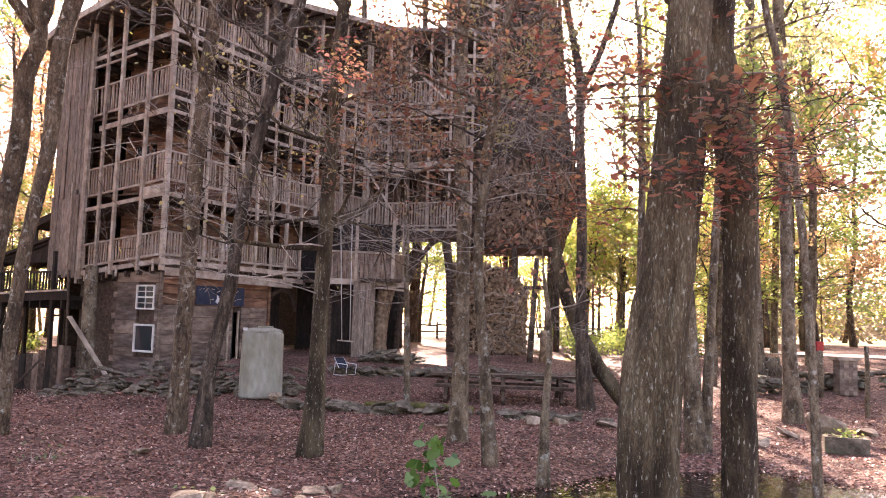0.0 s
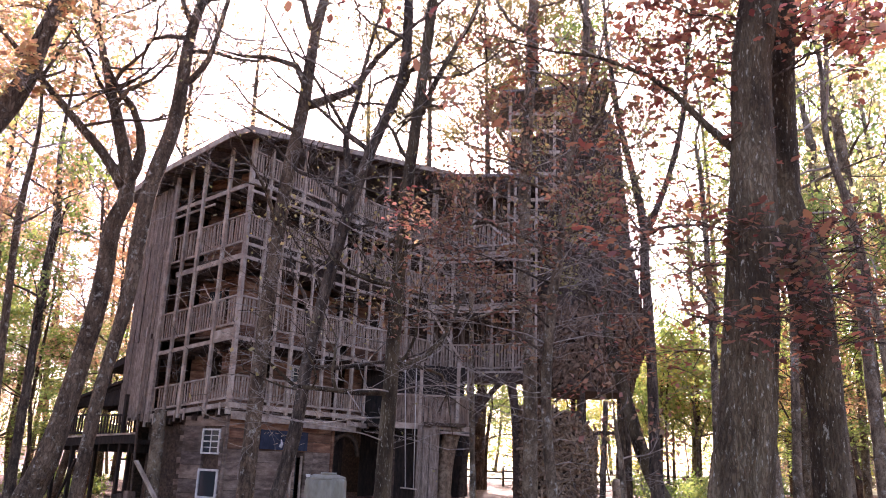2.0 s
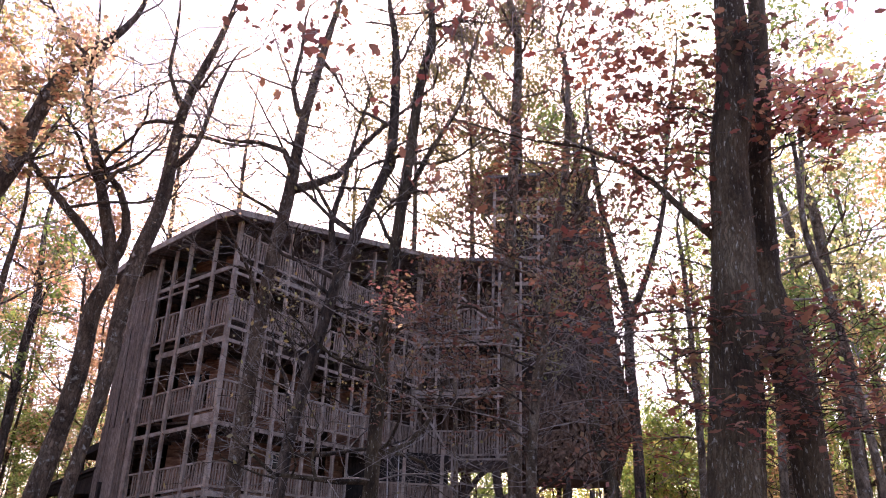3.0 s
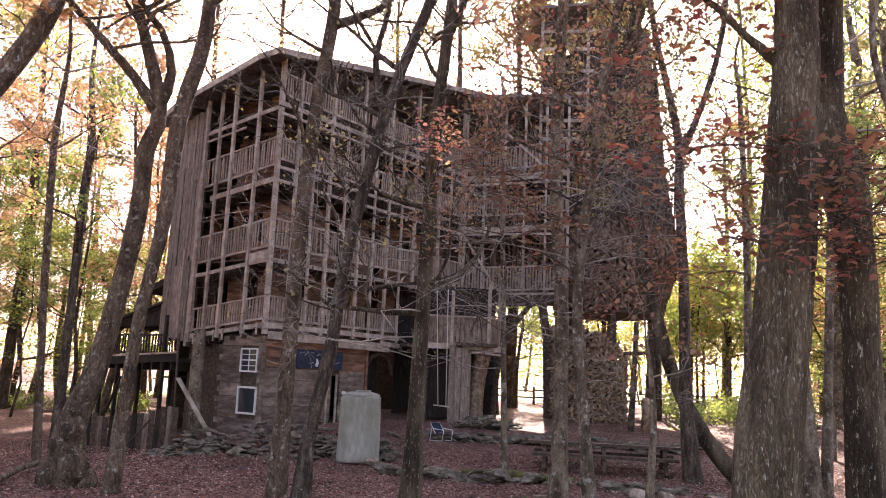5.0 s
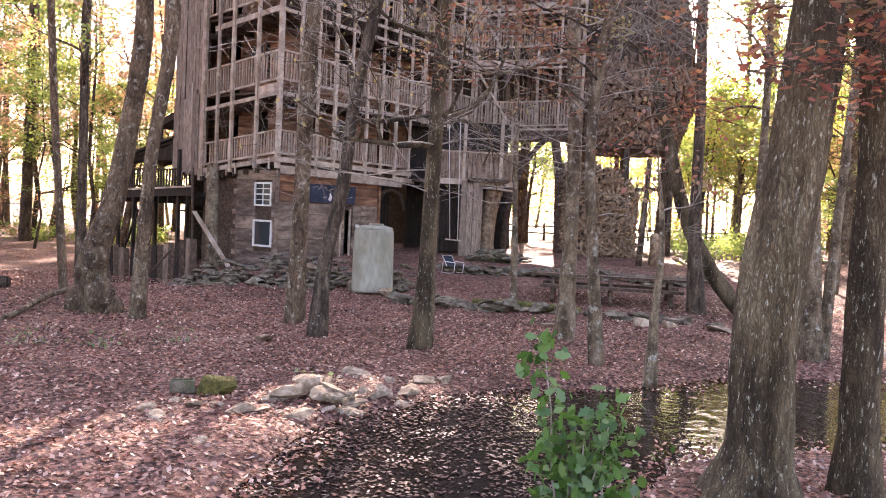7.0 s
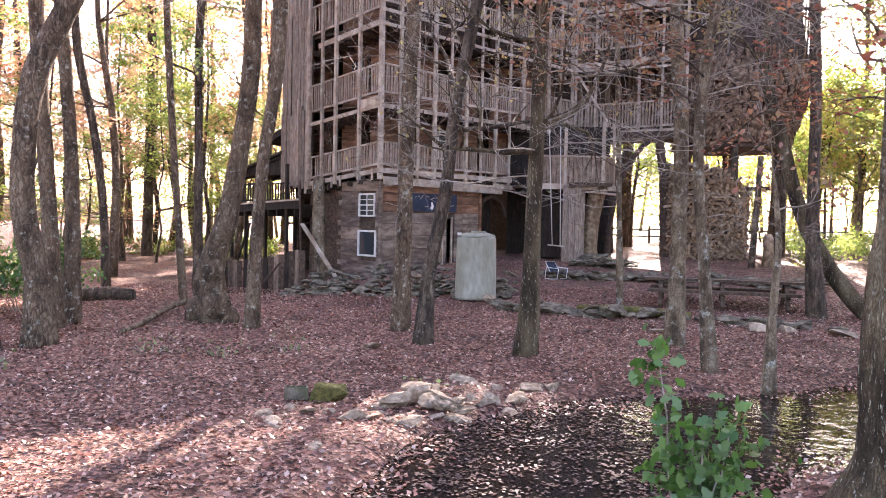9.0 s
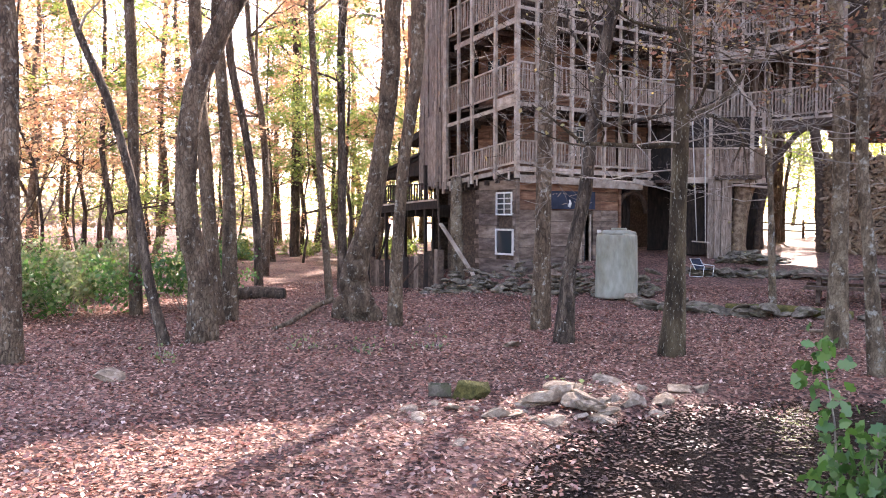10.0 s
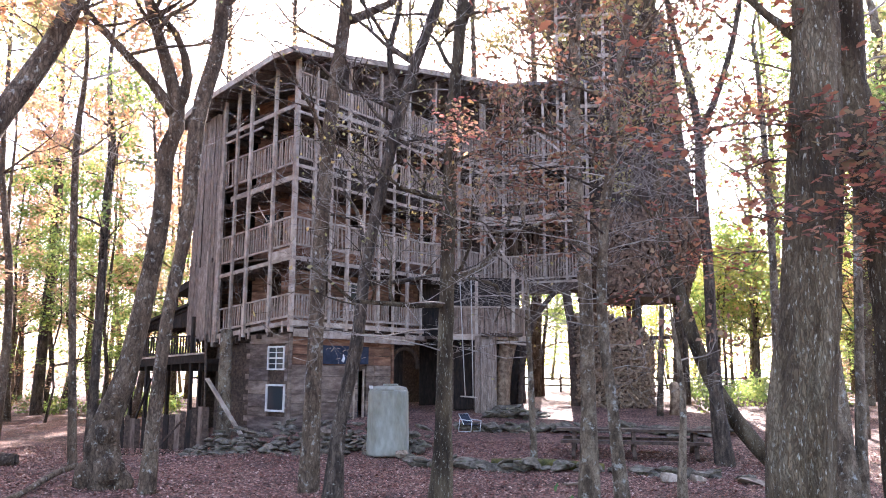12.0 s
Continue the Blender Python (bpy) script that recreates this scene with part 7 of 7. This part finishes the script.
def undergrowth():
    rng = random.Random(23)
    for k in range(22):
        a = radians(rng.uniform(-62, -41.5))
        d = rng.uniform(18, 25)
        shrub(d * math.sin(a), d * math.cos(a), 0.9, rng.uniform(1.0, 1.7), LEAF_SHRUB if k % 3 else LEAF_BUSH, 1100, 200 + k, "leafy green shrub in the woodland thicket", 0.11)
    for k in range(10):
        a = radians(rng.uniform(-41, -28))
        d = rng.uniform(36, 46)
        shrub(d * math.sin(a), d * math.cos(a), 1.0, rng.uniform(0.7, 1.2), LEAF_GREEN, 700, 240 + k, "sunlit green shrub beside the woodland path", 0.13)
    for k in range(8):
        x, y = rng.uniform(4, 12), rng.uniform(33, 44)
        shrub(x, y, 0.8, rng.uniform(0.6, 1.2), LEAF_GREEN, 600, 260 + k, "low green shrub near the meadow", 0.12)
    for x, y in ((-6.6, 11.0), (-7.6, 10.6), (-9.0, 9.0), (-5.7, 11.6), (-2.75, 9.1)):
        shrub(x, y, 0.25, 0.24, LEAF_SHRUB, 45, int(x * 31) + 999, "small green weed among fallen leaves", 0.06)
    # tall olive-leaved trees behind the roofs
    for k, (x, y, h, n, lo, leaf) in enumerate(((-8.0, 40.5, 27.0, 6000, 0.6, LEAF_OLIVE), (-4.6, 40.0, 31.0, 13000, 0.55, LEAF_OLIVE), (1.3, 38.5, 33.0, 19000, 0.45, LEAF_OLIVE), (3.6, 41.0, 27.0, 14000, 0.45, LEAF_GREEN),
                                                (-1.4, 39.5, 31.0, 19000, 0.5, LEAF_OLIVE), (-16.5, 36.0, 27.0, 6000, 0.4, LEAF_THIN), (-25.0, 35.0, 25.0, 7000, 0.4, LEAF_GOLD), (-13.8, 38.0, 29.0, 3000, 0.5, LEAF_THIN),
                                                (5.2, 38.0, 20.0, 2200, 0.5, LEAF_GREEN))):
        z = gz(x, y)
        tree(((x, y, z, 0.26), (x + 0.2, y, z + h * 0.4, 0.18), (x - 0.1, y, z + h * 0.75, 0.09)), "tall thin-crowned tree rising behind the roofs", BARK_DARK, 34, lo, 4.6, leaf, n, 0.15, 80 + k, h * 0.25,
             level=2, scatter=np.array((0.34, 0.34, 0.2)))
    # tall leafy trees on the far side of the road
    for k, (x, y, h, n, leaf) in enumerate(((12.0, 34.0, 24.0, 3200, LEAF_GREEN), (16.0, 38.0, 26.0, 3000, LEAF_GREEN), (11.0, 43.0, 28.0, 2600, LEAF_GREEN), (20.0, 34.0, 22.0, 6000, LEAF_ORANGE), (14.0, 30.0, 20.0, 2200, LEAF_GREEN), (18.5, 29.0, 17.0, 3000, LEAF_GOLD))):
        z = gz(x, y)
        tree(((x, y, z, 0.17), (x + 0.2, y, z + h * 0.4, 0.13), (x - 0.1, y, z + h * 0.75, 0.08)), "tall leafy tree across the road", BARK_PALE, 24, 0.38, 4.2, leaf, n, 0.19, 140 + k, h * 0.25, level=2, scatter=0.35)
    # thin-crowned trees at the edge of the glade
    for k, (x, y, h, r, leaf, n, bark) in enumerate(((5.79, 23.27, 13.0, 0.13, LEAF_GOLD, 600, BARK_PALE), (9.2, 40.2, 17.0, 0.13, LEAF_GREEN, 2600, BARK_DARK), (9.6, 32.0, 19.0, 0.15, LEAF_GOLD, 1800, BARK_PALE),
                                                     (11.5, 29.0, 15.0, 0.12, LEAF_ORANGE, 2200, BARK_DARK))):
        z = gz(x, y)
        tree(((x, y, z, r), (x + 0.1, y, z + h * 0.4, r * 0.8), (x, y, z + h * 0.8, r * 0.6)), "slim sunlit tree with a thin crown by the glade", bark, 20, 0.35, 3.0, leaf, n, 0.15, 120 + k, h * 0.3, level=2, scatter=0.3)
    for k, (x, y) in enumerate(((5.6, 28.6), (7.4, 29.5), (6.4, 31.0))):
        shrub(x, y, 0.8, 1.0, LEAF_GREEN, 600, 280 + k, "low green shrub at the edge of the glade", 0.12)
    # small tree seen through the archway
    tree(((-1.1, 40.0, 1.0, 0.13), (-1.05, 40.0, 3.0, 0.1), (-0.8, 40.0, 5.0, 0.07)), "small green-leaved tree beyond the archway", BARK_DARK, 14, 0.4, 2.6, LEAF_GREEN, 2600, 0.13, 71, 2.0)
    tree(((7.5, 41.0, 1.0, 0.12), (7.6, 41.0, 3.0, 0.1), (7.7, 41.0, 6.0, 0.07)), "young green-leaved tree near the meadow", BARK_DARK, 18, 0.3, 3.0, LEAF_GREEN, 6000, 0.14, 72, 3.0)
    tree(((10.5, 36.0, 0.9, 0.12), (10.6, 36.0, 3.0, 0.1), (10.8, 36.0, 7.0, 0.07)), "young yellow-leaved tree near the road", BARK_PALE, 18, 0.25, 3.2, LEAF_GOLD, 6000, 0.14, 73, 3.0)
    for k, (x, y, leaf) in enumerate(((8.7, 38.5, LEAF_GOLD), (9.6, 43.0, LEAF_GREEN), (8.0, 44.5, LEAF_GREEN))):
        z = gz(x, y)
        tree(((x, y, z, 0.1), (x + 0.1, y, z + 2.4, 0.08), (x, y, z + 4.6, 0.06)), "young sunlit tree at the edge of the meadow", BARK_PALE, 18, 0.3, 3.0, leaf, 4500, 0.14, 175 + k, 1.8)
    tree(((14.5, 31.0, 0.9, 0.13), (14.6, 31.0, 3.0, 0.1), (14.6, 31.0, 8.0, 0.07)), "slim orange-leaved tree by the road", BARK_PALE, 16, 0.3, 3.2, LEAF_ORANGE, 3800, 0.14, 74, 3.0)


def right_bank():
    """Posts, a box on legs and slabs beside the road."""
    # trough of rough stone with a few leaves growing in it
    x, y = 7.4, 14.5
    th = thing("stone_trough", (x, y, gz(x, y)), "rough grey stone trough with a small green plant", "planter", turn=-20)
    th.matrix_basis = th.matrix_basis @ Matrix.Diagonal((0.72, 0.8, 0.72, 1))
    m = Mesh()
    for c, s in (((0, -0.2, 0.2), (1.0, 0.12, 0.44)), ((0, 0.2, 0.2), (1.0, 0.12, 0.42)), ((-0.45, 0, 0.2), (0.1, 0.3, 0.42)), ((0.45, 0, 0.2), (0.1, 0.3, 0.42)), ((0, 0, 0.14), (0.82, 0.3, 0.3))):
        m.box(c, s)
    part("basin", m.make("basin", STONE), th)
    nrng = np.random.default_rng(8)
    c = nrng.normal(size=(90, 3)) * (0.16, 0.08, 0.09) + (0.05, 0.0, 0.45)
    part("plant", leaves_mesh("plant", c, 0.1, nrng, LEAF_GREEN, "broad", 0.2), th)
    slab = stone_mesh(91, 1.0, 0.3, 0.7)
    slab.materials.clear()
    slab.materials.append(STONE_PALE)
    ob = new("stone", slab)
    ob.matrix_basis = pose(8.25, 17.0, gz(8.25, 17.0) + 0.2, 25, 12, -15) @ Matrix.Diagonal((0.8, 0.8, 0.8, 1))
    tagged(ob, "tilted pale stone slab standing in the leaves", "stone")
    x, y = 11.75, 23.0
    z = gz(x, y)
    th = thing("post_box", (x, y, z), "weathered wooden box pillar with a flat cap", "pillar")
    for k in range(4):
        part("board", board_mesh("board", 0.125, 0.4, 1.0, LOG_WOOD, k), th, at=pose(-0.19 + 0.127 * k, 0, 0))
    m = Mesh()
    m.box((0, 0, 1.04), (0.66, 0.56, 0.09))
    part("cap", m.make("cap", GREY_BEAM), th)
    for x, y, h, r in ((10.55, 19.6, 1.75, 0.06), (9.4, 21.5, 1.7, 0.05), (8.3, 24.0, 1.5, 0.09)):
        m = Mesh()
        m.tube([(0, 0, -0.1), (0.02, 0, h * 0.5), (0, 0, h)], [r, r * 0.95, r * 0.9], 8, 0.05, 6)
        whole("fence_post", m.make("fence_post", BARK_PALE, True), (x, y, gz(x, y)), "rough round wooden fence post", "post", "posts by the road")
    x, y = 10.75, 22.5
    th = thing("marker_post", (x, y, gz(x, y)), "thin wooden post with a red painted top", "post")
    m = Mesh()
    m.tube([(0, 0, -0.1), (0, 0, 1.3)], [0.13, 0.12], 10, 0.05, 7)
    part("shaft", m.make("shaft", BARK_PALE, True), th)
    m = Mesh()
    m.box((0, 0, 1.42), (0.2, 0.2, 0.26))
    part("cap", m.make("cap", RED_PAINT), th)
    x, y = 11.0, 26.5
    th = thing("stump", (x, y, gz(x, y)), "cut tree stump in sunlight", "stump")
    m = Mesh()
    m.tube([(0, 0, -0.1), (0, 0, 0.5), (0, 0, 0.62)], [0.45, 0.34, 0.33], 14, 0.06, 8, lobes=0.1)
    part("stump_body", m.make("stump_body", BARK_PALE, True), th)
    m = Mesh()
    pts = [(6, 52), (14, 41), (22, 36.5), (34, 34), (60, 33)]
    for k, (x, y) in enumerate(pts):
        w = 2.4
        nx = pts[min(k + 1, 4)][0] - pts[max(k - 1, 0)][0]
        ny = pts[min(k + 1, 4)][1] - pts[max(k - 1, 0)][1]
        L = math.hypot(nx, ny)
        for s in (-1, 1):
            px, py = x - ny / L * w * s, y + nx / L * w * s
            m.v.append(Vector((px, py, gz(px, py) + 0.05)))
    for k in range(4):
        m.f.append([2 * k, 2 * k + 2, 2 * k + 3, 2 * k + 1])
    whole("road", m.make("road", ROAD_MAT), (0, 0, 0), "pale sunlit gravel road past the yard", "road", kind="structure")
    fence = thing("rail_fence", (4, 44, gz(4, 44)), "low split-rail fence at the edge of the meadow", "fence")
    rng = random.Random(44)
    for k in range(9):
        x, y = -8 + 2.6 * k, 46 + 0.2 * k
        m = Mesh()
        m.tube([(x, y, gz(x, y) - 0.1), (x, y, gz(x, y) + 1.05)], [0.07, 0.06], 7, 0.05, k)
        part("fence_post", m.make("fence_post", BARK_DARK, True), fence, world=True)
        for h in (0.45, 0.85):
            m = Mesh()
            m.tube([(x, y, gz(x, y) + h), (x + 2.6, y + 0.2, gz(x + 2.6, y) + h + rng.uniform(-0.08, 0.08))], [0.05, 0.045], 6, 0.05, k)
            part("rail", m.make("rail", BARK_DARK, True), fence, world=True)


def maple_sprays():
    # dark red layers over the tower, a flame-coloured tuft in the sun, pink-red layers near the great oak
    for k, (a, b, n) in enumerate((((0.7, 12.2, 3.2), (2.0, 11.2, 4.0), 260), ((0.65, 12.2, 3.9), (-1.3, 11.6, 4.6), 300), ((0.7, 12.2, 5.0), (-1.6, 11.8, 5.6), 320), ((0.8, 12.2, 5.6), (2.2, 11.6, 6.0), 300),
                                   ((0.85, 12.2, 6.6), (-0.8, 11.7, 7.2), 300), ((0.9, 12.2, 7.3), (2.0, 11.6, 7.9), 260), ((1.1, 12.2, 8.2), (-0.3, 11.6, 9.0), 260), ((0.65, 12.2, 4.3), (-0.4, 10.9, 4.7), 260))):
        spray(front_e, a, b, int(n * 1.3), LEAF_RUST if k % 3 else LEAF_RED, 0.085, 300 + k, 0.9, thick=0.2)
    spray(front_c, (-1.8, 12.6, 6.3), (-1.55, 11.9, 6.2), 130, LEAF_FLAME, 0.085, 320, 0.45, thick=0.06)
    spray(front_c, (-1.8, 12.6, 5.9), (-1.5, 11.9, 5.8), 110, LEAF_FLAME, 0.085, 321, 0.4, thick=0.06)
    for k, (a, b, n) in enumerate((((2.5, 6.9, 3.6), (3.2, 6.6, 3.75), 50), ((2.5, 6.9, 3.4), (2.7, 6.1, 3.35), 80), ((2.5, 6.9, 4.0), (3.3, 7.2, 4.2), 60), ((2.5, 6.9, 3.2), (3.5, 7.3, 3.4), 60),
                                   ((2.3, 7.0, 4.6), (1.0, 6.6, 5.0), 120), ((2.3, 6.6, 5.2), (1.2, 6.2, 5.7), 150), ((2.2, 6.5, 5.6), (3.4, 6.3, 6.1), 170), ((2.2, 6.5, 6.0), (0.6, 6.6, 6.6), 150))):
        spray(big_near_b, a, b, int(n * 1.2), LEAF_RED if k != 6 else LEAF_FLAME, 0.085, 340 + k, 0.5, thick=0.12, r=0.012)
    # level layers of red leaves round the great oak, flame-coloured ones high in the sun
    for k, (a, b, leaf) in enumerate((((2.5, 6.85, 3.5), (1.3, 5.85, 3.25), LEAF_RED), ((2.5, 6.8, 3.8), (2.05, 5.6, 3.45), LEAF_RED), ((2.5, 6.8, 4.1), (1.65, 5.75, 4.0), LEAF_RED),
                                      ((2.5, 6.8, 3.9), (2.0, 5.65, 3.7), LEAF_RUST), ((2.4, 6.8, 4.2), (0.6, 6.95, 4.05), LEAF_RED), ((2.4, 6.8, 4.0), (1.05, 6.9, 3.8), LEAF_RUST),
                                      ((2.3, 6.7, 6.3), (1.55, 6.8, 6.7), LEAF_RED), ((2.3, 6.7, 6.0), (1.7, 6.75, 6.2), LEAF_RED), ((2.3, 6.7, 5.8), (1.0, 6.9, 6.0), LEAF_RED),
                                      ((2.3, 6.6, 6.5), (2.05, 6.1, 6.8), LEAF_RUST), ((2.5, 6.9, 6.2), (2.9, 6.35, 6.3), LEAF_FLAME), ((2.5, 6.9, 6.2), (3.2, 6.2, 6.45), LEAF_FLAME), ((2.5, 6.9, 5.8), (2.7, 6.4, 5.95), LEAF_RED), ((2.5, 6.9, 5.9), (3.15, 5.85, 5.75), LEAF_FLAME), ((2.5, 6.9, 6.0), (2.85, 5.9, 6.1), LEAF_FLAME))):
        spray(big_near_b, a, b, 130, leaf, 0.085, 380 + k, 0.42, thick=0.1, arms=7, r=0.012)
    for k, (a, b, n) in enumerate((((-8.5, 11.7, 8.0), (-7.4, 11.2, 8.3), 260), ((-8.4, 11.8, 9.0), (-7.6, 11.0, 9.6), 260), ((-8.6, 11.7, 7.6), (-9.2, 11.0, 8.2), 260))):
        spray(curved_left, a, b, n, LEAF_ORANGE, 0.12, 360 + k, 0.6)


banner()
rope_swing()
hanging_feeder()
lawn_chair()
plank_table(1.65, 20.6, -3, 3.7, "long weathered picnic table on the terrace", 1)
wooden_cross_post()
undercroft_clutter()
fallen_wood()
mossy_stones()
undergrowth()
right_bank()
maple_sprays()
for k, (th, x, y, low, high, count, length) in enumerate((
        (front_a, -4.6, 14.5, 3.0, 10.0, 10, 2.2), (front_b, -3.4, 13.3, 2.6, 6.0, 9, 1.9), (front_c, -1.88, 12.6, 2.4, 7.5, 16, 2.2), (front_d, 0.33, 14.55, 2.0, 9.0, 22, 2.6),
        (front_e, 0.65, 12.2, 1.9, 6.5, 18, 1.9), (sapling_mid, -0.95, 19.85, 2.5, 8.0, 14, 2.2), (gnarled, -8.2, 14.7, 5.0, 8.0, 8, 2.4), (rear_fork, 3.4, 19.3, 4.5, 8.5, 14, 3.0))):
    bare_shoots(th, x, y, low, high, count, length, 500 + k)
